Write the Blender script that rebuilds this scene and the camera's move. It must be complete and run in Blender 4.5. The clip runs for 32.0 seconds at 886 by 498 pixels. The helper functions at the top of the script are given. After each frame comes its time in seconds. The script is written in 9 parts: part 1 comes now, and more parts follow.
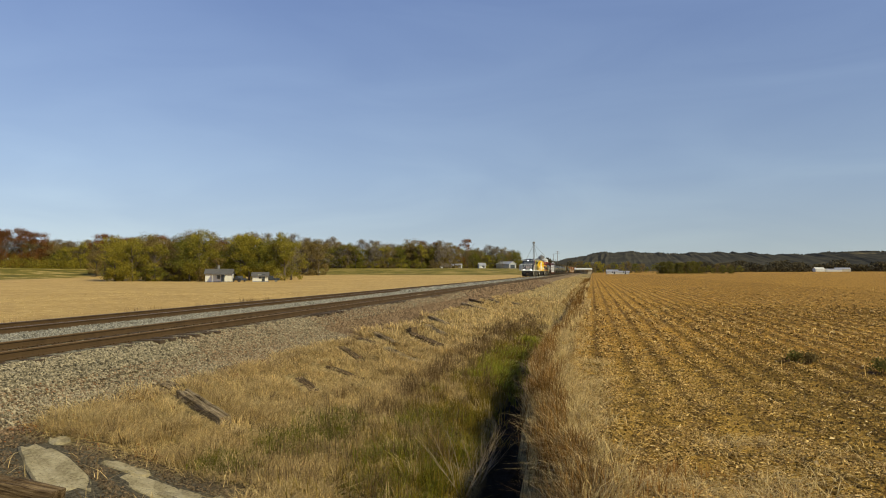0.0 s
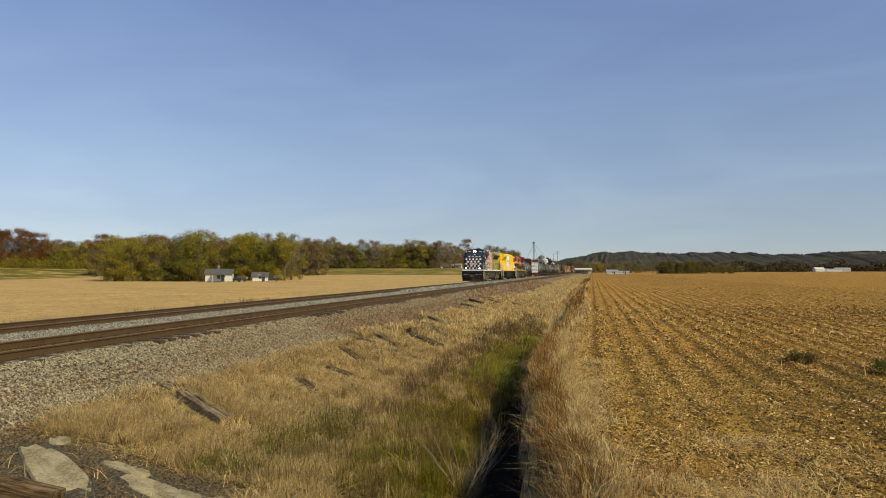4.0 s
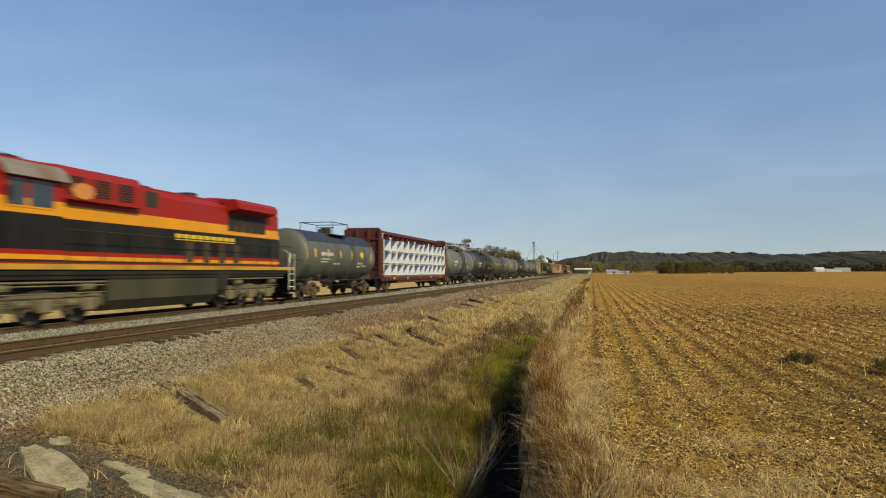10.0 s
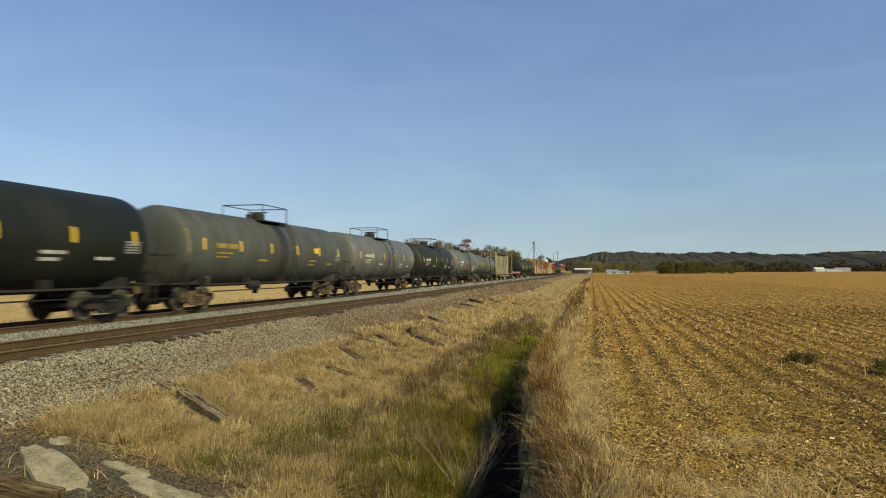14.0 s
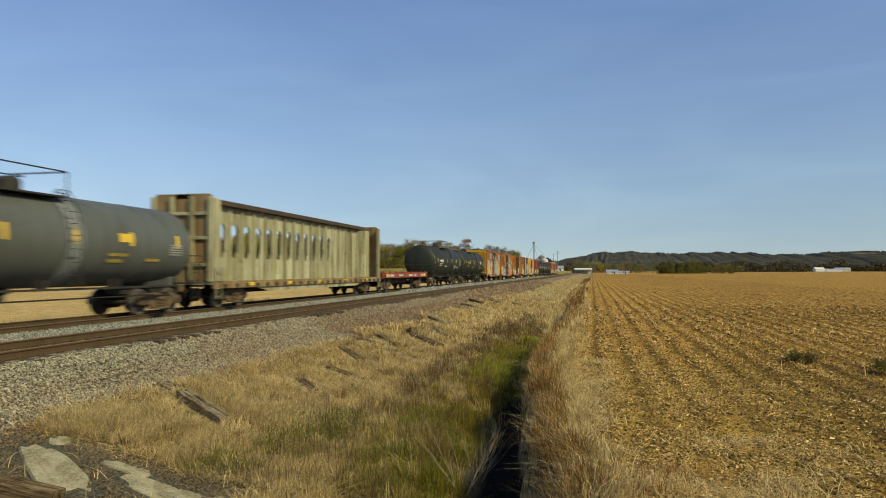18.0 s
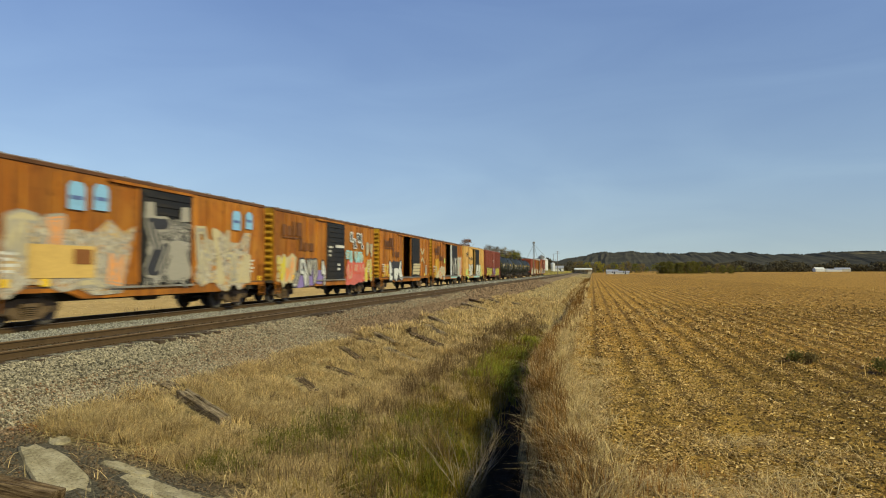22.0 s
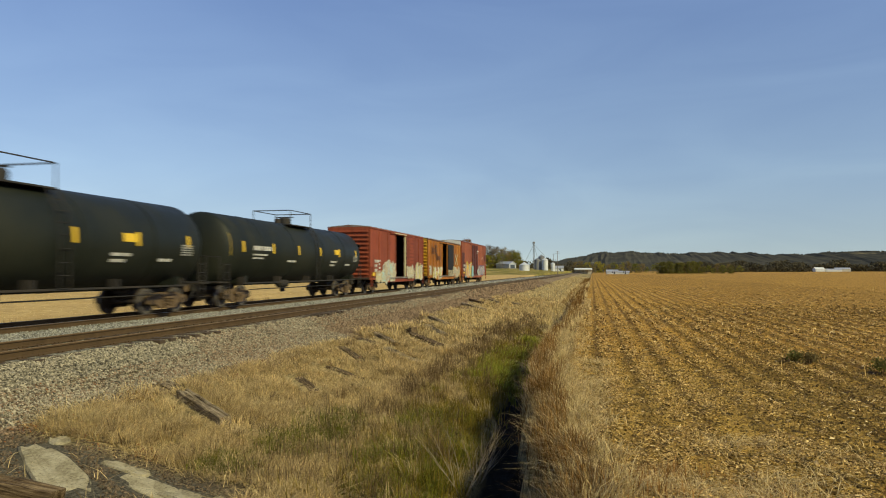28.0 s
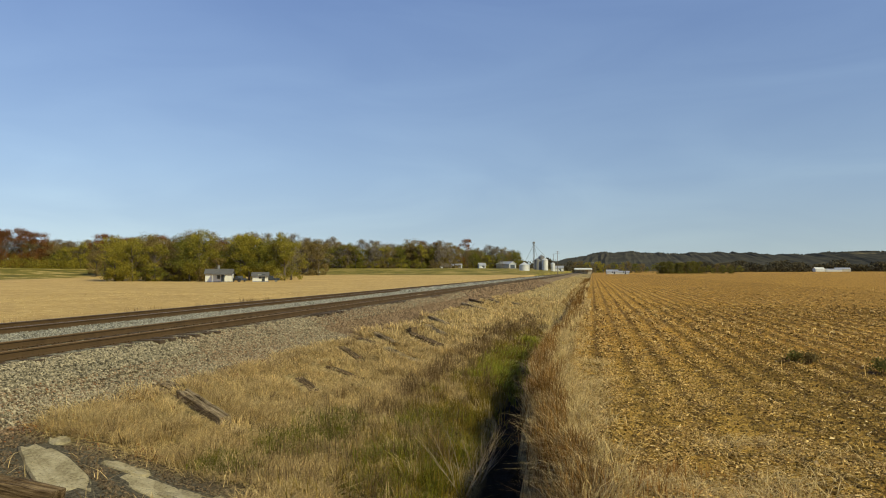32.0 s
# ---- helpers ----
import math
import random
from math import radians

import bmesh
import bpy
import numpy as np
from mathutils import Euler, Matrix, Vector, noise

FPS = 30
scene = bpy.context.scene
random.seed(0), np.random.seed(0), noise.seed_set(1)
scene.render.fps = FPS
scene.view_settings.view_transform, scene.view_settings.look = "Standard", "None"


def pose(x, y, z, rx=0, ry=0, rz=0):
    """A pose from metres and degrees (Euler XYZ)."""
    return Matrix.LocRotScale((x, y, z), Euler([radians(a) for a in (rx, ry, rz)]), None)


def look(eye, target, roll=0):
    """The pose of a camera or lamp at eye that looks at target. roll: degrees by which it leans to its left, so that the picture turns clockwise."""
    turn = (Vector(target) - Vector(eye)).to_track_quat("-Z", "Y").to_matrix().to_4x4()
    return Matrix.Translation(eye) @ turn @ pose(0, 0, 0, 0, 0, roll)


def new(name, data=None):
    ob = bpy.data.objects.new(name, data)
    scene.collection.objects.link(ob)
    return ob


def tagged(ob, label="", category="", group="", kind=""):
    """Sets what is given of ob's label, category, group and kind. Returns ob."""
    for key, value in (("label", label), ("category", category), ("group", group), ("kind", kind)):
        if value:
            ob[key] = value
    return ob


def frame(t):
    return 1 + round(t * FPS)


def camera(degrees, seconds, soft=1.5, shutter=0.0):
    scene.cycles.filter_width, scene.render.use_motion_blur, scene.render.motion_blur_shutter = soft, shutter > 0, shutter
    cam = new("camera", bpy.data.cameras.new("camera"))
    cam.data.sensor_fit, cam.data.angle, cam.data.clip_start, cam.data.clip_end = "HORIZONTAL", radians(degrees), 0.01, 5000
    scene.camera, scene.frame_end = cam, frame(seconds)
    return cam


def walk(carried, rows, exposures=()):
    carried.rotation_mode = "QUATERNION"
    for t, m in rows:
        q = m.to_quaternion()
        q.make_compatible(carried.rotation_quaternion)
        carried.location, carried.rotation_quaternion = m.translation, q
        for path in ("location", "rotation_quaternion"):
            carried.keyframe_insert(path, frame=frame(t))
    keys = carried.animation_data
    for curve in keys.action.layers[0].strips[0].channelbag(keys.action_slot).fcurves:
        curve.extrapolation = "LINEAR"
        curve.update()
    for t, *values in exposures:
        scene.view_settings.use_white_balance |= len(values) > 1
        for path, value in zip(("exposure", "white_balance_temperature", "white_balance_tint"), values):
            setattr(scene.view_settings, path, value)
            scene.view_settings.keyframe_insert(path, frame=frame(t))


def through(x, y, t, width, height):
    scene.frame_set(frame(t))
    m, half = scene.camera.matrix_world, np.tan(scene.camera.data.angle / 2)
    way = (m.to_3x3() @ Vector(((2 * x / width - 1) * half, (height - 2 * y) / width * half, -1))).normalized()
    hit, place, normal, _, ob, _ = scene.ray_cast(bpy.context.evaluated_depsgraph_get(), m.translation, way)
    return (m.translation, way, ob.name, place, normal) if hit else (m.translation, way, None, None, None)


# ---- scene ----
# World: x across the line, y along the line (away from the eye), z up; z = 0 is the rail head.
YAW, TILT = 12.25, 1.84
cam = camera(65.6, 32.0, soft=1.05, shutter=0.5)
walk(cam, [(0.0, pose(0, 0, 1.55, 90 + TILT, 0, YAW)), (32.0, pose(0, 0, 1.55, 90 + TILT, 0, YAW))], exposures=[
    (0.0, 0.0, 6500, 10), (7.0, 0.0, 6490, 9.6), (9.0, 0.02, 6420, 8.0), (10.0, 0.04, 6350, 6.8), (12.0, 0.06, 6250, 5.0), (14.0, 0.05, 6150, 3.0),
    (19.0, 0.05, 6150, 3.0), (21.0, 0.06, 6200, 4.0), (23.0, 0.06, 6250, 4.8), (28.0, 0.06, 6270, 5.3), (32.0, 0.06, 6290, 5.8)])

# ---- light ----
SUN_EL, SUN_AZ = 37.0, -28.0          # azimuth of the sun, degrees from +x towards +y
world = bpy.data.worlds.new("sky")
scene.world = world
world.use_nodes = True
wn = world.node_tree.nodes
wl = world.node_tree.links
sky = wn.new("ShaderNodeTexSky")
sky.sky_type = "NISHITA"
sky.sun_disc = False
sky.sun_elevation = radians(SUN_EL)
sky.sun_rotation = radians(90 - SUN_AZ)
sky.air_density, sky.dust_density, sky.ozone_density = 1.0, 0.3, 3.0
wn["Background"].inputs["Strength"].default_value = 0.13
# hazy air: the sky near the horizon keeps the tone that clear air has a little higher up
way = wn.new("ShaderNodeTexCoord")
lift = wn.new("ShaderNodeVectorMath")
lift.operation = "MULTIPLY_ADD"
lift.inputs[1].default_value, lift.inputs[2].default_value = (1, 1, 0.86), (0, 0, 0.11)
unit = wn.new("ShaderNodeVectorMath")
unit.operation = "NORMALIZE"
wl.new(way.outputs["Generated"], lift.inputs[0])
wl.new(lift.outputs[0], unit.inputs[0])
wl.new(unit.outputs[0], sky.inputs["Vector"])
tint = wn.new("ShaderNodeMix")
tint.data_type, tint.blend_type = "RGBA", "MULTIPLY"
tint.inputs[0].default_value = 1.0
up_part = wn.new("ShaderNodeSeparateXYZ")
wl.new(way.outputs["Generated"], up_part.inputs[0])
haze = wn.new("ShaderNodeValToRGB")
for stop, hue in zip([haze.color_ramp.elements[0], haze.color_ramp.elements.new(0.14), haze.color_ramp.elements[-1]], ((1.10, 0.845, 0.66), (1.235, 1.025, 0.90), (1.16, 1.045, 1.165))):
    stop.color = (*hue, 1)
haze.color_ramp.elements[-1].position = 0.5
wl.new(up_part.outputs[2], haze.inputs["Fac"])
wl.new(haze.outputs[0], tint.inputs[7])
wl.new(sky.outputs[0], tint.inputs[6])
# faint wisps of high cloud
wisp_map = wn.new("ShaderNodeMapping")
wisp_map.inputs["Scale"].default_value, wisp_map.inputs["Rotation"].default_value = (1.6, 1.6, 7.0), (0.25, 0.1, 0.4)
wisp = wn.new("ShaderNodeTexNoise")
wisp.inputs["Scale"].default_value, wisp.inputs["Detail"].default_value, wisp.inputs["Distortion"].default_value = 1.5, 7, 1.2
wl.new(way.outputs["Generated"], wisp_map.inputs["Vector"])
wl.new(wisp_map.outputs[0], wisp.inputs["Vector"])
veil = wn.new("ShaderNodeValToRGB")
veil.color_ramp.elements[0].position, veil.color_ramp.elements[0].color = 0.38, (0.975, 0.975, 0.98, 1)
veil.color_ramp.elements[1].position, veil.color_ramp.elements[1].color = 0.72, (1.10, 1.08, 1.04, 1)
wl.new(wisp.outputs[0], veil.inputs["Fac"])
clouds = wn.new("ShaderNodeMix")
clouds.data_type, clouds.blend_type = "RGBA", "MULTIPLY"
clouds.inputs[0].default_value = 1.0
wl.new(tint.outputs[2], clouds.inputs[6])
wl.new(veil.outputs[0], clouds.inputs[7])
wl.new(clouds.outputs[2], wn["Background"].inputs["Color"])
sun_data = bpy.data.lights.new("sun", "SUN")
sun_data.energy, sun_data.angle, sun_data.color = 4.3, radians(0.5), (1.0, 0.87, 0.45)
sun = new("sun", sun_data)
sun_way = Vector((math.cos(radians(SUN_EL)) * math.cos(radians(SUN_AZ)), math.cos(radians(SUN_EL)) * math.sin(radians(SUN_AZ)), math.sin(radians(SUN_EL))))
sun.matrix_world = look((0, 0, 60), Vector((0, 0, 60)) - sun_way)


# ---- small mesh tools ----
class Geo:
    """Collects vertices and faces for one mesh."""

    def __init__(self):
        self.v, self.f, self.m, self.slot = [], [], [], 0

    def face(self, *idx):
        self.f.append(idx)
        self.m.append(self.slot)

    def add(self, verts, faces):
        n = len(self.v)
        self.v.extend(verts)
        for f in faces:
            self.face(*[n + i for i in f])
        return self

    def box(self, x0, x1, y0, y1, z0, z1, b=0.0):
        """A box, with chamfered edges where b is given."""
        if b <= 0:
            vs = [(x, y, z) for x in (x0, x1) for y in (y0, y1) for z in (z0, z1)]
            return self.add(vs, [(0, 1, 3, 2), (4, 6, 7, 5), (0, 4, 5, 1), (2, 3, 7, 6), (0, 2, 6, 4), (1, 5, 7, 3)])
        lo, hi = (x0, y0, z0), (x1, y1, z1)
        vs, ids = [], {}
        for c in [(i, j, k) for i in (0, 1) for j in (0, 1) for k in (0, 1)]:
            for ax in range(3):
                p = []
                for a in range(3):
                    e = hi[a] if c[a] else lo[a]
                    p.append(e if a == ax else e + (-b if c[a] else b))
                ids[c, ax] = len(vs)
                vs.append(tuple(p))
        fs = []
        for ax in range(3):
            o = [a for a in range(3) if a != ax]
            for s in (0, 1):
                loop = []
                for p, q in ((0, 0), (1, 0), (1, 1), (0, 1)):
                    c = [0, 0, 0]
                    c[ax], c[o[0]], c[o[1]] = s, p, q
                    loop.append(ids[tuple(c), ax])
                flip = (s == 1) == (ax == 1)
                fs.append(tuple(loop[::-1] if flip else loop) if s else tuple(loop if (ax == 1) else loop[::-1]))
        for ax in range(3):
            o = [a for a in range(3) if a != ax]
            for p in (0, 1):
                for q in (0, 1):
                    c0, c1 = [0, 0, 0], [0, 0, 0]
                    c0[ax], c1[ax] = 0, 1
                    for c in (c0, c1):
                        c[o[0]], c[o[1]] = p, q
                    c0, c1 = tuple(c0), tuple(c1)
                    fs.append((ids[c0, o[0]], ids[c1, o[0]], ids[c1, o[1]], ids[c0, o[1]]))
        for c in [(i, j, k) for i in (0, 1) for j in (0, 1) for k in (0, 1)]:
            fs.append(tuple(ids[c, a] for a in range(3)))
        return self.add(vs, fs)

    def tube(self, p0, p1, r0, r1=None, n=8, caps=True):
        r1 = r0 if r1 is None else r1
        p0, p1 = Vector(p0), Vector(p1)
        d = (p1 - p0).normalized()
        a = d.orthogonal().normalized()
        c = d.cross(a)
        vs = []
        for p, r in ((p0, r0), (p1, r1)):
            vs += [tuple(p + (a * math.cos(2 * math.pi * i / n) + c * math.sin(2 * math.pi * i / n)) * r) for i in range(n)]
        fs = [(i, (i + 1) % n, n + (i + 1) % n, n + i) for i in range(n)]
        if caps:
            fs += [tuple(range(n))[::-1], tuple(range(n, 2 * n))]
        return self.add(vs, fs)

    def path(self, pts, r, n=6):
        for a, c in zip(pts, pts[1:]):
            self.tube(a, c, r, n=n)
        return self

    def prism(self, poly, y0, y1):
        """An (x, z) outline drawn along y."""
        n = len(poly)
        vs = [(x, y0, z) for x, z in poly] + [(x, y1, z) for x, z in poly]
        return self.add(vs, [(i, (i + 1) % n, n + (i + 1) % n, n + i) for i in range(n)] + [tuple(range(n))[::-1], tuple(range(n, 2 * n))])

    def prism_x(self, poly, x0, x1):
        """A (y, z) outline drawn along x."""
        n = len(poly)
        vs = [(x0, y, z) for y, z in poly] + [(x1, y, z) for y, z in poly]
        return self.add(vs, [(i, (i + 1) % n, n + (i + 1) % n, n + i) for i in range(n)] + [tuple(range(n))[::-1], tuple(range(n, 2 * n))])

    def loft(self, rings, close=True):
        """Skin over rings of equal length."""
        n = len(rings[0])
        vs = [tuple(p) for r in rings for p in r]
        fs = []
        for k in range(len(rings) - 1):
            for i in range(n):
                fs.append((k * n + i, k * n + (i + 1) % n, (k + 1) * n + (i + 1) % n, (k + 1) * n + i))
        if close:
            fs += [tuple(range(n))[::-1], tuple(range((len(rings) - 1) * n, len(rings) * n))]
        return self.add(vs, fs)

    def disc_x(self, cx, cy, cz, prof, n=20):
        """A lathe about an axle along x: prof is a list of (x, r)."""
        return self.loft([[(cx + x, cy + r * math.cos(2 * math.pi * i / n), cz + r * math.sin(2 * math.pi * i / n)) for i in range(n)] for x, r in prof])

    def lathe_z(self, cx, cy, prof, n=16):
        return self.loft([[(cx + r * math.cos(2 * math.pi * i / n), cy + r * math.sin(2 * math.pi * i / n), z) for i in range(n)] for r, z in prof])

    def mesh(self, name, mats, smooth=None):
        me = bpy.data.meshes.new(name)
        me.from_pydata(self.v, [], self.f)
        for mt in mats if isinstance(mats, (list, tuple)) else [mats]:
            me.materials.append(mt)
        if max(self.m, default=0):
            me.polygons.foreach_set("material_index", self.m)
        bm = bmesh.new()
        bm.from_mesh(me)
        bmesh.ops.recalc_face_normals(bm, faces=bm.faces)
        bm.to_mesh(me)
        bm.free()
        if smooth:
            me.shade_smooth()
            me.set_sharp_from_angle(angle=radians(smooth))
        return me


def part(name, geo, mats, parent, label="", smooth=None, m=None):
    """One mesh object under a thing or under a part."""
    ob = new(name, geo.mesh(name, mats, smooth) if isinstance(geo, Geo) else geo)
    ob.parent = parent
    if m is not None:
        ob.matrix_basis = m
    if label:
        ob["label"] = label
    return ob


def thing(name, label, category, group="", m=None):
    ob = new(name)
    ob.empty_display_size = 0.5
    if m is not None:
        ob.matrix_basis = m
    return tagged(ob, label, category, group)


def fast_mesh(name, verts, faces, mats, smooth=False, mat_index=None):
    """A mesh from numpy arrays; faces is an (n, 3) or (n, 4) array."""
    me = bpy.data.meshes.new(name)
    k = faces.shape[1]
    me.vertices.add(len(verts))
    me.vertices.foreach_set("co", np.ascontiguousarray(verts, dtype=np.float32).ravel())
    me.loops.add(faces.size)
    me.loops.foreach_set("vertex_index", np.ascontiguousarray(faces, dtype=np.int32).ravel())
    me.polygons.add(len(faces))
    me.polygons.foreach_set("loop_start", np.arange(0, faces.size, k, dtype=np.int32))
    for mt in mats if isinstance(mats, (list, tuple)) else [mats]:
        me.materials.append(mt)
    if mat_index is not None:
        me.polygons.foreach_set("material_index", np.ascontiguousarray(mat_index, dtype=np.int32))
    me.polygons.foreach_set("use_smooth", np.full(len(faces), smooth))
    me.update()
    me.validate()
    return me


def lathe_y(geo, cx, cz, prof, n=28):
    """A lathe about a line along y: prof is a list of (y, r)."""
    return geo.loft([[(cx + r * math.cos(2 * math.pi * i / n), y, cz + r * math.sin(2 * math.pi * i / n)) for i in range(n)] for y, r in prof])


def plate_x(geo, x, pts):
    """A thin plate facing +x from a (y, z) outline, 6 mm thick."""
    return geo.prism_x(pts, x, x + 0.006)


def star_pts(cy, cz, r, spin=0.0):
    out = []
    for i in range(10):
        a = math.pi / 2 + spin + i * math.pi / 5
        q = r if i % 2 == 0 else r * 0.42
        out.append((cy + q * math.cos(a), cz + q * math.sin(a)))
    return out


def writing(geo, x, y0, z, lengths, h=0.1, gap=0.12):
    """Rows of short bars that stand for small lettering; each row is a list of bar lengths."""
    for row in lengths:
        y = y0
        for w in row:
            geo.box(x, x + 0.005, y, y + w, z - h, z)
            y += w + gap * 0.6
        z -= h + gap


# ---- materials ----
def material(name, rough=0.8, metal=0.0, spec=0.5):
    mt = bpy.data.materials.new(name)
    mt.use_nodes = True
    b = mt.node_tree.nodes["Principled BSDF"]
    b.inputs["Roughness"].default_value = rough
    b.inputs["Metallic"].default_value = metal
    b.inputs["Specular IOR Level"].default_value = spec
    return mt, mt.node_tree.nodes, mt.node_tree.links, b


def noise_node(nd, ln, scale, detail=4, coord=None, stretch=None, rough=0.55):
    t = nd.new("ShaderNodeTexNoise")
    t.inputs["Scale"].default_value, t.inputs["Detail"].default_value, t.inputs["Roughness"].default_value = scale, detail, rough
    if coord is not None:
        if stretch:
            mp = nd.new("ShaderNodeMapping")
            mp.inputs["Scale"].default_value = stretch
            ln.new(coord, mp.inputs["Vector"])
            coord = mp.outputs[0]
        ln.new(coord, t.inputs["Vector"])
    return t


def ramp_node(nd, ln, fac, stops):
    r = nd.new("ShaderNodeValToRGB")
    e = r.color_ramp.elements
    while len(e) < len(stops):
        e.new(0.5)
    for k, (p, c) in zip(e, stops):
        k.position, k.color = p, (*c, 1) if len(c) == 3 else c
    ln.new(fac, r.inputs["Fac"])
    return r


def mix_node(nd, ln, fac, a, b, mode="MIX"):
    m = nd.new("ShaderNodeMix")
    m.data_type, m.blend_type = "RGBA", mode
    for sock, val in ((0, fac), (6, a), (7, b)):
        if hasattr(val, "is_linked"):
            ln.new(val, m.inputs[sock])
        else:
            m.inputs[sock].default_value = val if sock == 0 else (*val, 1)
    return m.outputs[2]


def bump_node(nd, ln, bsdf, height, strength=0.4, dist=0.02):
    bp = nd.new("ShaderNodeBump")
    bp.inputs["Strength"].default_value, bp.inputs["Distance"].default_value = strength, dist
    ln.new(height, bp.inputs["Height"])
    ln.new(bp.outputs[0], bsdf.inputs["Normal"])


def worn(name, col, dirt=(0.12, 0.09, 0.06), amount=0.5, rough=0.55, metal=0.0, scale=1.0, streak=True, spec=0.4):
    """Painted or bare metal with grime streaks, stains and fine mottling."""
    mt, nd, ln, b = material(name, rough, metal, spec)
    co = nd.new("ShaderNodeTexCoord").outputs["Object"]
    big = noise_node(nd, ln, 0.9 * scale, 6, co, (1, 1, 0.18) if streak else None, 0.62)
    fine = noise_node(nd, ln, 14 * scale, 4, co)
    hi = min(0.9, 0.42 + 0.5 * (1 - amount) + 0.22)
    mask = ramp_node(nd, ln, big.outputs[0], [(0.62 - 0.32 * amount, (0, 0, 0)), (hi, (1, 1, 1))])
    c1 = mix_node(nd, ln, mask.outputs[0], col, dirt)
    sh = ramp_node(nd, ln, fine.outputs[0], [(0.3, (0.86, 0.86, 0.86)), (0.7, (1.08, 1.08, 1.08))])
    c2 = mix_node(nd, ln, 1.0, c1, sh.outputs[0], "MULTIPLY")
    ln.new(c2, b.inputs["Base Color"])
    rr = ramp_node(nd, ln, big.outputs[0], [(0.3, (rough * 0.85,) * 3), (0.75, (min(1, rough * 1.3),) * 3)])
    ln.new(rr.outputs[0], b.inputs["Roughness"])
    bump_node(nd, ln, b, fine.outputs[0], 0.15, 0.004)
    return mt


def weathered(name, col, rust, faded, amount=0.6, rough=0.65):
    """Old car-side paint: runs of rust down the sheet, faded areas, scabs; every sheet differs."""
    mt, nd, ln, b = material(name, rough, 0.0, 0.3)
    co = nd.new("ShaderNodeTexCoord").outputs["Object"]
    info = nd.new("ShaderNodeObjectInfo")
    sh = nd.new("ShaderNodeVectorMath")
    sh.operation = "MULTIPLY_ADD"
    sh.inputs[1].default_value = (0, 37.0, 11.0)
    ln.new(info.outputs["Random"], sh.inputs[0])
    ln.new(co, sh.inputs[2])
    at = sh.outputs[0]
    fade = noise_node(nd, ln, 0.8, 5, at, None, 0.6)
    run = noise_node(nd, ln, 2.6, 7, at, (1, 1, 0.10), 0.7)
    scab = noise_node(nd, ln, 5.0, 6, at, (1, 1, 0.6), 0.7)
    f = ramp_node(nd, ln, fade.outputs[0], [(0.42, (0, 0, 0)), (0.68, (0.7, 0.7, 0.7))])
    c = mix_node(nd, ln, f.outputs[0], col, faded)
    r = ramp_node(nd, ln, run.outputs[0], [(0.56 - 0.18 * amount, (0, 0, 0)), (0.80 - 0.16 * amount, (0.85, 0.85, 0.85))])
    c = mix_node(nd, ln, r.outputs[0], c, rust)
    k = ramp_node(nd, ln, scab.outputs[0], [(0.58, (0, 0, 0)), (0.68, (0.8, 0.8, 0.8))])
    c = mix_node(nd, ln, k.outputs[0], c, tuple(q * 0.6 for q in rust))
    part_y = nd.new("ShaderNodeSeparateXYZ")
    ln.new(at, part_y.inputs[0])
    snap = nd.new("ShaderNodeMath")
    snap.operation = "SNAP"
    snap.inputs[1].default_value = 1.2
    ln.new(part_y.outputs[1], snap.inputs[0])
    dice = nd.new("ShaderNodeTexWhiteNoise")
    dice.noise_dimensions = "1D"
    ln.new(snap.outputs[0], dice.inputs["W"])
    sheet = ramp_node(nd, ln, dice.outputs["Value"], [(0.0, (0.72, 0.68, 0.62)), (0.5, (1, 1, 1)), (1.0, (1.14, 1.14, 1.14))])
    c = mix_node(nd, ln, 1.0, c, sheet.outputs[0], "MULTIPLY")
    ln.new(c, b.inputs["Base Color"])
    bump_node(nd, ln, b, scab.outputs[0], 0.2, 0.006)
    return mt


# ---- ground ----
TRACK_FAR, TRACK_NEAR = -16.45, -11.85      # centre lines of the two tracks
PROFILE = [(-4000, 12), (-900, 6), (-420, 2.2), (-300, 0.6), (-200, -1.6), (-60, -1.65), (-24, -1.5), (-20.6, -1.2), (-18.6, -0.3), (-18.0, -0.2), (-17.7, -0.17),
           (-17.25, -0.17), (-17.05, -0.2), (-15.85, -0.2), (-15.65, -0.165), (-12.65, -0.165), (-12.45, -0.2), (-11.25, -0.2), (-11.0, -0.175),
           (-10.6, -0.19), (-10.1, -0.34), (-9.4, -0.72), (-7.5, -1.0), (-5.0, -1.4), (-3.6, -1.58), (-2.45, -1.72), (-1.95, -1.86), (-1.72, -2.3),
           (-1.22, -2.45), (-1.12, -1.9), (-0.95, -1.0), (-0.5, -0.78), (0.2, -0.74), (30, -0.75), (400, -0.7), (900, -0.5), (4000, 2)]


LIP = [(3, -0.35), (7.5, -0.46), (9, -0.66), (11.3, -0.98), (17.5, -1.5), (23.5, -1.64), (34, -1.25), (65, -1.5), (120, -1.2), (300, -1.0)]


def patchy(x, y, size, seed=0):
    """Smooth value noise between 0 and 1 with cells of that size."""
    u, v = np.asarray(x, float) / size + 57.3 * seed, np.asarray(y, float) / size - 31.7 * seed
    i, j = np.floor(u), np.floor(v)
    fu, fv = u - i, v - j
    fu, fv = fu * fu * (3 - 2 * fu), fv * fv * (3 - 2 * fv)

    def at(a, b):
        h = np.sin(a * 127.1 + b * 311.7 + seed * 17.0) * 43758.5453
        return h - np.floor(h)

    return (at(i, j) * (1 - fu) + at(i + 1, j) * fu) * (1 - fv) + (at(i, j + 1) * (1 - fu) + at(i + 1, j + 1) * fu) * fv


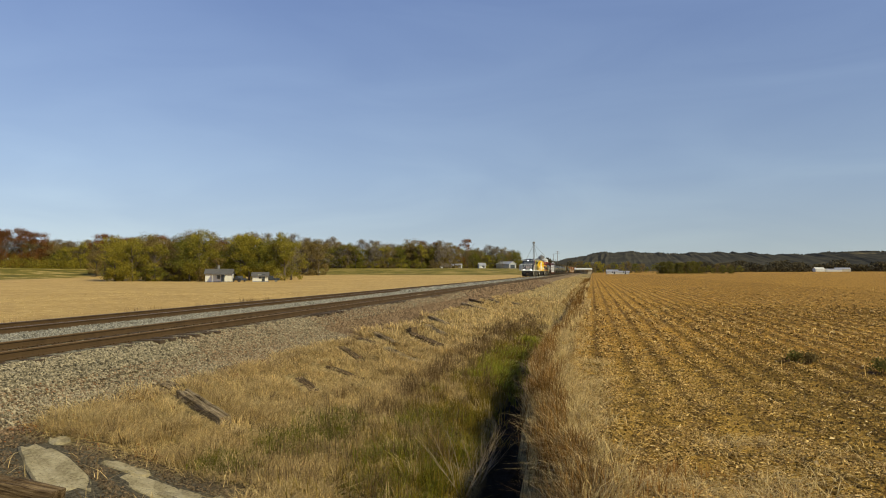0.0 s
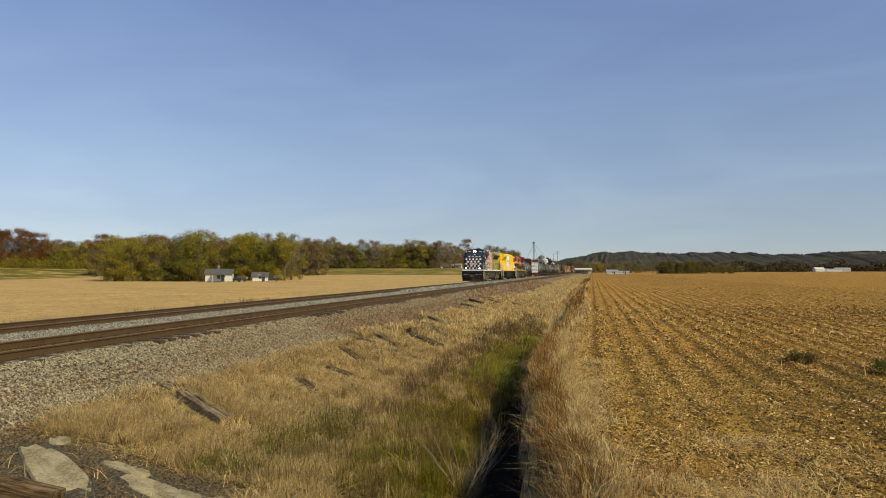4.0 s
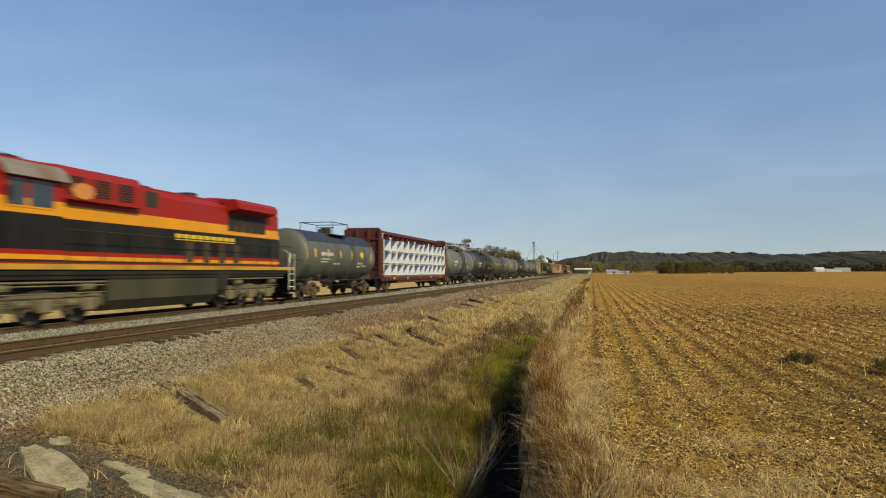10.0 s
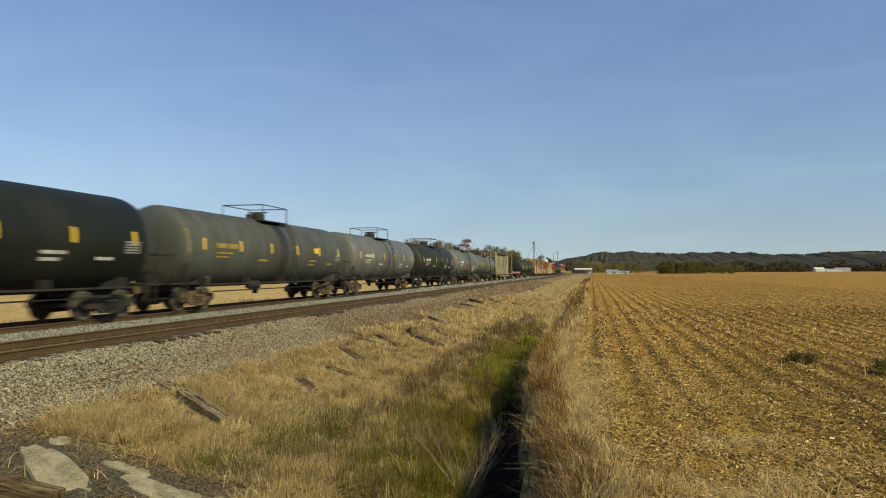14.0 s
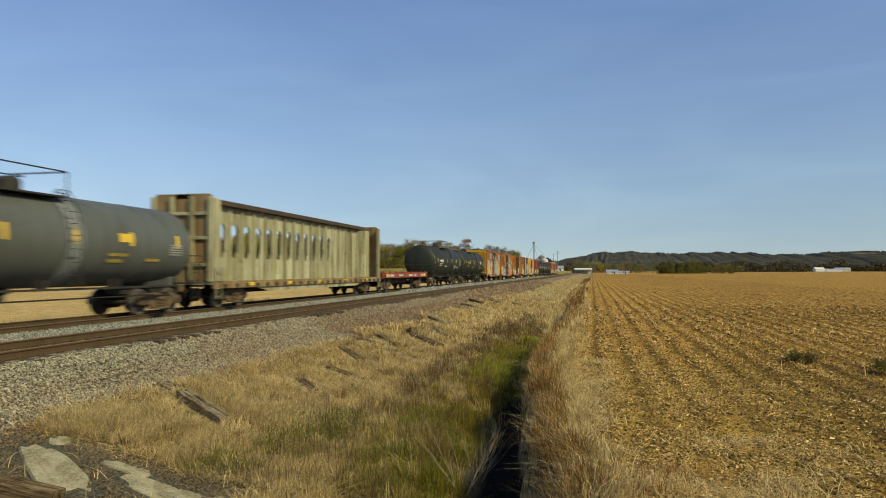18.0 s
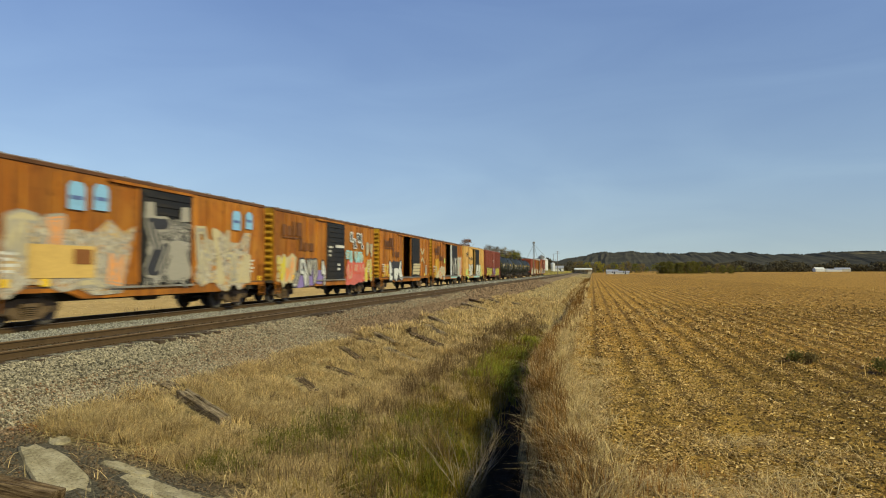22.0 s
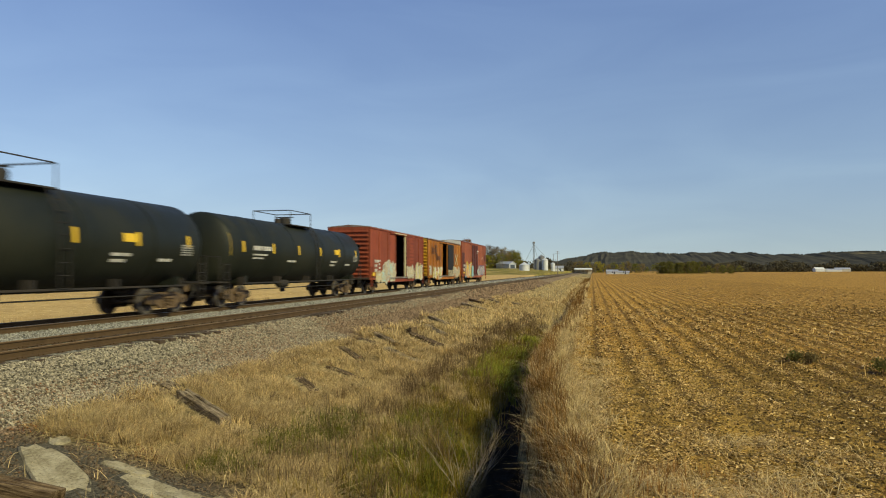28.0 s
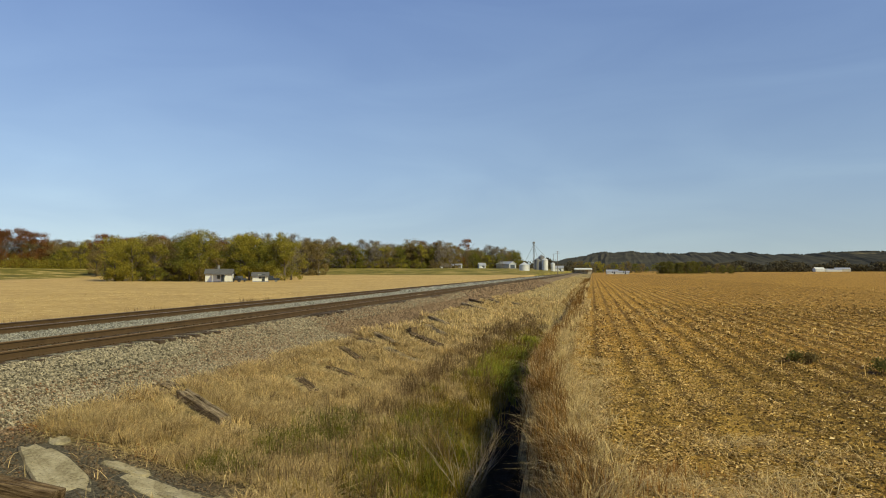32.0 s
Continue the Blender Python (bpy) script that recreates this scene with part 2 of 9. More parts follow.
def drift(x, y):
    """How far the winding ditch lies off its straight line."""
    w = np.clip((x + 7) / 3, 0, 1) * np.clip((0.1 - x) / 0.6, 0, 1)
    return w * (np.interp(y, [p[0] for p in LIP], [p[1] for p in LIP]) + 0.95 + 0.07 * np.sin(y * 1.7))


def height(x, y):
    """Height of the ground."""
    x, y = np.asarray(x, float), np.asarray(y, float)
    xw = x - drift(x, y)
    z = np.interp(xw, [p[0] for p in PROFILE], [p[1] for p in PROFILE])
    lump = np.sin(x * 1.9 + 1.3 * np.sin(y * 0.7)) * np.sin(y * 1.3 + 0.8 * np.sin(x * 1.1)) + 0.5 * np.sin(x * 4.1 + y * 2.3) * np.sin(y * 3.7 - x * 1.2)
    rough = np.where((x > -9.6) & (x < -0.6), 0.05, np.where(x > -0.6, 0.02, np.where(x < -20, 0.04, 0.008)))
    z = z + lump * rough
    # the ditch runs out towards the far end
    fade = np.clip((y - 24) / 60, 0, 1)
    z = np.where((x > -9.4) & (x < -0.5), z * (1 - fade) + np.maximum(z, -1.25) * fade, z)
    # land beyond the line rises towards the trees, and so does the far plain
    z = np.where(x < -24, z + np.clip((y - 190) / 160, 0, 1) * 2.0 + np.clip((y - 350) / 300, 0, 1) * 1.2, z)
    z = np.where(x > 0, z + np.clip((y - 700) / 700, 0, 1) * 1.4, z)
    z = np.where((x < -24), z + np.clip((y - 303) / 48, 0, 1) * np.clip((-30 - x) / 25, 0, 1) * 2.6, z)
    # grassy rise in front of the wooded hill
    z = np.where((x < -160), z + np.clip((-x - 172) / 26, 0, 1) * np.clip((y - 0.45 * (x + 260) - 205) / 34, 0, 1) * 2.6, z)
    # drilled rows of the harvested field
    rows = np.clip((y - 13) / 5, 0, 1) * np.clip((x + 0.4) / 0.5, 0, 1) * (x < 60)
    z = z + rows * 0.02 * np.cos((x - 0.2) / 0.76 * 2 * math.pi)
    # earth ramp of the farm crossing beside the eye
    ramp = np.clip((6.2 - y) / 2.4, 0, 1)
    ramp = ramp * ramp * (3 - 2 * ramp)
    side = np.clip((-3.2 - x) / 1.6, 0, 1)
    top = -0.36
    w = ramp * np.clip(side + np.clip((3.5 - y) / 2.0, 0, 1), 0, 1)
    z = np.where(z < top, z * (1 - w) + top * w, z)
    return z


def steps(*spans):
    out = []
    for a, b, n in spans:
        out += list(np.linspace(a, b, n, endpoint=False))
    return np.array(out + [spans[-1][1]])


gx = np.unique(np.concatenate([steps((-4000, -900, 8), (-900, -200, 16), (-200, -40, 24), (-40, -20, 16), (-20, -18, 10), (-18, -10.6, 74),
                                     (-10.6, 0, 70), (0, 30.4, 160), (30.4, 120, 50), (120, 900, 24), (900, 4000, 10))]))
gy = np.unique(np.concatenate([steps((-400, -30, 8), (-30, 3, 14), (3, 40, 150), (40, 120, 120), (120, 400, 80), (400, 1200, 30), (1200, 4500, 14))]))
GX, GY = np.meshgrid(gx, gy)
gv = np.stack([GX, GY, height(GX, GY)], -1).reshape(-1, 3)
nx, ny = len(gx), len(gy)
idx = np.arange(nx * ny).reshape(ny, nx)
gf = np.stack([idx[:-1, :-1], idx[:-1, 1:], idx[1:, 1:], idx[1:, :-1]], -1).reshape(-1, 4)


def ground_material():
    mt, nd, ln, b = material("ground", 0.95, spec=0.15)
    co = nd.new("ShaderNodeTexCoord").outputs["Object"]
    sep = nd.new("ShaderNodeSeparateXYZ")
    ln.new(co, sep.inputs[0])
    wob = noise_node(nd, ln, 0.9, 5, co)
    wx = nd.new("ShaderNodeMath")
    wx.operation = "MULTIPLY_ADD"
    ln.new(wob.outputs[0], wx.inputs[0])
    wx.inputs[1].default_value = 1.6
    ln.new(sep.outputs[0], wx.inputs[2])

    def past(edge, soft, src=wx.outputs[0]):
        r = nd.new("ShaderNodeMapRange")
        r.interpolation_type = "SMOOTHSTEP"
        r.inputs["From Min"].default_value, r.inputs["From Max"].default_value = edge - soft, edge + soft
        ln.new(src, r.inputs["Value"])
        return r.outputs[0]

    patch = noise_node(nd, ln, 0.11, 5, co)
    mid = noise_node(nd, ln, 2.2, 6, co)
    fine = noise_node(nd, ln, 24, 5, co, None, 0.7)
    stone = nd.new("ShaderNodeTexVoronoi")
    stone.inputs["Scale"].default_value = 17
    ln.new(co, stone.inputs["Vector"])
    # ballast
    gr = ramp_node(nd, ln, stone.outputs["Color"], [(0.1, (0.045, 0.042, 0.03)), (0.5, (0.16, 0.148, 0.108)), (0.9, (0.34, 0.315, 0.235))])
    pink = ramp_node(nd, ln, patch.outputs[0], [(0.35, (1, 1, 1)), (0.65, (1.0, 0.86, 0.8))])
    ballast = mix_node(nd, ln, 1.0, gr.outputs[0], pink.outputs[0], "MULTIPLY")
    # dry grass bank: thatch over brown soil
    thatch = ramp_node(nd, ln, fine.outputs[0], [(0.34, (0.09, 0.062, 0.025)), (0.52, (0.37, 0.28, 0.12)), (0.72, (0.62, 0.48, 0.23))])
    green = ramp_node(nd, ln, mid.outputs[0], [(0.5, (0, 0, 0)), (0.75, (0.4, 0.4, 0.4))])
    tuft = noise_node(nd, ln, 5.5, 5, co, None, 0.7)
    tt = ramp_node(nd, ln, tuft.outputs[0], [(0.38, (0.2, 0.18, 0.15)), (0.5, (0.95, 0.94, 0.92)), (0.7, (1.3, 1.25, 1.15))])
    thatch_c = mix_node(nd, ln, 1.0, thatch.outputs[0], tt.outputs[0], "MULTIPLY")
    bank = mix_node(nd, ln, green.outputs[0], thatch_c, (0.12, 0.13, 0.04))
    # harvested maize field
    soil = ramp_node(nd, ln, fine.outputs[0], [(0.33, (0.07, 0.04, 0.009)), (0.5, (0.33, 0.20, 0.038)), (0.7, (0.64, 0.43, 0.105))])
    tone = ramp_node(nd, ln, patch.outputs[0], [(0.3, (0.86, 0.82, 0.76)), (0.7, (1.1, 1.08, 1.02))])
    field = mix_node(nd, ln, 1.0, soil.outputs[0], tone.outputs[0], "MULTIPLY")
    # drilled rows: cleaner soil and stubble shade darkened into the colour along each row
    wob2 = noise_node(nd, ln, 0.5, 3, co, (1, 0.15, 1))
    ph = nd.new("ShaderNodeMath")
    ph.operation = "MULTIPLY_ADD"
    ln.new(sep.outputs[0], ph.inputs[0])
    ph.inputs[1].default_value = 2 * math.pi / 0.76
    ln.new(wob2.outputs[0], ph.inputs[2])
    sn = nd.new("ShaderNodeMath")
    sn.operation = "SINE"
    ln.new(ph.outputs[0], sn.inputs[0])
    rowmask = ramp_node(nd, ln, noise_node(nd, ln, 0.8, 5, co, (1, 0.2, 1), 0.7).outputs[0], [(0.36, (0.4, 0.4, 0.4)), (0.58, (1, 1, 1))])
    row_shade = ramp_node(nd, ln, sn.outputs[0], [(0.0, (1.15, 1.15, 1.15)), (0.5, (1.0, 1.0, 1.0)), (1.0, (0.44, 0.41, 0.36))])
    field = mix_node(nd, ln, rowmask.outputs[0], field, row_shade.outputs[0], "MULTIPLY")
    # soya stubble beyond the line
    chaff = noise_node(nd, ln, 1.3, 7, co, (1, 0.5, 1), 0.8)
    tan = ramp_node(nd, ln, chaff.outputs[0], [(0.34, (0.32, 0.21, 0.075)), (0.5, (0.47, 0.325, 0.125)), (0.66, (0.57, 0.41, 0.175))])
    tan2 = mix_node(nd, ln, 1.0, tan.outputs[0], tone.outputs[0], "MULTIPLY")
    turf = noise_node(nd, ln, 0.07, 6, co, (1, 2.2, 1), 0.7)
    grass = ramp_node(nd, ln, turf.outputs[0], [(0.36, (0.09, 0.075, 0.018)), (0.46, (0.13, 0.115, 0.018)), (0.54, (0.24, 0.185, 0.04)), (0.64, (0.34, 0.25, 0.09))])
    verge = ramp_node(nd, ln, mid.outputs[0], [(0.3, (0.20, 0.15, 0.07)), (0.7, (0.36, 0.27, 0.12))])
    lawn = ramp_node(nd, ln, turf.outputs[0], [(0.36, (0.085, 0.075, 0.015)), (0.47, (0.14, 0.12, 0.018)), (0.54, (0.22, 0.17, 0.035)), (0.62, (0.42, 0.31, 0.12))])
    c = mix_node(nd, ln, past(-197, 5), lawn.outputs[0], tan2)
    c = mix_node(nd, ln, past(303, 4, sep.outputs[1]), c, grass.outputs[0])
    c = mix_node(nd, ln, past(-22.0, 1.5), c, verge.outputs[0])
    c = mix_node(nd, ln, past(-18.2, 0.5), c, ballast)
    # brown-pink fines on the outer shoulder
    fines = ramp_node(nd, ln, stone.outputs["Color"], [(0.1, (0.05, 0.032, 0.017)), (0.5, (0.17, 0.12, 0.068)), (0.9, (0.32, 0.235, 0.145))])
    c = mix_node(nd, ln, past(-8.75, 0.5), c, fines.outputs[0])
    away = mix_node(nd, ln, past(19.0, 4.0, sep.outputs[1]), c, fines.outputs[0])
    c = mix_node(nd, ln, past(-9.7, 0.3), c, away)
    c = mix_node(nd, ln, past(-7.75, 0.5), c, bank)
    # bare soil and clod shadows painted dark between the straw, drawn out along rows
    clod = noise_node(nd, ln, 4.2, 6, co, (1, 0.55, 1), 0.72)
    gap = ramp_node(nd, ln, clod.outputs[0], [(0.52, (0, 0, 0)), (0.60, (0.9, 0.9, 0.9))])
    field = mix_node(nd, ln, gap.outputs[0], field, (0.05, 0.03, 0.009))
    # darker soil with less straw further into the field
    inner_tone = ramp_node(nd, ln, past(4.4, 2.8, sep.outputs[0]), [(0.0, (1.05, 1.05, 1.05)), (1.0, (0.5, 0.46, 0.4))])
    dry = mix_node(nd, ln, past(19.0, 5.0, sep.outputs[1]), inner_tone.outputs[0], (1.1, 1.0, 0.82))
    field = mix_node(nd, ln, 1.0, field, dry, "MULTIPLY")
    c = mix_node(nd, ln, past(0.1, 0.5), c, field)
    # deep shade of the ditch, painted near-black on its floor and lower walls
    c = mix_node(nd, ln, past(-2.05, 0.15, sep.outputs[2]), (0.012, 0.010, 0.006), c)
    # rubble by the crossing
    near_y = past(8.75, 0.25, sep.outputs[1])
    dark_rub = ramp_node(nd, ln, fine.outputs[0], [(0.35, (0.03, 0.026, 0.018)), (0.55, (0.11, 0.095, 0.065)), (0.75, (0.26, 0.23, 0.17))])
    rub = mix_node(nd, ln, near_y, dark_rub.outputs[0], c)
    rub = mix_node(nd, ln, past(-3.9, 0.5), rub, c)
    c = mix_node(nd, ln, past(-9.6, 0.5), c, rub)
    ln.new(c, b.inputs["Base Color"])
    bump_node(nd, ln, b, fine.outputs[0], 0.9, 0.05)
    return mt


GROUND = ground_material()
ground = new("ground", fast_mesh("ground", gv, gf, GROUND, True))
tagged(ground, "flat autumn farmland with a dry grass bank, ditch and stubble fields", "ground", kind="structure")

# ---- the two tracks ----
RAIL_STEEL = worn("rail_steel", (0.07, 0.04, 0.014), (0.034, 0.02, 0.008), 0.5, 0.9, 0.0)
RAIL_HEAD = worn("rail_head", (0.20, 0.16, 0.13), (0.12, 0.075, 0.05), 0.4, 0.5, 0.6)
RAIL_RUST = worn("rail_rust", (0.15, 0.095, 0.045), (0.08, 0.045, 0.018), 0.5, 0.9, 0.0)
TIE_WOOD = worn("tie_wood", (0.055, 0.036, 0.02), (0.10, 0.07, 0.042), 0.4, 0.9, 0, 3, False)
LINE_START, LINE_END = -60.0, 900.0
TIE_STEP = 0.53


def rail_geo():
    """Rail section: head, web and foot; the running face has its own finish."""
    g = Geo()
    web = [(-0.07, -0.17), (0.07, -0.17), (0.07, -0.155), (0.012, -0.135), (0.012, -0.045), (0.036, -0.035), (0.036, -0.008),
           (-0.036, -0.008), (-0.036, -0.035), (-0.012, -0.045), (-0.012, -0.135), (-0.07, -0.155)]
    for a, b in ((LINE_START, 60), (60, 250), (250, LINE_END)):
        g.slot = 0
        g.prism(web, a, b)
        g.slot = 1
        g.prism([(-0.033, -0.0085), (0.033, -0.0085), (0.027, 0.0), (-0.027, 0.0)], a, b)
    return g


TIE = Geo().box(-1.3, 1.3, -0.115, 0.115, -0.36, -0.175, 0.012).mesh("tie", TIE_WOOD)
PLATE = Geo().box(-0.18, 0.18, -0.1, 0.1, -0.178, -0.166)
for sx in (-0.11, 0.11):
    for sy in (-0.06, 0.06):
        PLATE.box(sx - 0.015, sx + 0.015, sy - 0.015, sy + 0.015, -0.17, -0.14)
PLATE = PLATE.mesh("tie_plate", RAIL_STEEL)
for cx, head, lab in ((TRACK_FAR, RAIL_HEAD, "main line track with polished steel rails on dark ties"), (TRACK_NEAR, RAIL_RUST, "second track with rusty brown rails on dark ties")):
    track = tagged(new("railway_track"), lab, "railway track", "tracks", "structure")
    track.location = (cx, 0, 0)
    rail_me = rail_geo().mesh("rail", [RAIL_STEEL, head])
    for sx in (-0.7525, 0.7525):
        part("rail", rail_me, None, track, m=pose(sx, 0, 0))
    rest = Geo()
    k = 0
    y = -6.0
    while y < 330:
        proud = cx == TRACK_NEAR and math.sin(k * 12.9) > 0.55
        if 4 < y < 80:
            part("tie", TIE, None, track, m=pose(0.03 * math.sin(k * 2.7) + (0.14 if proud else 0), y, 0.006 * math.sin(k * 1.9) + (0.022 if proud else 0), 0, 0, (2.2 if proud else 0.7) * math.sin(k * 3.3)))
        else:
            rest.box(-1.3, 1.3, y - 0.115, y + 0.115, -0.36, -0.175)
        if 4 < y < 55:
            for sx in (-0.7525, 0.7525):
                part("tie_plate", PLATE, None, track, m=pose(sx, y, 0))
        k += 1
        y += TIE_STEP
    tagged(part("distant_ties", rest, TIE_WOOD, track), kind="stuff")


# ---- plants: materials ----
def leaf_material(name, dark, light, rough=0.8, through=0.0, clumps=0.0):
    mt, nd, ln, b = material(name, rough, 0.0, 0.2)
    geo = nd.new("ShaderNodeNewGeometry")
    r = ramp_node(nd, ln, geo.outputs["Random Per Island"], [(0.0, dark), (1.0, light)])
    if clumps:
        lump = noise_node(nd, ln, clumps, 3, nd.new("ShaderNodeTexCoord").outputs["Object"])
        both = nd.new("ShaderNodeMath")
        both.operation = "MULTIPLY_ADD"
        spread = ramp_node(nd, ln, lump.outputs[0], [(0.34, (0, 0, 0)), (0.66, (1, 1, 1))])
        both.inputs[1].default_value = 0.3
        ln.new(geo.outputs["Random Per Island"], both.inputs[0])
        far = nd.new("ShaderNodeMath")
        far.operation = "MULTIPLY"
        far.inputs[1].default_value = 0.7
        ln.new(spread.outputs[0], far.inputs[0])
        ln.new(far.outputs[0], both.inputs[2])
        r = ramp_node(nd, ln, both.outputs[0], [(0.0, dark), (1.0, light)])
    info = nd.new("ShaderNodeObjectInfo")
    tone = ramp_node(nd, ln, info.outputs["Random"], [(0.0, (0.82, 0.82, 0.82)), (1.0, (1.15, 1.1, 1.05))])
    c = mix_node(nd, ln, 1.0, r.outputs[0], tone.outputs[0], "MULTIPLY")
    ln.new(c, b.inputs["Base Color"])
    if through:
        tr = nd.new("ShaderNodeBsdfTranslucent")
        ln.new(c, tr.inputs["Color"])
        mx = nd.new("ShaderNodeMixShader")
        mx.inputs[0].default_value = through
        ln.new(b.outputs[0], mx.inputs[1])
        ln.new(tr.outputs[0], mx.inputs[2])
        ln.new(mx.outputs[0], nd["Material Output"].inputs["Surface"])
    return mt


LEAF_GREEN = leaf_material("leaves_dull_green", (0.095, 0.10, 0.016), (0.27, 0.255, 0.042), 0.85, 0.35, 0.55)
LEAF_DEEP = leaf_material("leaves_deep_green", (0.075, 0.078, 0.018), (0.19, 0.17, 0.04), 0.85, 0.3, 0.5)
LEAF_OLIVE = leaf_material("leaves_olive_yellow", (0.14, 0.13, 0.018), (0.41, 0.35, 0.05), 0.85, 0.35, 0.55)
LEAF_RUST = leaf_material("leaves_rust", (0.10, 0.04, 0.012), (0.28, 0.12, 0.03), 0.85, 0.3, 0.5)
LEAF_BROWN = leaf_material("leaves_brown", (0.13, 0.10, 0.035), (0.30, 0.225, 0.085), 0.85, 0.3, 0.5)
TWIG_GREY = leaf_material("bare_twigs", (0.13, 0.11, 0.085), (0.27, 0.235, 0.19))
BARK = worn("bark", (0.12, 0.095, 0.075), (0.05, 0.04, 0.03), 0.5, 0.95, 0, 2)


def quads_cloud(rng, centres, sizes, stretch=(1.0, 1.0)):
    """Randomly turned small leaf-spray quads round each centre."""
    n = len(centres)
    a = rng.normal(size=(n, 3))
    a /= np.linalg.norm(a, axis=1, keepdims=True)
    b = np.cross(a, rng.normal(size=(n, 3)))
    b /= np.linalg.norm(b, axis=1, keepdims=True)
    s = np.asarray(sizes)[:, None]
    a, b = a * s * stretch[0], b * s * stretch[1]
    k = rng.uniform(0.5, 1.0, (n, 4, 1))
    v = np.stack([centres - a * k[:, 0], centres - b * k[:, 1], centres + a * k[:, 2], centres + b * k[:, 3]], 1).reshape(-1, 3)
    return v, np.arange(n * 4).reshape(n, 4)


def tree_parts(seed, h, spread, leaf, bare=False, low=0.15, count=22, per=70, size=0.3):
    """Meshes of one kind of tree: tapered trunk with limbs, and a crown of many small leaf sprays in uneven clumps."""
    rnd = random.Random(seed)
    rng = np.random.default_rng(seed)
    g = Geo()
    top = h * 0.62
    lean = rnd.uniform(-0.04, 0.04) * h
    g.tube((0, 0, -0.3), (lean * 0.5, 0, top * 0.5), 0.022 * h, 0.015 * h, 7)
    g.tube((lean * 0.5, 0, top * 0.5), (lean, 0.2, top * 1.25), 0.015 * h, 0.005 * h, 6)
    tips = []
    for k in range(11):
        a = k * 2.4 + rnd.uniform(-0.4, 0.4)
        z0 = h * rnd.uniform(0.22, 0.6)
        reach = spread * rnd.uniform(0.5, 0.95)
        z1 = min(h * 0.93, z0 + h * rnd.uniform(0.12, 0.38))
        mid = (lean * 0.6 + math.cos(a) * reach * 0.5, math.sin(a) * reach * 0.5, z0 + (z1 - z0) * 0.4)
        end = (lean * 0.6 + math.cos(a) * reach, math.sin(a) * reach, z1)
        g.tube((lean * 0.5, 0, z0), mid, 0.009 * h, 0.006 * h, 5, False)
        g.tube(mid, end, 0.006 * h, 0.002 * h, 5, False)
        tips.append(end)
    trunk = g.mesh("trunk", BARK, 50)
    cen = []
    for k in range(count):
        a = rnd.uniform(0, 2 * math.pi)
        q = rnd.random()
        z = h * (low + (0.97 - low) * q)
        f = math.sin(math.pi * min(0.94, q * 0.78 + 0.16)) ** 0.6
        r = spread * f * math.sqrt(rnd.uniform(0.1, 1.0))
        cen.append((math.cos(a) * r, math.sin(a) * r, z, spread * rnd.uniform(0.2, 0.42)))
    pts, siz = [], []
    for x, y, z, rad in cen:
        m = per
        d = rng.normal(size=(m, 3))
        d *= (rng.random((m, 1)) ** 0.45) / np.linalg.norm(d, axis=1, keepdims=True) * np.array([rad, rad, rad * 0.75]) * 1.08
        d *= 0.85 + 0.3 * rng.random((m, 1))
        pts.append(np.array([x, y, z]) + d)
        siz.append(rng.uniform(0.6, 1.3, m) * size)
    pts, siz = np.concatenate(pts), np.concatenate(siz)
    keep = pts[:, 2] > 0.15
    v, f = quads_cloud(rng, pts[keep], siz[keep], (1.0, 0.75) if not bare else (2.4, 0.09))
    return trunk, fast_mesh("crown", v, f, TWIG_GREY if bare else leaf)


TREE_KINDS = {
    "willow": [tree_parts(s, 13, 5.0, LEAF_OLIVE, low=0.05, count=30, per=190, size=0.2) for s in (1, 2)] + [tree_parts(3, 12, 5.5, LEAF_GREEN, low=0.05, count=30, per=190, size=0.2)],
    "oak": [tree_parts(s, 15, 5.2, LEAF_RUST, low=0.06, count=34, per=170, size=0.19) for s in (4, 5)],
    "brown": [tree_parts(s, 13, 4.6, LEAF_BROWN, low=0.03, count=34, per=170, size=0.19) for s in (6, 7)],
    "bare": [tree_parts(s, 14, 5.0, None, True, 0.06, 44, 80, 0.5) for s in (8, 9)],
    "cedar": [tree_parts(10, 11, 2.2, LEAF_GREEN, low=0.05, count=26, per=170, size=0.18)],
    "alder": [tree_parts(s, 11, 5.0, LEAF_DEEP, low=0.03, count=30, per=170, size=0.26) for s in (15, 16)],
    "bush": [tree_parts(s, 4.6, 3.0, m, low=0.05, count=18, per=150, size=0.16) for s, m in ((12, LEAF_OLIVE), (13, LEAF_BROWN), (14, LEAF_GREEN))],
}
TREE_LABEL = {"willow": "bushy broadleaf tree with dull olive autumn leaves", "oak": "tall oak with rust-brown autumn leaves", "brown": "broadleaf tree with thin brown leaves",
              "bare": "leafless grey tree with fine twigs", "cedar": "dark green conical cedar tree", "alder": "broad dark green tree at the far side of the field", "bush": "low olive-brown bush at the field edge"}


def plant(kind, x, y, scale, turn, pick=0):
    trunk, crown = TREE_KINDS[kind][pick % len(TREE_KINDS[kind])]
    z = float(height(x, y))
    t = thing("bush" if kind == "bush" else "tree", TREE_LABEL[kind], "bush" if kind == "bush" else "tree", "trees along the fields", pose(x, y, z - 0.1, 0, 0, turn))
    if x < -50:
        scale *= 1.12
    t.scale = (scale, scale, scale)
    part("trunk", trunk, None, t)
    part("crown", crown, None, t)
    return t


def tree_row(p0, p1, n, kinds, scale, deep, seed):
    """Trees in a loose belt between two points."""
    rnd = random.Random(seed)
    for k in range(n):
        q = (k + rnd.uniform(0.1, 0.9)) / n
        x = p0[0] + (p1[0] - p0[0]) * q + rnd.uniform(-1, 1)
        y = p0[1] + (p1[1] - p0[1]) * q + rnd.uniform(0, deep)
        plant(rnd.choice(kinds), x, y, rnd.uniform(*scale), rnd.uniform(0, 360), rnd.randrange(3))


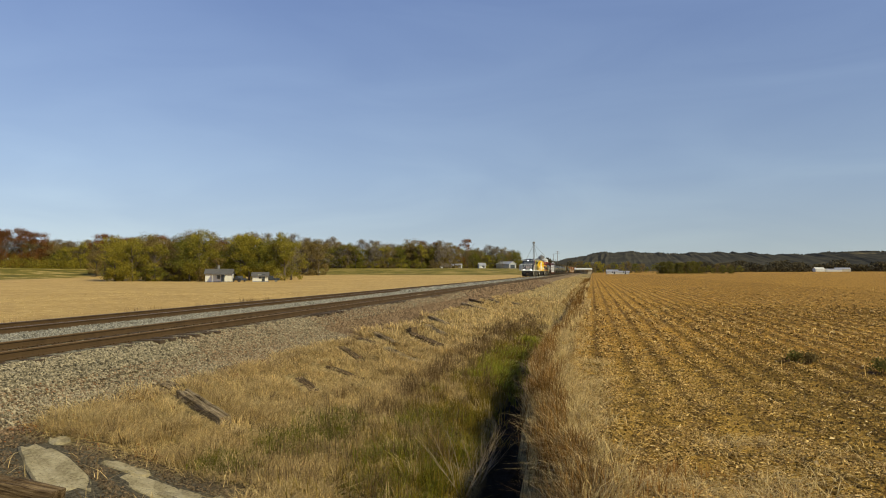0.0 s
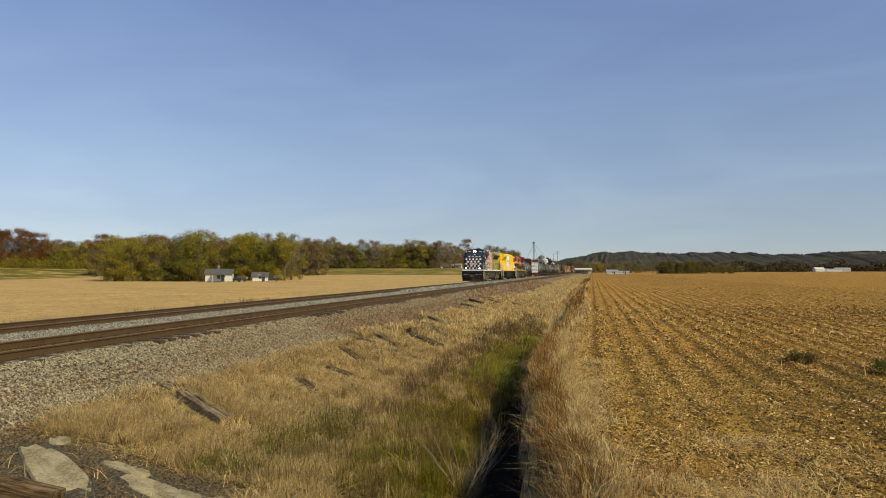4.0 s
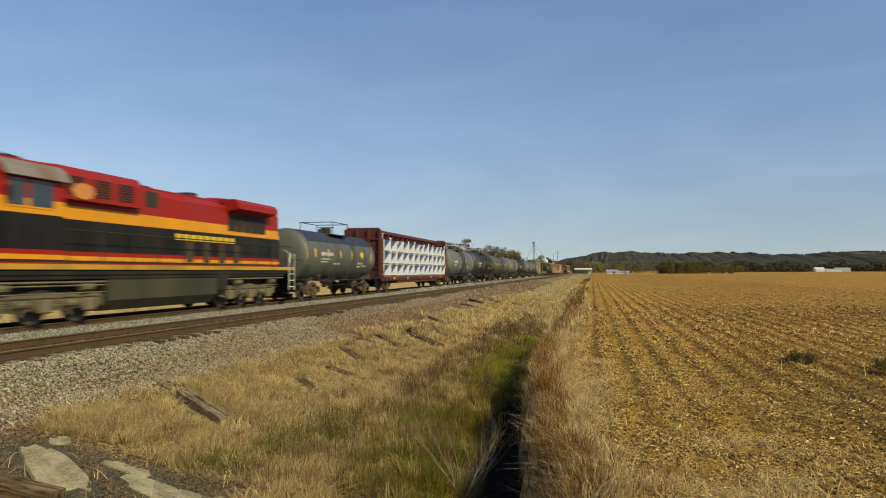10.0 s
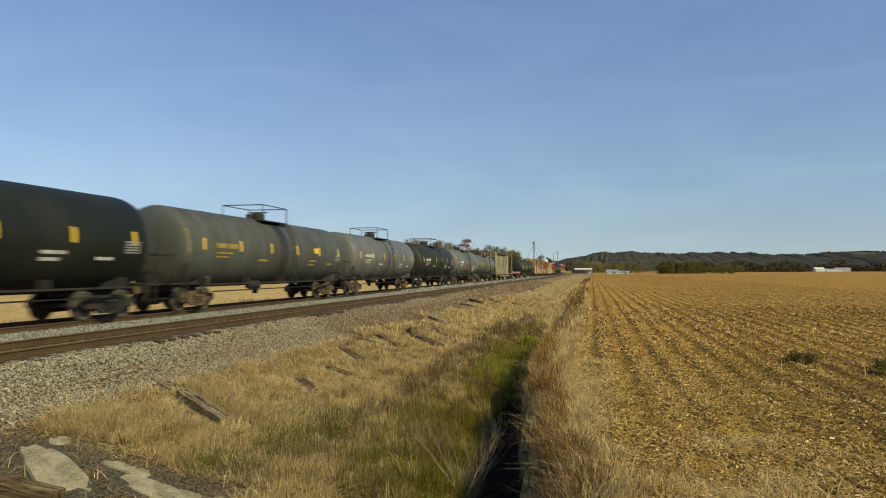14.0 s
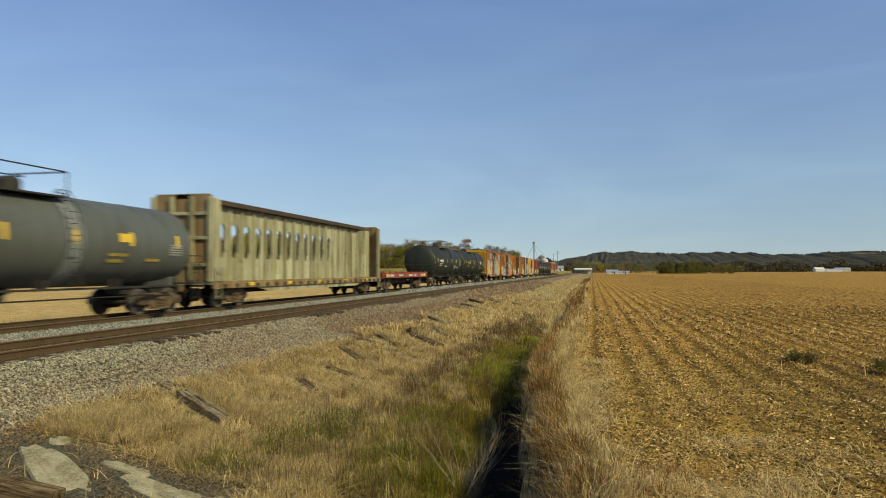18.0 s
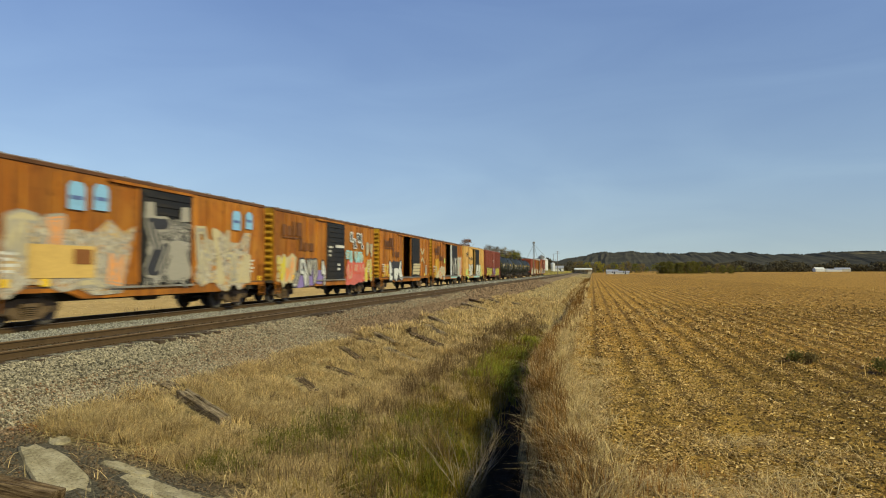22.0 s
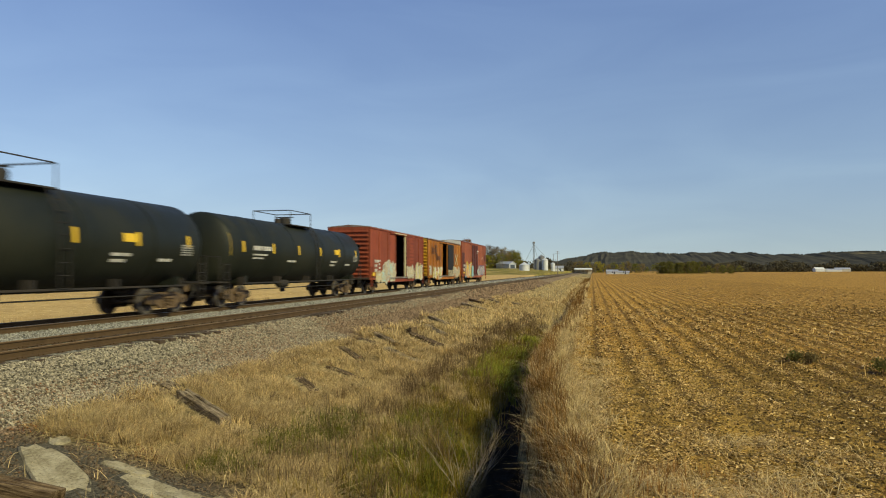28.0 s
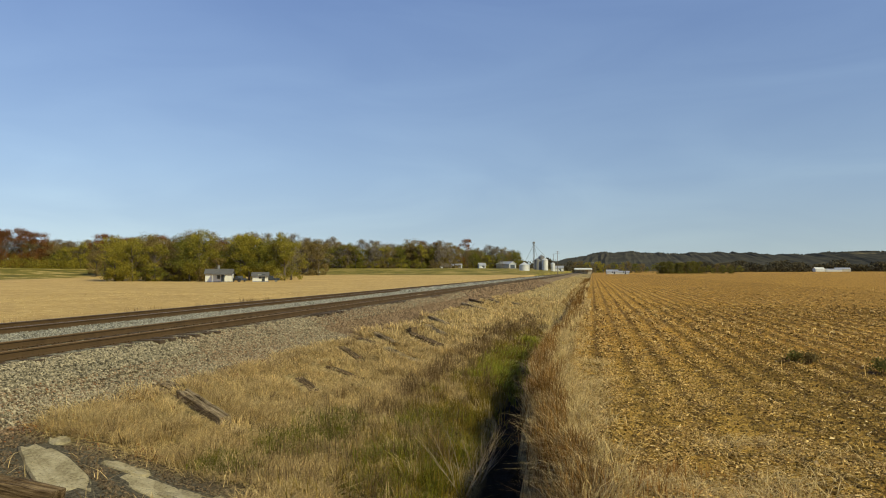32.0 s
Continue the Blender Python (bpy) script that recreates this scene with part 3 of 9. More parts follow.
# wooded hill behind the grassy rise
tree_row((-268, 252), (-206, 280), 34, ["bush", "bush", "willow", "brown"], (0.55, 0.85), 8, 1)
tree_row((-266, 262), (-196, 290), 46, ["bare", "brown", "brown", "brown", "willow"], (0.68, 0.9), 16, 2)
tree_row((-266, 254), (-244, 262), 10, ["oak"], (0.9, 1.05), 8, 17)
tree_row((-224, 276), (-206, 284), 7, ["oak", "oak", "brown"], (0.8, 0.95), 6, 18)
tree_row((-246, 276), (-186, 296), 28, ["willow", "brown", "bare"], (0.75, 0.95), 10, 19)
tree_row((-196, 240), (-160, 246), 18, ["willow", "brown", "bush"], (0.65, 0.9), 14, 22)
tree_row((-192, 258), (-150, 266), 16, ["bare", "willow", "oak", "brown"], (0.85, 1.05), 10, 23)
# belt round the two white buildings
tree_row((-152, 192), (-118, 198), 15, ["willow", "willow", "brown"], (0.85, 1.1), 14, 3)
tree_row((-120, 199), (-94, 204), 12, ["willow"], (0.85, 1.1), 10, 4)
tree_row((-147, 184), (-116, 191), 12, ["bush", "bush", "willow"], (0.75, 1.1), 4, 5)
tree_row((-160, 268), (-120, 286), 17, ["bare", "brown", "bare"], (1.0, 1.2), 14, 6)
# belt on the rise along the far side of the field
tree_row((-156, 350), (-126, 358), 12, ["bare", "brown", "cedar", "bare", "willow"], (0.8, 1.1), 14, 7)
tree_row((-150, 350), (-78, 378), 46, ["willow", "brown", "brown", "bare", "willow"], (0.75, 1.15), 16, 8)
tree_row((-156, 348), (-84, 368), 26, ["bush"], (0.6, 1.1), 6, 9)
tree_row((-150, 452), (-56, 520), 62, ["willow", "bare", "willow", "brown", "cedar"], (0.85, 1.1), 26, 10)
tree_row((-140, 434), (-104, 450), 14, ["willow", "bush"], (0.6, 0.9), 6, 20)
tree_row((-84, 458), (-62, 476), 9, ["willow", "brown"], (0.6, 0.85), 6, 21)
tree_row((-128, 470), (-84, 490), 3, ["oak"], (1.1, 1.25), 10, 11)
tree_row((-120, 446), (-64, 508), 10, ["bush"], (0.8, 1.3), 10, 12)
# clumps beyond the maize field
tree_row((58, 628), (98, 656), 16, ["alder"], (0.8, 1.05), 16, 13)
tree_row((98, 660), (132, 684), 9, ["alder", "bush", "willow"], (0.5, 0.8), 14, 14)
tree_row((-22, 812), (60, 836), 22, ["brown", "willow", "willow"], (0.7, 1.1), 30, 15)
tree_row((60, 832), (160, 800), 14, ["brown", "willow"], (0.6, 0.9), 30, 16)

# ---- far woods and ridge ----
WOODS = leaf_material("far_woods", (0.055, 0.05, 0.032), (0.13, 0.11, 0.065), 0.9, 0.3, 0.03)


def woods_belt(name, p0, p1, deep, tall, n, size, seed, label, mat=None):
    rng = np.random.default_rng(seed)
    q = rng.random(n)
    bump = 0.65 + 0.25 * np.sin(q * 37 + seed) + 0.18 * np.sin(q * 97 + 2 * seed)
    x = p0[0] + (p1[0] - p0[0]) * q + rng.normal(size=n) * 3
    y = p0[1] + (p1[1] - p0[1]) * q + rng.random(n) * deep
    z = height(x, y) + rng.random(n) ** 0.8 * tall * bump
    v, f = quads_cloud(rng, np.stack([x, y, z], 1), rng.uniform(0.6, 1.4, n) * size)
    tagged(new(name, fast_mesh(name, v, f, mat or WOODS)), label, "woods", kind="stuff")


woods_belt("far_woods", (200, 1385), (760, 1470), 60, 21, 22000, 2.1, 3, "far brown autumn woods along the plain")
woods_belt("far_woods", (110, 1010), (330, 1180), 40, 15, 11000, 1.5, 5, "far brown autumn woods along the plain")
woods_belt("far_woods", (-190, 640), (10, 900), 40, 13, 9000, 1.2, 8, "grey-brown woods behind the grain elevator")
woods_belt("field_edge_brush", (-272, 246), (-196, 280), 12, 6.0, 30000, 0.2, 9, "olive-brown brush along the edge of the wooded rise", LEAF_OLIVE)


def ridge():
    us = np.linspace(-500, 3600, 420)
    ds = np.array([1750, 1900, 2050, 2200, 2350, 2500, 2620, 2800])
    rise = np.array([0.0, 0.12, 0.3, 0.5, 0.72, 0.9, 1.0, 0.7])
    X, D = np.meshgrid(us, ds)
    crest = 56 + 7 * np.sin(us * 0.0021) + 6 * np.sin(us * 0.0057 + 1) + 3 * np.sin(us * 0.017) + 1.6 * np.sin(us * 0.061) + 1.2 * np.sin(us * 0.13 + 2)
    crest = crest * np.clip((us + 330) / 330, 0, 1) ** 0.7 * np.clip(1.1 - us / 40000, 0, 1.2)
    Z = rise[:, None] * crest[None, :] + np.random.default_rng(4).normal(size=X.shape) * 1.6 * (rise[:, None] > 0)
    v = np.stack([X, D - 0.12 * X, Z - 1], -1).reshape(-1, 3)
    n, m = len(us), len(ds)
    ix = np.arange(n * m).reshape(m, n)
    f = np.stack([ix[:-1, :-1], ix[:-1, 1:], ix[1:, 1:], ix[1:, :-1]], -1).reshape(-1, 4)
    mt, nd, ln, b = material("wooded_ridge", 1.0, spec=0.0)
    co = nd.new("ShaderNodeTexCoord").outputs["Object"]
    n1 = noise_node(nd, ln, 0.03, 6, co, (1, 0.3, 1.5), 0.75)
    n2 = noise_node(nd, ln, 0.0045, 3, co)
    trees = ramp_node(nd, ln, n1.outputs[0], [(0.3, (0.034, 0.036, 0.036)), (0.7, (0.085, 0.078, 0.062))])
    clear = ramp_node(nd, ln, n2.outputs[0], [(0.62, (0, 0, 0)), (0.67, (1, 1, 1))])
    c = mix_node(nd, ln, clear.outputs[0], trees.outputs[0], (0.17, 0.14, 0.085))
    ln.new(c, b.inputs["Base Color"])
    bump_node(nd, ln, b, n1.outputs[0], 0.3, 2.0)
    tagged(new("backdrop_ridge", fast_mesh("backdrop_ridge", v, f, mt)), "long low wooded ridge on the horizon", "hills", kind="structure")
    # tree crowns along the crest
    rng = np.random.default_rng(11)
    n = 5200
    x = rng.uniform(-300, 3500, n)
    k = np.interp(x, us, crest)
    d = 2620 + rng.normal(size=n) * 30
    p = np.stack([x, d - 0.12 * x, k + rng.random(n) * 4 * (0.5 + 0.5 * np.sin(x * 0.05)) - 4], 1)
    q, f2 = quads_cloud(rng, p, rng.uniform(2, 5, n))
    tagged(new("ridge_woods", fast_mesh("ridge_woods", q, f2, WOODS)), "tree crowns along the distant ridge", "woods", kind="stuff")


ridge()

# ---- buildings ----
SIDING = worn("white_siding", (0.60, 0.60, 0.58), (0.42, 0.40, 0.37), 0.35, 0.6)
ROOF_SHINGLE = worn("grey_shingles", (0.10, 0.095, 0.09), (0.06, 0.06, 0.055), 0.5, 0.95)
ROOF_TIN = worn("tin_roof", (0.55, 0.55, 0.54), (0.35, 0.28, 0.22), 0.4, 0.4, 0.6)
BIN_STEEL = worn("galvanised_bin", (0.62, 0.62, 0.61), (0.45, 0.43, 0.40), 0.4, 0.45, 0.3)
BIN_DARK = worn("weathered_bin", (0.22, 0.22, 0.22), (0.14, 0.13, 0.12), 0.5, 0.6, 0.3)
TAN_SIDING = worn("tan_siding", (0.46, 0.41, 0.32), (0.3, 0.26, 0.2), 0.4, 0.7)
POLE_WOOD = worn("pole_wood", (0.17, 0.13, 0.10), (0.09, 0.07, 0.055), 0.5, 0.9, 0, 2)
WINDOW_DARK, _n, _l, _b = material("house_window_glass", 0.1, 0.0, 0.6)
_b.inputs["Base Color"].default_value = (0.04, 0.05, 0.06, 1)


def gable_house(x, y, turn, w, d, wall, roof_rise, label, wall_mat, roof_mat, windows=3, category="house", door=True, big_door=False):
    """A gabled building, long side w along local x, with eaves, trim, windows and a door on the side towards -y."""
    h = thing("house" if category == "house" else "shed", label, category, "", pose(x, y, float(height(x, y)) - 0.05, 0, 0, turn))
    part("wall", Geo().prism_x([(-d / 2, 0), (d / 2, 0), (d / 2, wall), (0, wall + roof_rise), (-d / 2, wall)], -w / 2, w / 2), wall_mat, h)
    k = roof_rise / (d / 2)
    for s in (-1, 1):
        part("roof", Geo().prism_x([(0, wall + roof_rise + 0.02), (0, wall + roof_rise + 0.2), (s * (d / 2 + 0.45), wall - 0.45 * k + 0.2), (s * (d / 2 + 0.45), wall - 0.45 * k + 0.02)], -w / 2 - 0.35, w / 2 + 0.35), roof_mat, h)
    part("foundation", Geo().box(-w / 2 - 0.04, w / 2 + 0.04, -d / 2 - 0.04, d / 2 + 0.04, -0.3, 0.25), BIN_DARK, h)
    for i in range(windows):
        cx = -w / 2 + w * (i + 0.5) / windows
        if big_door:
            break
        win = part("window", Geo().box(cx - 0.45, cx + 0.45, -d / 2 - 0.03, -d / 2 - 0.01, 1.0, 2.1), WINDOW_DARK, h)
        part("window_frame", Geo().box(cx - 0.52, cx + 0.52, -d / 2 - 0.05, -d / 2 - 0.01, 2.1, 2.18).box(cx - 0.52, cx + 0.52, -d / 2 - 0.07, -d / 2 - 0.01, 0.92, 1.0)
             .box(cx - 0.52, cx - 0.45, -d / 2 - 0.05, -d / 2 - 0.01, 1.0, 2.1).box(cx + 0.45, cx + 0.52, -d / 2 - 0.05, -d / 2 - 0.01, 1.0, 2.1), SIDING, win)
    if door and not big_door:
        part("door", Geo().box(w * 0.1, w * 0.1 + 0.9, -d / 2 - 0.04, -d / 2 - 0.01, 0.25, 2.25), WINDOW_DARK, h)
    if big_door:
        # solid dark sheet on the wall, in place of a shaded opening
        part("door", Geo().box(w / 2 + 0.01, w / 2 + 0.05, -d * 0.32, d * 0.32, 0.05, wall * 0.85), WINDOW_DARK, h, "dark sheet standing in for the shade inside the open end")
    return h


h = gable_house(-106.4, 182.5, 24, 7.4, 5.0, 2.5, 1.2, "white single-storey house with a grey shingle roof", SIDING, ROOF_SHINGLE, 1)
part("chimney", Geo().box(-0.6, 0.0, 0.3, 0.9, 3.6, 4.9, 0.02), BIN_DARK, h)
part("porch_roof", Geo().prism_x([(-5.0, 2.2), (-3.2, 2.7), (-3.2, 2.8), (-5.0, 2.3)], -1.5, 2.5), ROOF_SHINGLE, h)
for x in (-1.4, 2.4):
    part("porch_post", Geo().box(x - 0.06, x + 0.06, -4.9, -4.78, 0, 2.25), SIDING, h)
gable_house(-95.6, 186.8, 24, 4.4, 3.4, 1.8, 0.9, "small white shed with a grey roof", SIDING, ROOF_SHINGLE, 1, "shed")
gable_house(-99.0, 440.0, 20, 7.0, 5.0, 2.2, 1.2, "white farmhouse beneath the wooded rise", SIDING, ROOF_TIN, 3)
gable_house(-88.5, 450.0, 5, 7.0, 5.0, 2.0, 1.0, "white ranch house beneath the wooded rise", SIDING, ROOF_TIN, 3)
gable_house(-66.0, 415.5, 25, 4.0, 3.4, 2.0, 1.2, "small white cottage beside the lane", SIDING, ROOF_TIN, 1)
gable_house(-58.3, 474.0, -35, 12.0, 7.0, 3.0, 1.6, "long white tin machine shed with an open end", ROOF_TIN, ROOF_TIN, 0, "shed", False, True)
gable_house(14.0, 514.0, 4, 8.0, 6.0, 2.0, 1.2, "low white shed at the far edge of the field", SIDING, ROOF_TIN, 1, "shed")
gable_house(22.0, 518.0, 4, 8.0, 5.0, 1.5, 0.8, "low white shed at the far edge of the field", SIDING, ROOF_TIN, 1, "shed")
gable_house(386.0, 1312.0, 10, 16.0, 12.0, 4.0, 3.5, "white barn on the far plain", SIDING, SIDING, 0, "barn", False)
gable_house(410.0, 1316.0, 6, 26.0, 9.0, 3.4, 1.6, "long white barn on the far plain", SIDING, ROOF_TIN, 0, "barn", False)
gable_house(432.0, 1340.0, 6, 26.0, 9.0, 4.4, 2.6, "grey barn on the far plain", TAN_SIDING, ROOF_TIN, 0, "barn", False)
gable_house(-27.0, 575.0, 10, 7.0, 5.0, 3.0, 1.4, "white office beside the grain bins", SIDING, ROOF_TIN, 1, "shed")


def canopy(x, y, w, d, hgt):
    c = thing("open_shed", "open-sided shed with a pale flat roof", "shed", "", pose(x, y, float(height(x, y)), 0, 0, 4))
    part("roof", Geo().prism_x([(-d / 2, hgt), (d / 2, hgt), (d / 2, hgt + 0.5), (0, hgt + 1.5), (-d / 2, hgt + 0.5)], -w / 2, w / 2), SIDING, c, "pale metal roof")
    for i in range(5):
        for s in (-1, 1):
            xx = -w / 2 + 0.4 + (w - 0.8) * i / 4
            part("post", Geo().box(xx - 0.12, xx + 0.12, s * (d / 2 - 0.2) - 0.12, s * (d / 2 - 0.2) + 0.12, 0, hgt), POLE_WOOD, c)
    part("back_wall", Geo().box(-w / 2, w / 2, d / 2 - 0.1, d / 2, 0, hgt), TAN_SIDING, c)


canopy(-7.8, 612.0, 15.0, 8.0, 3.6)


def grain_bin(x, y, r, wall, label, mat, roof=None):
    b = thing("grain_bin", label, "grain bin", "grain bins beside the line", pose(x, y, float(height(x, y)) - 0.1))
    part("shell", Geo().lathe_z(0, 0, [(r, 0), (r, wall)], 24), mat, b, smooth=40)
    for k in range(int(wall / 0.9)):
        part("hoop", Geo().lathe_z(0, 0, [(r, 0.86 + k * 0.9), (r + 0.03, 0.88 + k * 0.9), (r + 0.03, 0.94 + k * 0.9), (r, 0.96 + k * 0.9)], 24), mat, b)
    part("roof", Geo().lathe_z(0, 0, [(r + 0.12, wall - 0.02), (r + 0.12, wall + 0.06), (0.4, wall + r * 0.55), (0.4, wall + r * 0.55 + 0.3), (0.02, wall + r * 0.55 + 0.4)], 24), roof or mat, b)
    g = Geo()
    ladder_x = r + 0.06
    for yy in (-0.2, 0.2):
        g.box(ladder_x, ladder_x + 0.05, yy - 0.03, yy + 0.03, 0.3, wall)
    part("ladder", g, BIN_DARK, b)
    return b


grain_bin(-40.5, 420.0, 3.2, 3.4, "squat galvanised grain bin beside the track", BIN_STEEL)
grain_bin(-37.8, 565.0, 2.6, 8.6, "tall galvanised grain bin of the elevator", BIN_STEEL)
grain_bin(-44.0, 567.0, 2.6, 8.0, "tall weathered dark grain bin of the elevator", BIN_DARK)
grain_bin(-41.0, 572.0, 2.6, 11.0, "tall weathered dark grain bin of the elevator", BIN_DARK)
grain_bin(-31.4, 566.0, 1.7, 6.2, "slim galvanised grain bin of the elevator", BIN_STEEL)

leg = thing("grain_elevator_leg", "tall dark lattice elevator leg with a head house and spouts", "grain elevator", "", pose(-46.4, 562.0, float(height(-46.4, 562.0))))
for sx in (-0.6, 0.6):
    for sy in (-0.6, 0.6):
        part("leg_post", Geo().tube((sx, sy, 0), (sx, sy, 21), 0.07, n=6), BIN_DARK, leg)
for k in range(10):
    g = Geo()
    z = k * 2.1
    g.tube((-0.6, -0.6, z), (0.6, -0.6, z + 2.1), 0.06, n=4).tube((0.6, -0.6, z), (-0.6, -0.6, z + 2.1), 0.06, n=4)
    part("brace", g, BIN_DARK, leg)
part("bucket_casing", Geo().box(-0.16, 0.16, -0.16, 0.16, 0, 21.5), BIN_DARK, leg)
part("head_house", Geo().box(-1.0, 0.9, -0.8, 0.8, 20.9, 22.5, 0.1), BIN_DARK, leg)
for tx, ty, tz in ((8.6, 3, 11.0), (2.4, 5, 9.8), (-7.5, -2, 5.0)):
    part("spout", Geo().tube((0, 0, 20.4), (tx, ty, tz), 0.11, n=6), BIN_DARK, leg)


def utility_pole(x, y, tall, arms=1):
    p = thing("utility_pole", "wooden utility pole with a crossarm", "utility pole", "utility poles", pose(x, y, float(height(x, y)) - 0.2))
    part("pole", Geo().tube((0, 0, 0), (0, 0, tall), 0.17, 0.11, 8), POLE_WOOD, p)
    for k in range(arms):
        a = part("crossarm", Geo().box(-1.2, 1.2, -0.06, 0.06, tall - 0.6 - k * 0.9, tall - 0.45 - k * 0.9), POLE_WOOD, p)
        for xx in (-1.1, -0.5, 0.5, 1.1):
            part("insulator", Geo().lathe_z(xx, 0, [(0.05, tall - 0.45 - k * 0.9), (0.07, tall - 0.38 - k * 0.9), (0.03, tall - 0.28 - k * 0.9)], 8), BIN_STEEL, a)


utility_pole(-20.5, 420.0, 15.0, 2)
utility_pole(-60.5, 470.0, 9.0)
utility_pole(0.5, 590.0, 10.0)
utility_pole(3.5, 760.0, 10.0)
utility_pole(-36.0, 660.0, 16.0)


def pickup_truck(x, y, turn, label="dark pickup truck parked beside the white house", col=(0.03, 0.035, 0.045)):
    """A small pickup: body, cab, windows, wheels."""
    t = thing("pickup_truck", label, "car", "", pose(x, y, float(height(x, y)) + 0.02, 0, 0, turn))
    dark = worn("pickup_paint", col, (0.08, 0.07, 0.06), 0.3, 0.35)
    part("body", Geo().prism_x([(-2.6, 0.45), (2.6, 0.45), (2.6, 1.0), (0.9, 1.05), (-1.0, 1.05), (-2.55, 1.1)], -0.92, 0.92), dark, t)
    part("cab", Geo().prism_x([(-0.9, 1.05), (1.2, 1.05), (0.6, 1.75), (-0.75, 1.75)], -0.82, 0.82), dark, t)
    for s in (-1, 1):
        part("side_window", Geo().prism_x([(-0.7, 1.15), (0.85, 1.15), (0.45, 1.65), (-0.6, 1.65)], min(s * 0.82, s * 0.83), max(s * 0.82, s * 0.83)), WINDOW_DARK, t)
        for yy in (-1.65, 1.65):
            part("wheel", Geo().disc_x(0, yy, 0.38, [(s * 0.68, 0.001), (s * 0.68, 0.36), (s * 0.72, 0.38), (s * 0.88, 0.38), (s * 0.92, 0.34), (s * 0.9, 0.001)], 14), BIN_DARK, t)


pickup_truck(-101.0, 184.0, 60)
pickup_truck(-92.8, 187.5, 110)
pickup_truck(-131.0, 312.0, 70, "white pickup truck on the grassy rise", (0.7, 0.7, 0.68))


# ---- the bank, ditch and field close by ----
DRY_GRASS = leaf_material("dry_grass", (0.15, 0.105, 0.04), (0.84, 0.65, 0.31), 0.85, 0.3)
DRY_PALE = leaf_material("bleached_grass", (0.34, 0.25, 0.095), (0.88, 0.69, 0.34), 0.85, 0.3)
WEED_BROWN = leaf_material("brown_weeds", (0.06, 0.038, 0.018), (0.28, 0.185, 0.08), 0.85, 0.25)
FOXTAIL = leaf_material("reddish_ditch_grass", (0.10, 0.046, 0.012), (0.42, 0.23, 0.06), 0.8, 0.3)
GREEN_GRASS = leaf_material("green_grass", (0.06, 0.07, 0.007), (0.24, 0.25, 0.022), 0.75, 0.35)
YELLOW_GREEN = leaf_material("yellow_green_grass", (0.10, 0.078, 0.009), (0.36, 0.265, 0.034), 0.75, 0.35)
LIME_GRASS = leaf_material("lime_green_grass", (0.17, 0.20, 0.014), (0.46, 0.48, 0.05), 0.7, 0.4)
DEAD_TWIG = leaf_material("pale_dead_twigs", (0.20, 0.15, 0.09), (0.44, 0.36, 0.24), 0.85)


# discarded ties: place, heading, length, how far sunk, dark or not
TIES = [(-7.1, 11.66, -38, 2.15, 0.0, 0), (-8.55, 12.75, -34, 0.7, 0.08, 0), (-7.38, 20.44, -55, 2.2, 0.09, 1), (-7.52, 24.54, -53, 2.3, 0.1, 0), (-7.8, 23.4, -39, 1.6, 0.12, 1),
        (-6.22, 22.05, -38, 1.7, 0.12, 0), (-6.3, 25.98, -47, 2.5, 0.03, 1), (-6.47, 17.42, -21, 1.1, 0.13, 1), (-7.48, 33.6, -56, 2.6, 0.05, 0), (-8.6, 51.5, -60, 2.6, -0.02, 1),
        (-7.6, 54.5, -66, 2.6, 0.0, 1), (-6.2, 56.5, -66, 2.6, 0.0, 0), (-6.64, 15.38, -51, 1.4, 0.11, 1), (-8.0, 90.0, -62, 2.6, 0.0, 0), (-7.9, 46.0, -40, 2.4, 0.0, 0), (-6.75, 6.75, 4, 1.5, -0.12, 1), (-6.9, 30.2, -58, 2.6, 0.06, 0)]
# broken concrete: middle, length, width, thickness, heading
SLABS = [(-6.95, 7.85, 2.1, 0.55, 0.2, -34), (-6.35, 8.45, 0.8, 0.22, 0.16, -12), (-5.65, 8.1, 1.25, 0.5, 0.2, -14), (-5.2, 8.05, 0.6, 0.35, 0.16, -10), (-6.1, 8.4, 0.35, 0.25, 0.16, 15), (-7.65, 8.75, 0.4, 0.28, 0.14, -40), (-4.7, 8.0, 0.4, 0.3, 0.2, 60)]


def clear_of(x, y):
    """True where no tie or slab lies."""
    ok = np.ones(len(x), bool)
    for tx, ty, turn, ln_, *_ in TIES:
        c, s = math.cos(radians(turn)), math.sin(radians(turn))
        u, v = (x - tx) * c + (y - ty) * s, -(x - tx) * s + (y - ty) * c
        ok &= ~((np.abs(u) < ln_ / 2 + 0.08) & (v < 0.2) & (v > -0.42))
    for sx, sy, w, d, _h, turn in SLABS:
        c, s = math.cos(radians(turn)), math.sin(radians(turn))
        u, v = (x - sx) * c + (y - sy) * s, -(x - sx) * s + (y - sy) * c
        ok &= ~((np.abs(u) < w / 2 + 0.03) & (np.abs(v) < d / 2 + 0.03))
    return ok


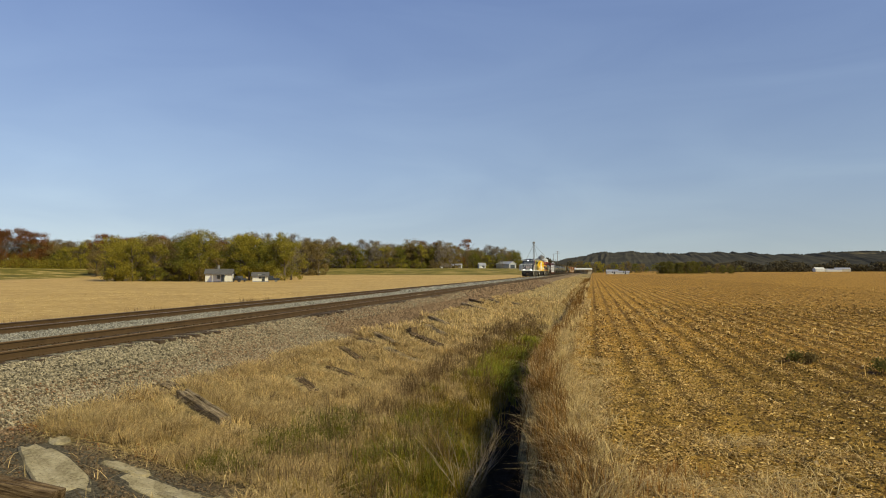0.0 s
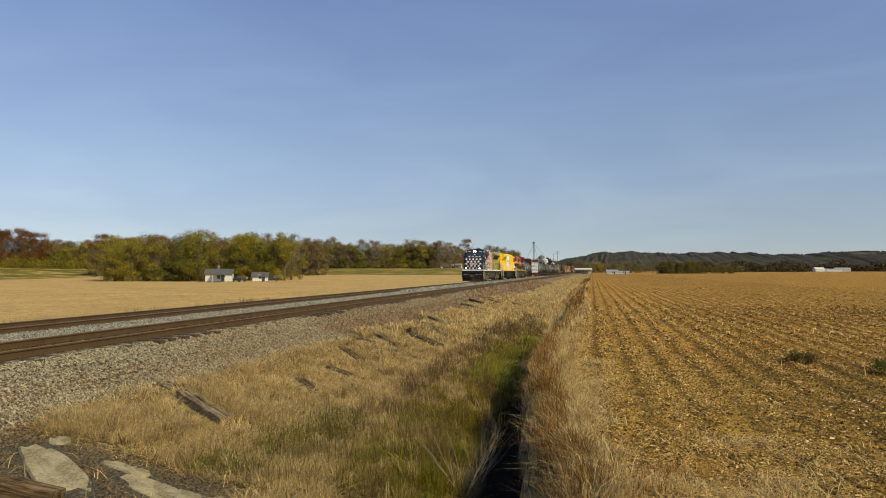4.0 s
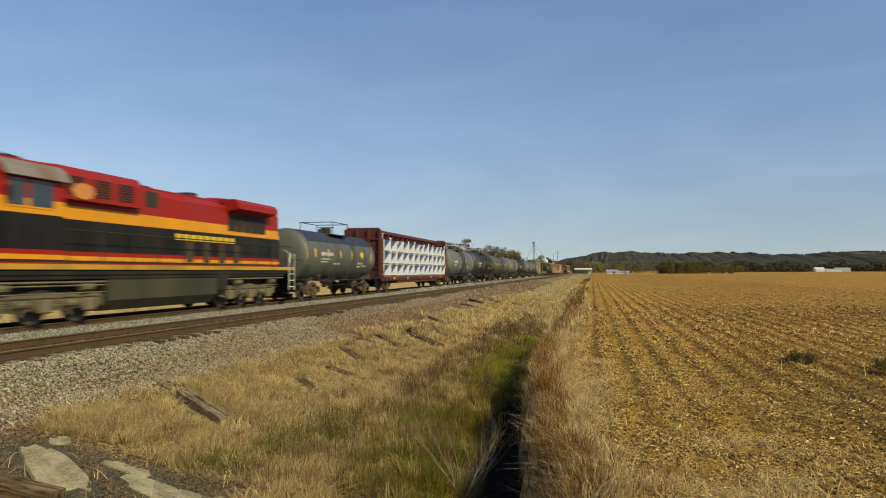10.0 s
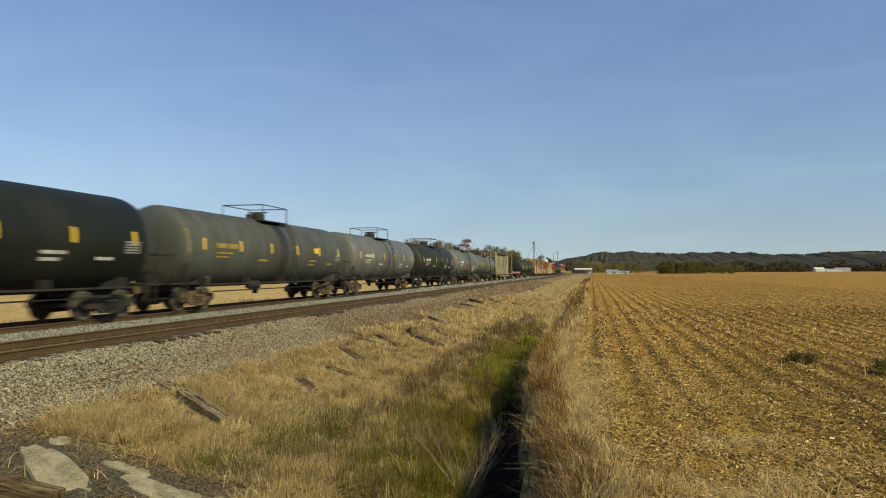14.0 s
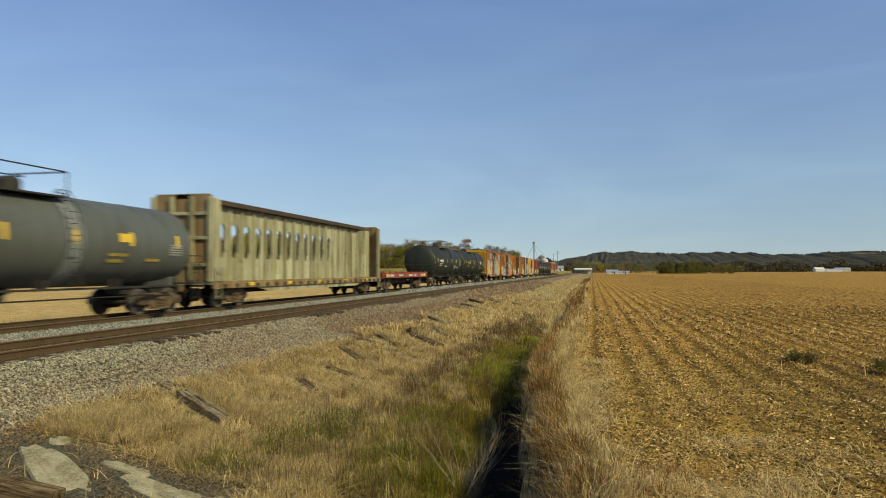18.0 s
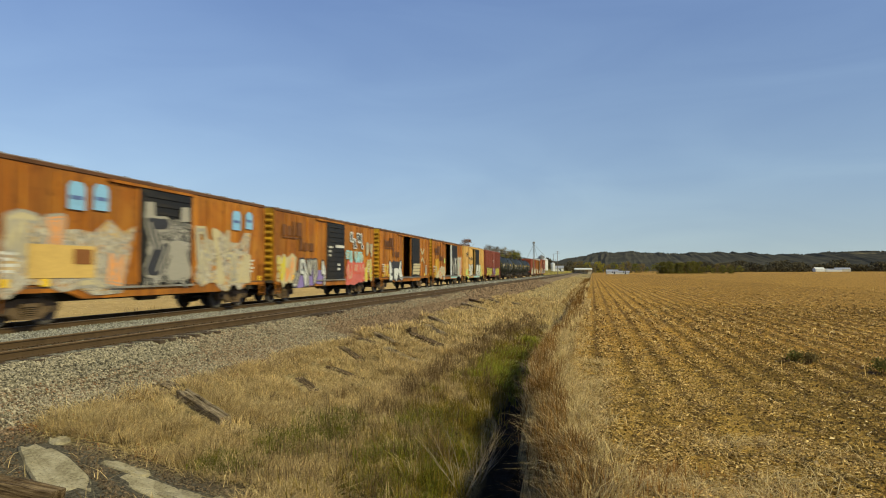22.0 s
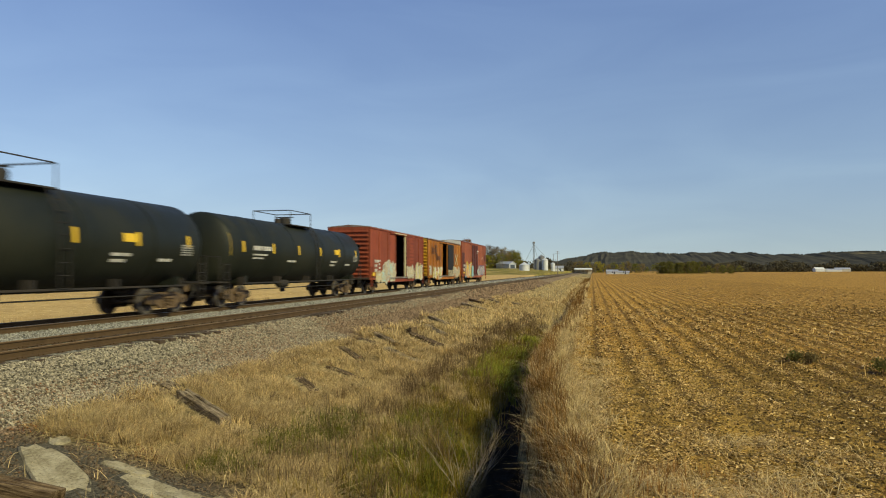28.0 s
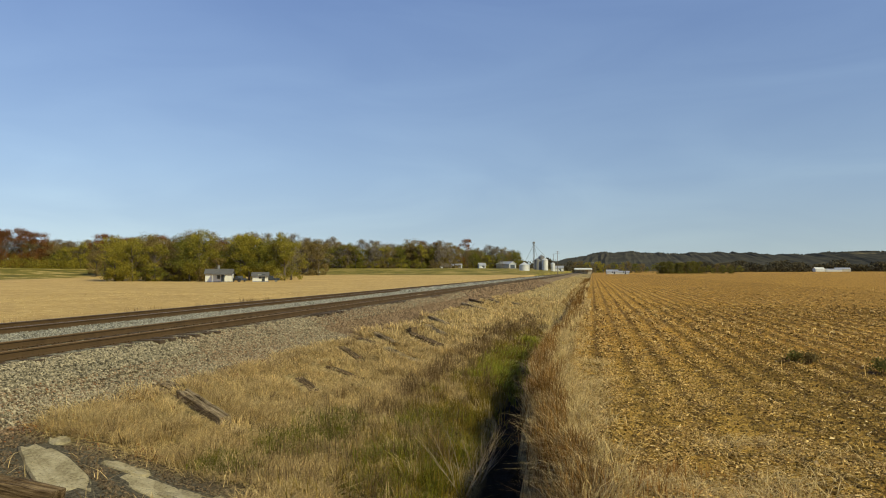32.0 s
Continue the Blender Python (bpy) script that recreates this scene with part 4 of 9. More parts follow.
def blades(rng, x, y, length, width, lean, heading=None):
    """Bent tapering blades, three triangles each; all lean along heading where it is given."""
    n = len(x)
    z = height(x, y) - 0.015
    a = rng.uniform(0, 2 * math.pi, n) if heading is None else heading
    d = np.stack([np.cos(a), np.sin(a), np.zeros(n)], 1)
    s = np.stack([-np.sin(a), np.cos(a), np.zeros(n)], 1)
    tilt = (rng.normal(size=n) * lean if heading is None else np.abs(rng.normal(size=n) * 0.45 + 1) * lean)[:, None]
    base = np.stack([x, y, z], 1)
    up = np.array([0, 0, 1.0])
    L, W = length[:, None], width[:, None]
    mid = base + up * L * 0.55 + d * L * 0.35 * tilt
    tip = base + up * L * (1 - 0.25 * np.minimum(1, np.abs(tilt))) + d * L * tilt
    v = np.stack([base - s * W * 0.5, base + s * W * 0.5, mid - s * W * 0.4, mid + s * W * 0.4, tip], 1).reshape(-1, 3)
    k = np.arange(n)[:, None, None] * 5
    f = (np.array([[0, 1, 3], [0, 3, 2], [2, 3, 4]])[None] + k).reshape(-1, 3)
    return v, f


def scatter(rng, n, x0, x1, y0, y1, clump=0.0, clumps=60, near=1.0):
    """Points in a rectangle, thicker towards y0, gathered in clumps where asked."""
    if clump > 0:
        cx = rng.uniform(x0, x1, clumps)
        cy = y0 + (y1 - y0) * rng.random(clumps) ** near
        k = rng.integers(0, clumps, n)
        return cx[k] + rng.normal(size=n) * clump, cy[k] + rng.normal(size=n) * clump
    return rng.uniform(x0, x1, n), y0 + (y1 - y0) * rng.random(n) ** near


def grass(name, mat, label, sets, seed, follow=False):
    """sets: (count, x0, x1, y0, y1, mean length, width, lean, clump radius, clumps, nearness)."""
    rng = np.random.default_rng(seed)
    vs, fs, off = [], [], 0
    for n, x0, x1, y0, y1, ln_, wd, lean, clump, clumps, near in sets:
        x, y = scatter(rng, n, x0, x1, y0, y1, clump, clumps, near)
        if follow:
            x = x + drift(np.full(n, -1.0), y)
        ok = clear_of(x, y) & ~((x < -4.4) & (y < 9.0 - 0.13 * np.maximum(0, x + 7.0)) & (rng.random(n) > 0.06))
        edge = -90 if x1 < -18 else -8.95 + 0.3 * np.sin(y * 0.9) + 0.2 * np.sin(y * 2.3 + 1)
        ok &= (x - edge) / 0.9 > rng.random(n)
        dens = 0.5 * patchy(x, y, 0.42, 1) + 0.5 * patchy(x, y, 1.5, 2)
        ok &= rng.random(n) < np.clip((dens - 0.24) * 2.6, 0.12, 1)
        x, y = x[ok], y[ok]
        n = len(x)
        far = np.clip(y / 22, 0.8, 6)
        v, f = blades(rng, x, y, ln_ * rng.uniform(0.55, 1.35, n), wd * rng.uniform(0.7, 1.3, n) * far, lean)
        vs.append(v)
        fs.append(f + off)
        off += len(v)
    return tagged(new(name, fast_mesh(name, np.concatenate(vs), np.concatenate(fs), mat)), label, "grass", kind="stuff")


def tufts(name, mat, label, sets, seed, follow=False):
    """Tussocks that each lean their own way. sets: (count, x0, x1, y0, y1, blades each, length, width, lean, radius, nearness)."""
    rng = np.random.default_rng(seed)
    vs, fs, off = [], [], 0
    for n, x0, x1, y0, y1, per, ln_, wd, lean, rad, near in sets:
        cx, cy = scatter(rng, n, x0, x1, y0, y1, near=near)
        ok = clear_of(cx, cy) & ~((cx < -4.4) & (cy < 9.05 - 0.13 * np.maximum(0, cx + 7.0))) & (cx > -8.75 + 0.3 * np.sin(cy * 0.9))
        cx, cy = cx[ok], cy[ok]
        if follow:
            cx = cx + drift(np.full(len(cx), -1.0), cy)
        big = np.repeat(rng.uniform(0.55, 1.3, len(cx)), per)
        way_to = np.repeat(rng.uniform(0, 2 * math.pi, len(cx)), per)
        n = len(big)
        out = rng.uniform(0, 2 * math.pi, n)
        q = np.sqrt(rng.random(n)) * rad * big
        x, y = np.repeat(cx, per) + np.cos(out) * q, np.repeat(cy, per) + np.sin(out) * q
        hd = np.where(rng.random(n) < 0.6, way_to + rng.normal(size=n) * 0.7, out)
        v, f = blades(rng, x, y, ln_ * big * rng.uniform(0.5, 1.2, n), wd * rng.uniform(0.7, 1.3, n) * np.clip(y / 18, 0.8, 5), lean, hd)
        vs.append(v)
        fs.append(f + off)
        off += len(v)
    return tagged(new(name, fast_mesh(name, np.concatenate(vs), np.concatenate(fs), mat)), label, "grass", kind="stuff")


tufts("bank_tussocks", DRY_GRASS, "matted tussocks of dry tan grass on the bank", [
    (1900, -8.7, -3.0, 5.8, 26, 36, 0.22, 0.008, 1.6, 0.16, 1.3), (800, -8.6, -3.0, 24, 70, 24, 0.32, 0.012, 1.0, 0.2, 1.3)], 121)
tufts("pale_tussocks", DRY_PALE, "bleached straw-coloured tussocks on the bank", [
    (700, -8.7, -3.0, 6.0, 26, 34, 0.23, 0.0075, 1.5, 0.15, 1.3), (300, -8.5, -3.2, 24, 70, 22, 0.3, 0.012, 1.0, 0.18, 1.3)], 122)
tufts("brown_tussocks", WEED_BROWN, "dark brown seeded weeds among the grass", [
    (220, -8.3, -2.6, 7, 30, 26, 0.26, 0.009, 0.8, 0.12, 1.3), (260, -4.9, -2.4, 9, 36, 26, 0.5, 0.008, 0.5, 0.12, 1.2)], 123)
tufts("ditch_side_grass", YELLOW_GREEN, "tall yellow-green grass on the side of the ditch", [
    (100, -3.0, -1.95, 6.9, 15, 40, 0.38, 0.009, 0.8, 0.16, 1.1), (120, -2.8, -1.9, 14, 28, 36, 0.42, 0.012, 0.6, 0.16, 1.0)], 124, True)
tufts("ditch_deep_green", GREEN_GRASS, "rank green grass on the side of the ditch", [
    (130, -3.6, -2.0, 8.4, 15, 40, 0.32, 0.011, 0.8, 0.18, 1.0), (60, -5.5, -4.3, 10.2, 13.2, 40, 0.22, 0.012, 0.9, 0.16, 1.0)], 125, True)
tufts("ditch_side_straw", DRY_PALE, "straw-coloured stems leaning into the ditch", [
    (26, -3.4, -2.0, 8.0, 20, 26, 0.45, 0.008, 0.6, 0.14, 1.0), (230, -0.9, -0.1, 6.7, 20, 30, 0.3, 0.010, 1.1, 0.12, 1.0)], 126, True)
# dark brown tufts added to stand in for shade along the ditch lip
tufts("rotting_weeds", WEED_BROWN, "dark brown weeds standing in for shade over the lip of the ditch", [(80, -1.0, -0.4, 6.4, 9.5, 26, 0.28, 0.009, 1.0, 0.14, 1.0), (50, -1.0, -0.5, 9.5, 22, 26, 0.36, 0.009, 0.8, 0.14, 1.0)], 128, True)
tufts("ditch_lip_tussocks", FOXTAIL, "tall reddish-brown tussocks on the lip of the ditch", [
    (120, -0.95, -0.4, 7.0, 20, 24, 0.44, 0.008, 0.5, 0.11, 1.0), (90, -1.1, -0.5, 18, 60, 22, 0.45, 0.010, 0.5, 0.14, 1.2)], 127, True)

grass("bank_grass", DRY_GRASS, "dry tan grass matted over the railway bank", [
    (46000, -8.75, -3.2, 5.5, 24, 0.15, 0.012, 2.4, 0, 0, 1.4), (26000, -8.6, -3.0, 20, 70, 0.16, 0.013, 2.2, 0, 0, 1.5),
    (24000, -8.5, -3.2, 6, 26, 0.2, 0.012, 1.6, 0.14, 300, 1.3), (9000, -8.8, -1.6, 60, 300, 0.24, 0.016, 1.6, 0, 0, 1.6)], 21)
grass("bleached_grass", DRY_PALE, "bleached straw-coloured grass tufts on the bank", [
    (24000, -8.8, -3.4, 5.5, 22, 0.18, 0.011, 2.0, 0.2, 160, 1.3), (14000, -8.7, -3.4, 18, 60, 0.2, 0.012, 1.8, 0.3, 200, 1.3),
    (13000, -9.0, -6.4, 8.8, 12.5, 0.19, 0.007, 1.6, 0.2, 90, 1.0)], 22)
grass("bank_weeds", WEED_BROWN, "brown seeding weeds on the bank", [
    (9000, -8.4, -2.6, 8, 34, 0.2, 0.010, 1.5, 0.18, 120, 1.2), (7000, -4.9, -2.7, 9, 45, 0.42, 0.010, 0.6, 0.16, 150, 1.3)], 23)
grass("ditch_green_grass", GREEN_GRASS, "fresh green grass in the ditch", [
    (3400, -5.4, -4.4, 10.4, 13.6, 0.2, 0.014, 1.2, 0.18, 12, 1.0),
    (1500, -5.6, -4.9, 9.0, 10.0, 0.16, 0.013, 1.2, 0.15, 9, 1.0), (3000, -4.0, -2.4, 9, 22, 0.26, 0.013, 1.2, 0.14, 26, 1.0)], 24)
grass("lime_grass_patch", LIME_GRASS, "bright lime-green grass growing in the ditch", [(9000, -3.5, -2.4, 19.5, 31, 0.36, 0.015, 1.4, 0.18, 34, 1.0)], 34)
grass("ditch_yellow_grass", YELLOW_GREEN, "yellow-green grass turning in the ditch", [
    (4500, -3.9, -1.9, 8.5, 16, 0.28, 0.013, 1.4, 0.16, 44, 1.0), (5000, -4.0, -2.5, 15, 36, 0.34, 0.014, 1.0, 0.22, 80, 1.0)], 25)
grass("ditch_lip_grass", FOXTAIL, "tall reddish-brown grass along the lip of the ditch", [
    (3000, -0.92, -0.4, 6.8, 14, 0.3, 0.010, 0.9, 0.08, 110, 1.0), (3800, -1.0, -0.6, 13, 30, 0.36, 0.011, 0.9, 0.1, 90, 1.2), (4500, -1.3, -0.5, 26, 90, 0.45, 0.012, 0.7, 0.25, 150, 1.3),
    (3500, -2.2, -0.6, 60, 240, 0.45, 0.014, 0.7, 0, 0, 1.5)], 26, True)
grass("ditch_straw", DRY_PALE, "dry straw-coloured grass leaning over the ditch", [
    (1300, -0.85, -0.1, 6.6, 16, 0.22, 0.010, 1.5, 0.12, 50, 1.0), (7000, -1.1, -0.3, 15, 45, 0.32, 0.013, 1.2, 0.16, 140, 1.2), (6000, -2.6, -0.6, 40, 140, 0.4, 0.016, 1.0, 0.4, 120, 1.3)], 29, True)
grass("field_margin_grass", DRY_PALE, "dry golden grass on the field margin", [
    (9000, -0.75, 0.2, 7.6, 18, 0.12, 0.011, 2.4, 0.16, 120, 1.2), (12000, -0.1, 2.2, 5.6, 8.2, 0.12, 0.010, 2.4, 0.16, 110, 1.0), (6000, 1.5, 5.5, 5.6, 10.0, 0.10, 0.010, 2.4, 0.14, 70, 1.0), (5000, -1.2, -0.1, 14, 60, 0.11, 0.014, 2.2, 0, 0, 1.5)], 27)
grass("margin_weeds", FOXTAIL, "brown dry weeds on the field margin", [(3000, 0.0, 3.4, 5.8, 8.2, 0.2, 0.011, 1.2, 0.12, 50, 1.0)], 30)
grass("far_verge_weeds", WEED_BROWN, "thin brown weeds beyond the tracks", [
    (2600, -34, -21.0, 14, 70, 0.45, 0.010, 0.4, 0.35, 90, 1.1), (3000, -24, -20.2, 14, 60, 0.7, 0.010, 0.3, 0.25, 50, 1.2), (2500, -24, -20.2, 60, 200, 0.8, 0.012, 0.3, 0.8, 60, 1.2)], 28)


grass("bean_stubble", DRY_PALE, "short tan bean stubble beyond the tracks", [(15000, -70, -21, 14, 90, 0.10, 0.012, 1.2, 0, 0, 1.1)], 36)


# ---- maize stubble and trash ----
TRASH = leaf_material("maize_trash", (0.20, 0.115, 0.026), (0.80, 0.56, 0.21), 0.85)
TRASH_DARK = leaf_material("maize_trash_dark", (0.06, 0.034, 0.011), (0.20, 0.115, 0.036), 0.9)
HUSK = leaf_material("bleached_husks", (0.46, 0.33, 0.13), (0.88, 0.70, 0.36), 0.8, 0.2)


def matted(x, y):
    """How thickly the residue lies: mats drawn out along the rows, thinner further into the field."""
    m = 0.5 * patchy(x, y * 0.4, 0.5, 4) + 0.3 * patchy(x, y * 0.6, 0.19, 5) + 0.2 * patchy(x, y * 0.12, 0.38, 6)
    return m + 0.06 * np.clip((1.8 - x) / 1.5, 0, 1) - 0.15 * np.clip((x - 2.4) / 2.5, 0, 1) * np.clip((20 - y) / 7, 0, 1)


def flakes(name, mat, label, sets, seed, spread_out=False):
    rng = np.random.default_rng(seed)
    vs = []
    for n, x0, x1, y0, y1, ln_, wd, near in sets:
        y = y0 + (y1 - y0) * (rng.random(n) ** near if near > 0 else 1 - np.sqrt(rng.random(n)))
        x = rng.uniform(x0, x1, n) * np.clip(0.35 + y / min(y1, 28), 0.4, 1.0 if y1 < 60 else 3.0)
        grow = np.clip(y / 18, 0.75, 3.0)
        mat_here = matted(x, y)
        row = 0.5 + 0.5 * np.cos(2 * math.pi * (x / 0.76 + 0.5))
        near_by = np.clip((15 - y) / 5, 0, 1)
        keep = rng.random(n) < np.clip((mat_here - 0.36) * 5, 0.1, 1) * (near_by + (1 - near_by) * (0.12 + 0.88 * row ** 1.4))
        if spread_out:
            keep = rng.random(n) < 0.6
        x, y, grow, mat_here = x[keep], y[keep], grow[keep], mat_here[keep]
        n = len(x)
        ps = np.stack([x, y, height(x, y) + rng.random(n) * (0.02 + 0.09 * np.clip(mat_here - 0.35, 0, 0.4)) + 0.004], 1)
        a = rng.uniform(0, 2 * math.pi, n)
        tip = rng.normal(size=n) * 0.3
        d = np.stack([np.cos(a), np.sin(a), tip], 1) * (ln_ * rng.uniform(0.35, 1.7, n) * grow)[:, None] * 0.5
        s = np.stack([-np.sin(a), np.cos(a), rng.normal(size=n) * 0.5], 1) * (wd * rng.uniform(0.4, 1.6, n) * grow)[:, None] * 0.5
        vs.append(np.stack([ps - d - s * 0.6, ps - d * 0.2 + s, ps + d + s * 0.5, ps + d * 0.3 - s], 1).reshape(-1, 3))
    v = np.concatenate(vs)
    return tagged(new(name, fast_mesh(name, v, np.arange(len(v)).reshape(-1, 4), mat)), label, "crop residue", kind="stuff")


flakes("maize_trash", TRASH, "pale shredded maize leaves and husks lying on the field", [
    (260000, -0.6, 26, 7, 48, 0.062, 0.016, -1), (120000, 0.0, 34, 14, 140, 0.05, 0.014, -1), (50000, 0.0, 60, 60, 420, 0.05, 0.014, -1), (120000, -0.6, 14, 6.3, 17, 0.05, 0.012, 1.0)], 31)
flakes("dark_trash", TRASH_DARK, "brown rotting stalks lying on the field", [(50000, -0.4, 26, 7, 50, 0.1, 0.018, -1), (20000, 0.0, 34, 14, 120, 0.08, 0.02, -1)], 32)
flakes("maize_husks", HUSK, "larger bleached husks and cobs strewn over the soil", [(2600, 0.2, 26, 6.6, 40, 0.09, 0.026, -1), (1400, 2.4, 12, 6.6, 15, 0.12, 0.028, 1.0)], 35, True)


def stubble():
    """Cut stalks standing in their rows, taller further into the field."""
    rng = np.random.default_rng(33)
    xs, ys = [], []
    for r in range(64):
        x = 0.58 + r * 0.76
        n = 330 if r < 45 else 220
        y = 9.5 + 72 * (np.arange(n) + rng.random(n)) / n
        ok = rng.random(n) < np.clip(0.35 + patchy(np.full(n, x), y, 2.2, 7) * 0.7, 0, 0.9)
        xs.append(x + rng.normal(size=n)[ok] * 0.06)
        ys.append(y[ok])
    x, y = np.concatenate(xs), np.concatenate(ys)
    tall = rng.uniform(0.04, 0.13, len(x)) + np.clip((x - 2.2) / 3, 0, 1) * rng.random(len(x)) ** 2 * 0.2 * (y < 30)
    v, f = blades(rng, x, y, tall, rng.uniform(0.012, 0.022, len(x)) * np.clip(y / 18, 0.9, 2.0), 0.3)
    tagged(new("maize_stubble", fast_mesh("maize_stubble", v, f, TRASH)), "rows of cut maize stalks", "stubble", kind="stuff")


stubble()


def weed_clump(x, y, h, seed, mat, label):
    rng = np.random.default_rng(seed)
    n = 420
    t = thing("weed_clump", label, "weed", "", pose(x, y, float(height(x, y))))
    g = Geo()
    rnd = random.Random(seed)
    for k in range(9):
        a, q = k * 2.4, rnd.uniform(0.3, 0.9)
        g.tube((0, 0, -0.02), (math.cos(a) * h * q * 0.7, math.sin(a) * h * q * 0.7, h * rnd.uniform(0.6, 1.0)), 0.008, 0.003, 4, False)
    tagged(part("stem_cluster", g, WEED_BROWN, t), kind="stuff")
    p = rng.normal(size=(n, 3)) * np.array([h * 0.36, h * 0.36, h * 0.22]) + np.array([0, 0, h * 0.5])
    p[:, 2] = np.abs(p[:, 2]) + 0.02
    v, f = quads_cloud(rng, p, rng.uniform(0.015, 0.05, n), (1.4, 0.5))
    tagged(part("leaves", fast_mesh("leaves", v, f, mat), None, t), kind="stuff")


weed_clump(5.26, 18.6, 0.3, 41, LEAF_BROWN, "small brown weed clump standing in the stubble")
weed_clump(4.95, 18.75, 0.26, 42, LEAF_DEEP, "dark green weed clump standing in the stubble")
weed_clump(6.25, 17.0, 0.34, 43, LEAF_DEEP, "dark green weed clump standing in the stubble")


def dead_shrub(x, y, h, seed):
    """Leafless pale shrub: forked stems, each a chain of tapering twigs."""
    rnd = random.Random(seed)
    t = thing("dead_shrub", "leafless pale shrub at the edge of the ditch", "shrub", "dead shrubs", pose(x, y, float(height(x, y))))
    for k in range(9):
        g = Geo()
        a = rnd.uniform(0, 2 * math.pi)
        p = Vector((0.05 * math.cos(a), 0.05 * math.sin(a), -0.03))
        d = Vector((math.cos(a) * 0.55, math.sin(a) * 0.55, 1.0)).normalized()
        r = 0.0075
        for s in range(6):
            q = p + d * h / 5.2
            g.tube(p, q, r, r * 0.78, 5, False)
            if s > 0:
                for _ in range(2):
                    e = (d + Vector((rnd.uniform(-0.8, 0.8), rnd.uniform(-0.8, 0.8), rnd.uniform(-0.1, 0.5)))).normalized()
                    q2 = q + e * h * rnd.uniform(0.12, 0.3)
                    g.tube(q, q2, r * 0.6, r * 0.25, 4, False)
                    g.tube(q2, q2 + (e + Vector((rnd.uniform(-0.6, 0.6), rnd.uniform(-0.6, 0.6), 0.1))).normalized() * h * 0.12, r * 0.3, r * 0.15, 3, False)
            p, r = q, r * 0.78
            d = (d + Vector((rnd.uniform(-0.25, 0.25), rnd.uniform(-0.25, 0.25), 0.05))).normalized()
        part("stem", g, DEAD_TWIG, t)


dead_shrub(-1.95, 10.4, 1.0, 71)
dead_shrub(-1.9, 11.6, 0.7, 72)

# ---- discarded ties and broken concrete ----
def old_timber(name, dark, light):
    """Grey weathered timber with open grain and checks along its length."""
    mt, nd, ln, b = material(name, 0.95, 0.0, 0.15)
    co = nd.new("ShaderNodeTexCoord").outputs["Object"]
    grain = noise_node(nd, ln, 2.2, 7, co, (0.8, 16, 16), 0.75)
    patch = noise_node(nd, ln, 3.0, 4, co)
    c = ramp_node(nd, ln, grain.outputs[0], [(0.36, tuple(q * 0.25 for q in dark)), (0.46, dark), (0.62, light)])
    p = ramp_node(nd, ln, patch.outputs[0], [(0.35, (0.55, 0.5, 0.44)), (0.6, (1.1, 1.08, 1.05))])
    ln.new(mix_node(nd, ln, 1.0, c.outputs[0], p.outputs[0], "MULTIPLY"), b.inputs["Base Color"])
    bump_node(nd, ln, b, grain.outputs[0], 0.9, 0.02)
    return mt


OLD_TIE = old_timber("weathered_tie", (0.17, 0.125, 0.07), (0.38, 0.31, 0.20))
OLD_TIE_DARK = old_timber("charred_tie", (0.085, 0.055, 0.028), (0.24, 0.175, 0.10))


def old_concrete():
    """Weathered concrete: pitted, stained and lichened."""
    mt, nd, ln, b = material("broken_concrete", 0.95, 0.0, 0.2)
    co = nd.new("ShaderNodeTexCoord").outputs["Object"]
    stain = noise_node(nd, ln, 2.4, 7, co, None, 0.75)
    pit = noise_node(nd, ln, 26, 6, co, None, 0.75)
    c = ramp_node(nd, ln, stain.outputs[0], [(0.32, (0.12, 0.095, 0.05)), (0.48, (0.30, 0.255, 0.155)), (0.62, (0.42, 0.365, 0.24))])
    p = ramp_node(nd, ln, pit.outputs[0], [(0.34, (0.3, 0.28, 0.25)), (0.46, (1, 1, 1)), (0.7, (1.2, 1.2, 1.15))])
    ln.new(mix_node(nd, ln, 1.0, c.outputs[0], p.outputs[0], "MULTIPLY"), b.inputs["Base Color"])
    bump_node(nd, ln, b, pit.outputs[0], 0.8, 0.03)
    return mt


CONCRETE = old_concrete()


def old_tie(x, y, turn, length, sink, seed, mat=OLD_TIE):
    """A worn timber tie: several lengthwise strands with split, ragged ends."""
    rnd = random.Random(seed)
    t = thing("discarded_tie", "weathered grey-brown railway tie lying in the dry grass", "railway tie", "discarded ties on the bank")
    n, half = 7, length / 2
    g = Geo()
    for a in range(3):
        rings = []
        for k in range(n + 1):
            q = -half + length * k / n
            if k in (0, n):
                q += rnd.uniform(-0.09, 0.09)
            w, h = 0.038 + rnd.uniform(-0.004, 0.004), 0.175 + rnd.uniform(-0.02, 0.008)
            c = -0.078 + a * 0.078
            rings.append([(q, c - w, 0), (q, c + w, 0), (q, c + w, h - 0.012), (q, c + w - 0.014, h), (q, c - w + 0.014, h), (q, c - w, h - 0.012)])
        g.loft(rings)
    part("timber", g, mat, t)
    c, s = math.cos(radians(turn)), math.sin(radians(turn))
    za, zb = float(height(x - c * half, y - s * half)), float(height(x + c * half, y + s * half))
    pitch = math.degrees(math.atan2(zb - za, length))
    t.matrix_basis = Matrix.Translation((x, y, (za + zb) / 2 - sink)) @ Euler((0, 0, radians(turn))).to_matrix().to_4x4() @ Euler((radians(rnd.uniform(-10, 6)), radians(-pitch), 0)).to_matrix().to_4x4()


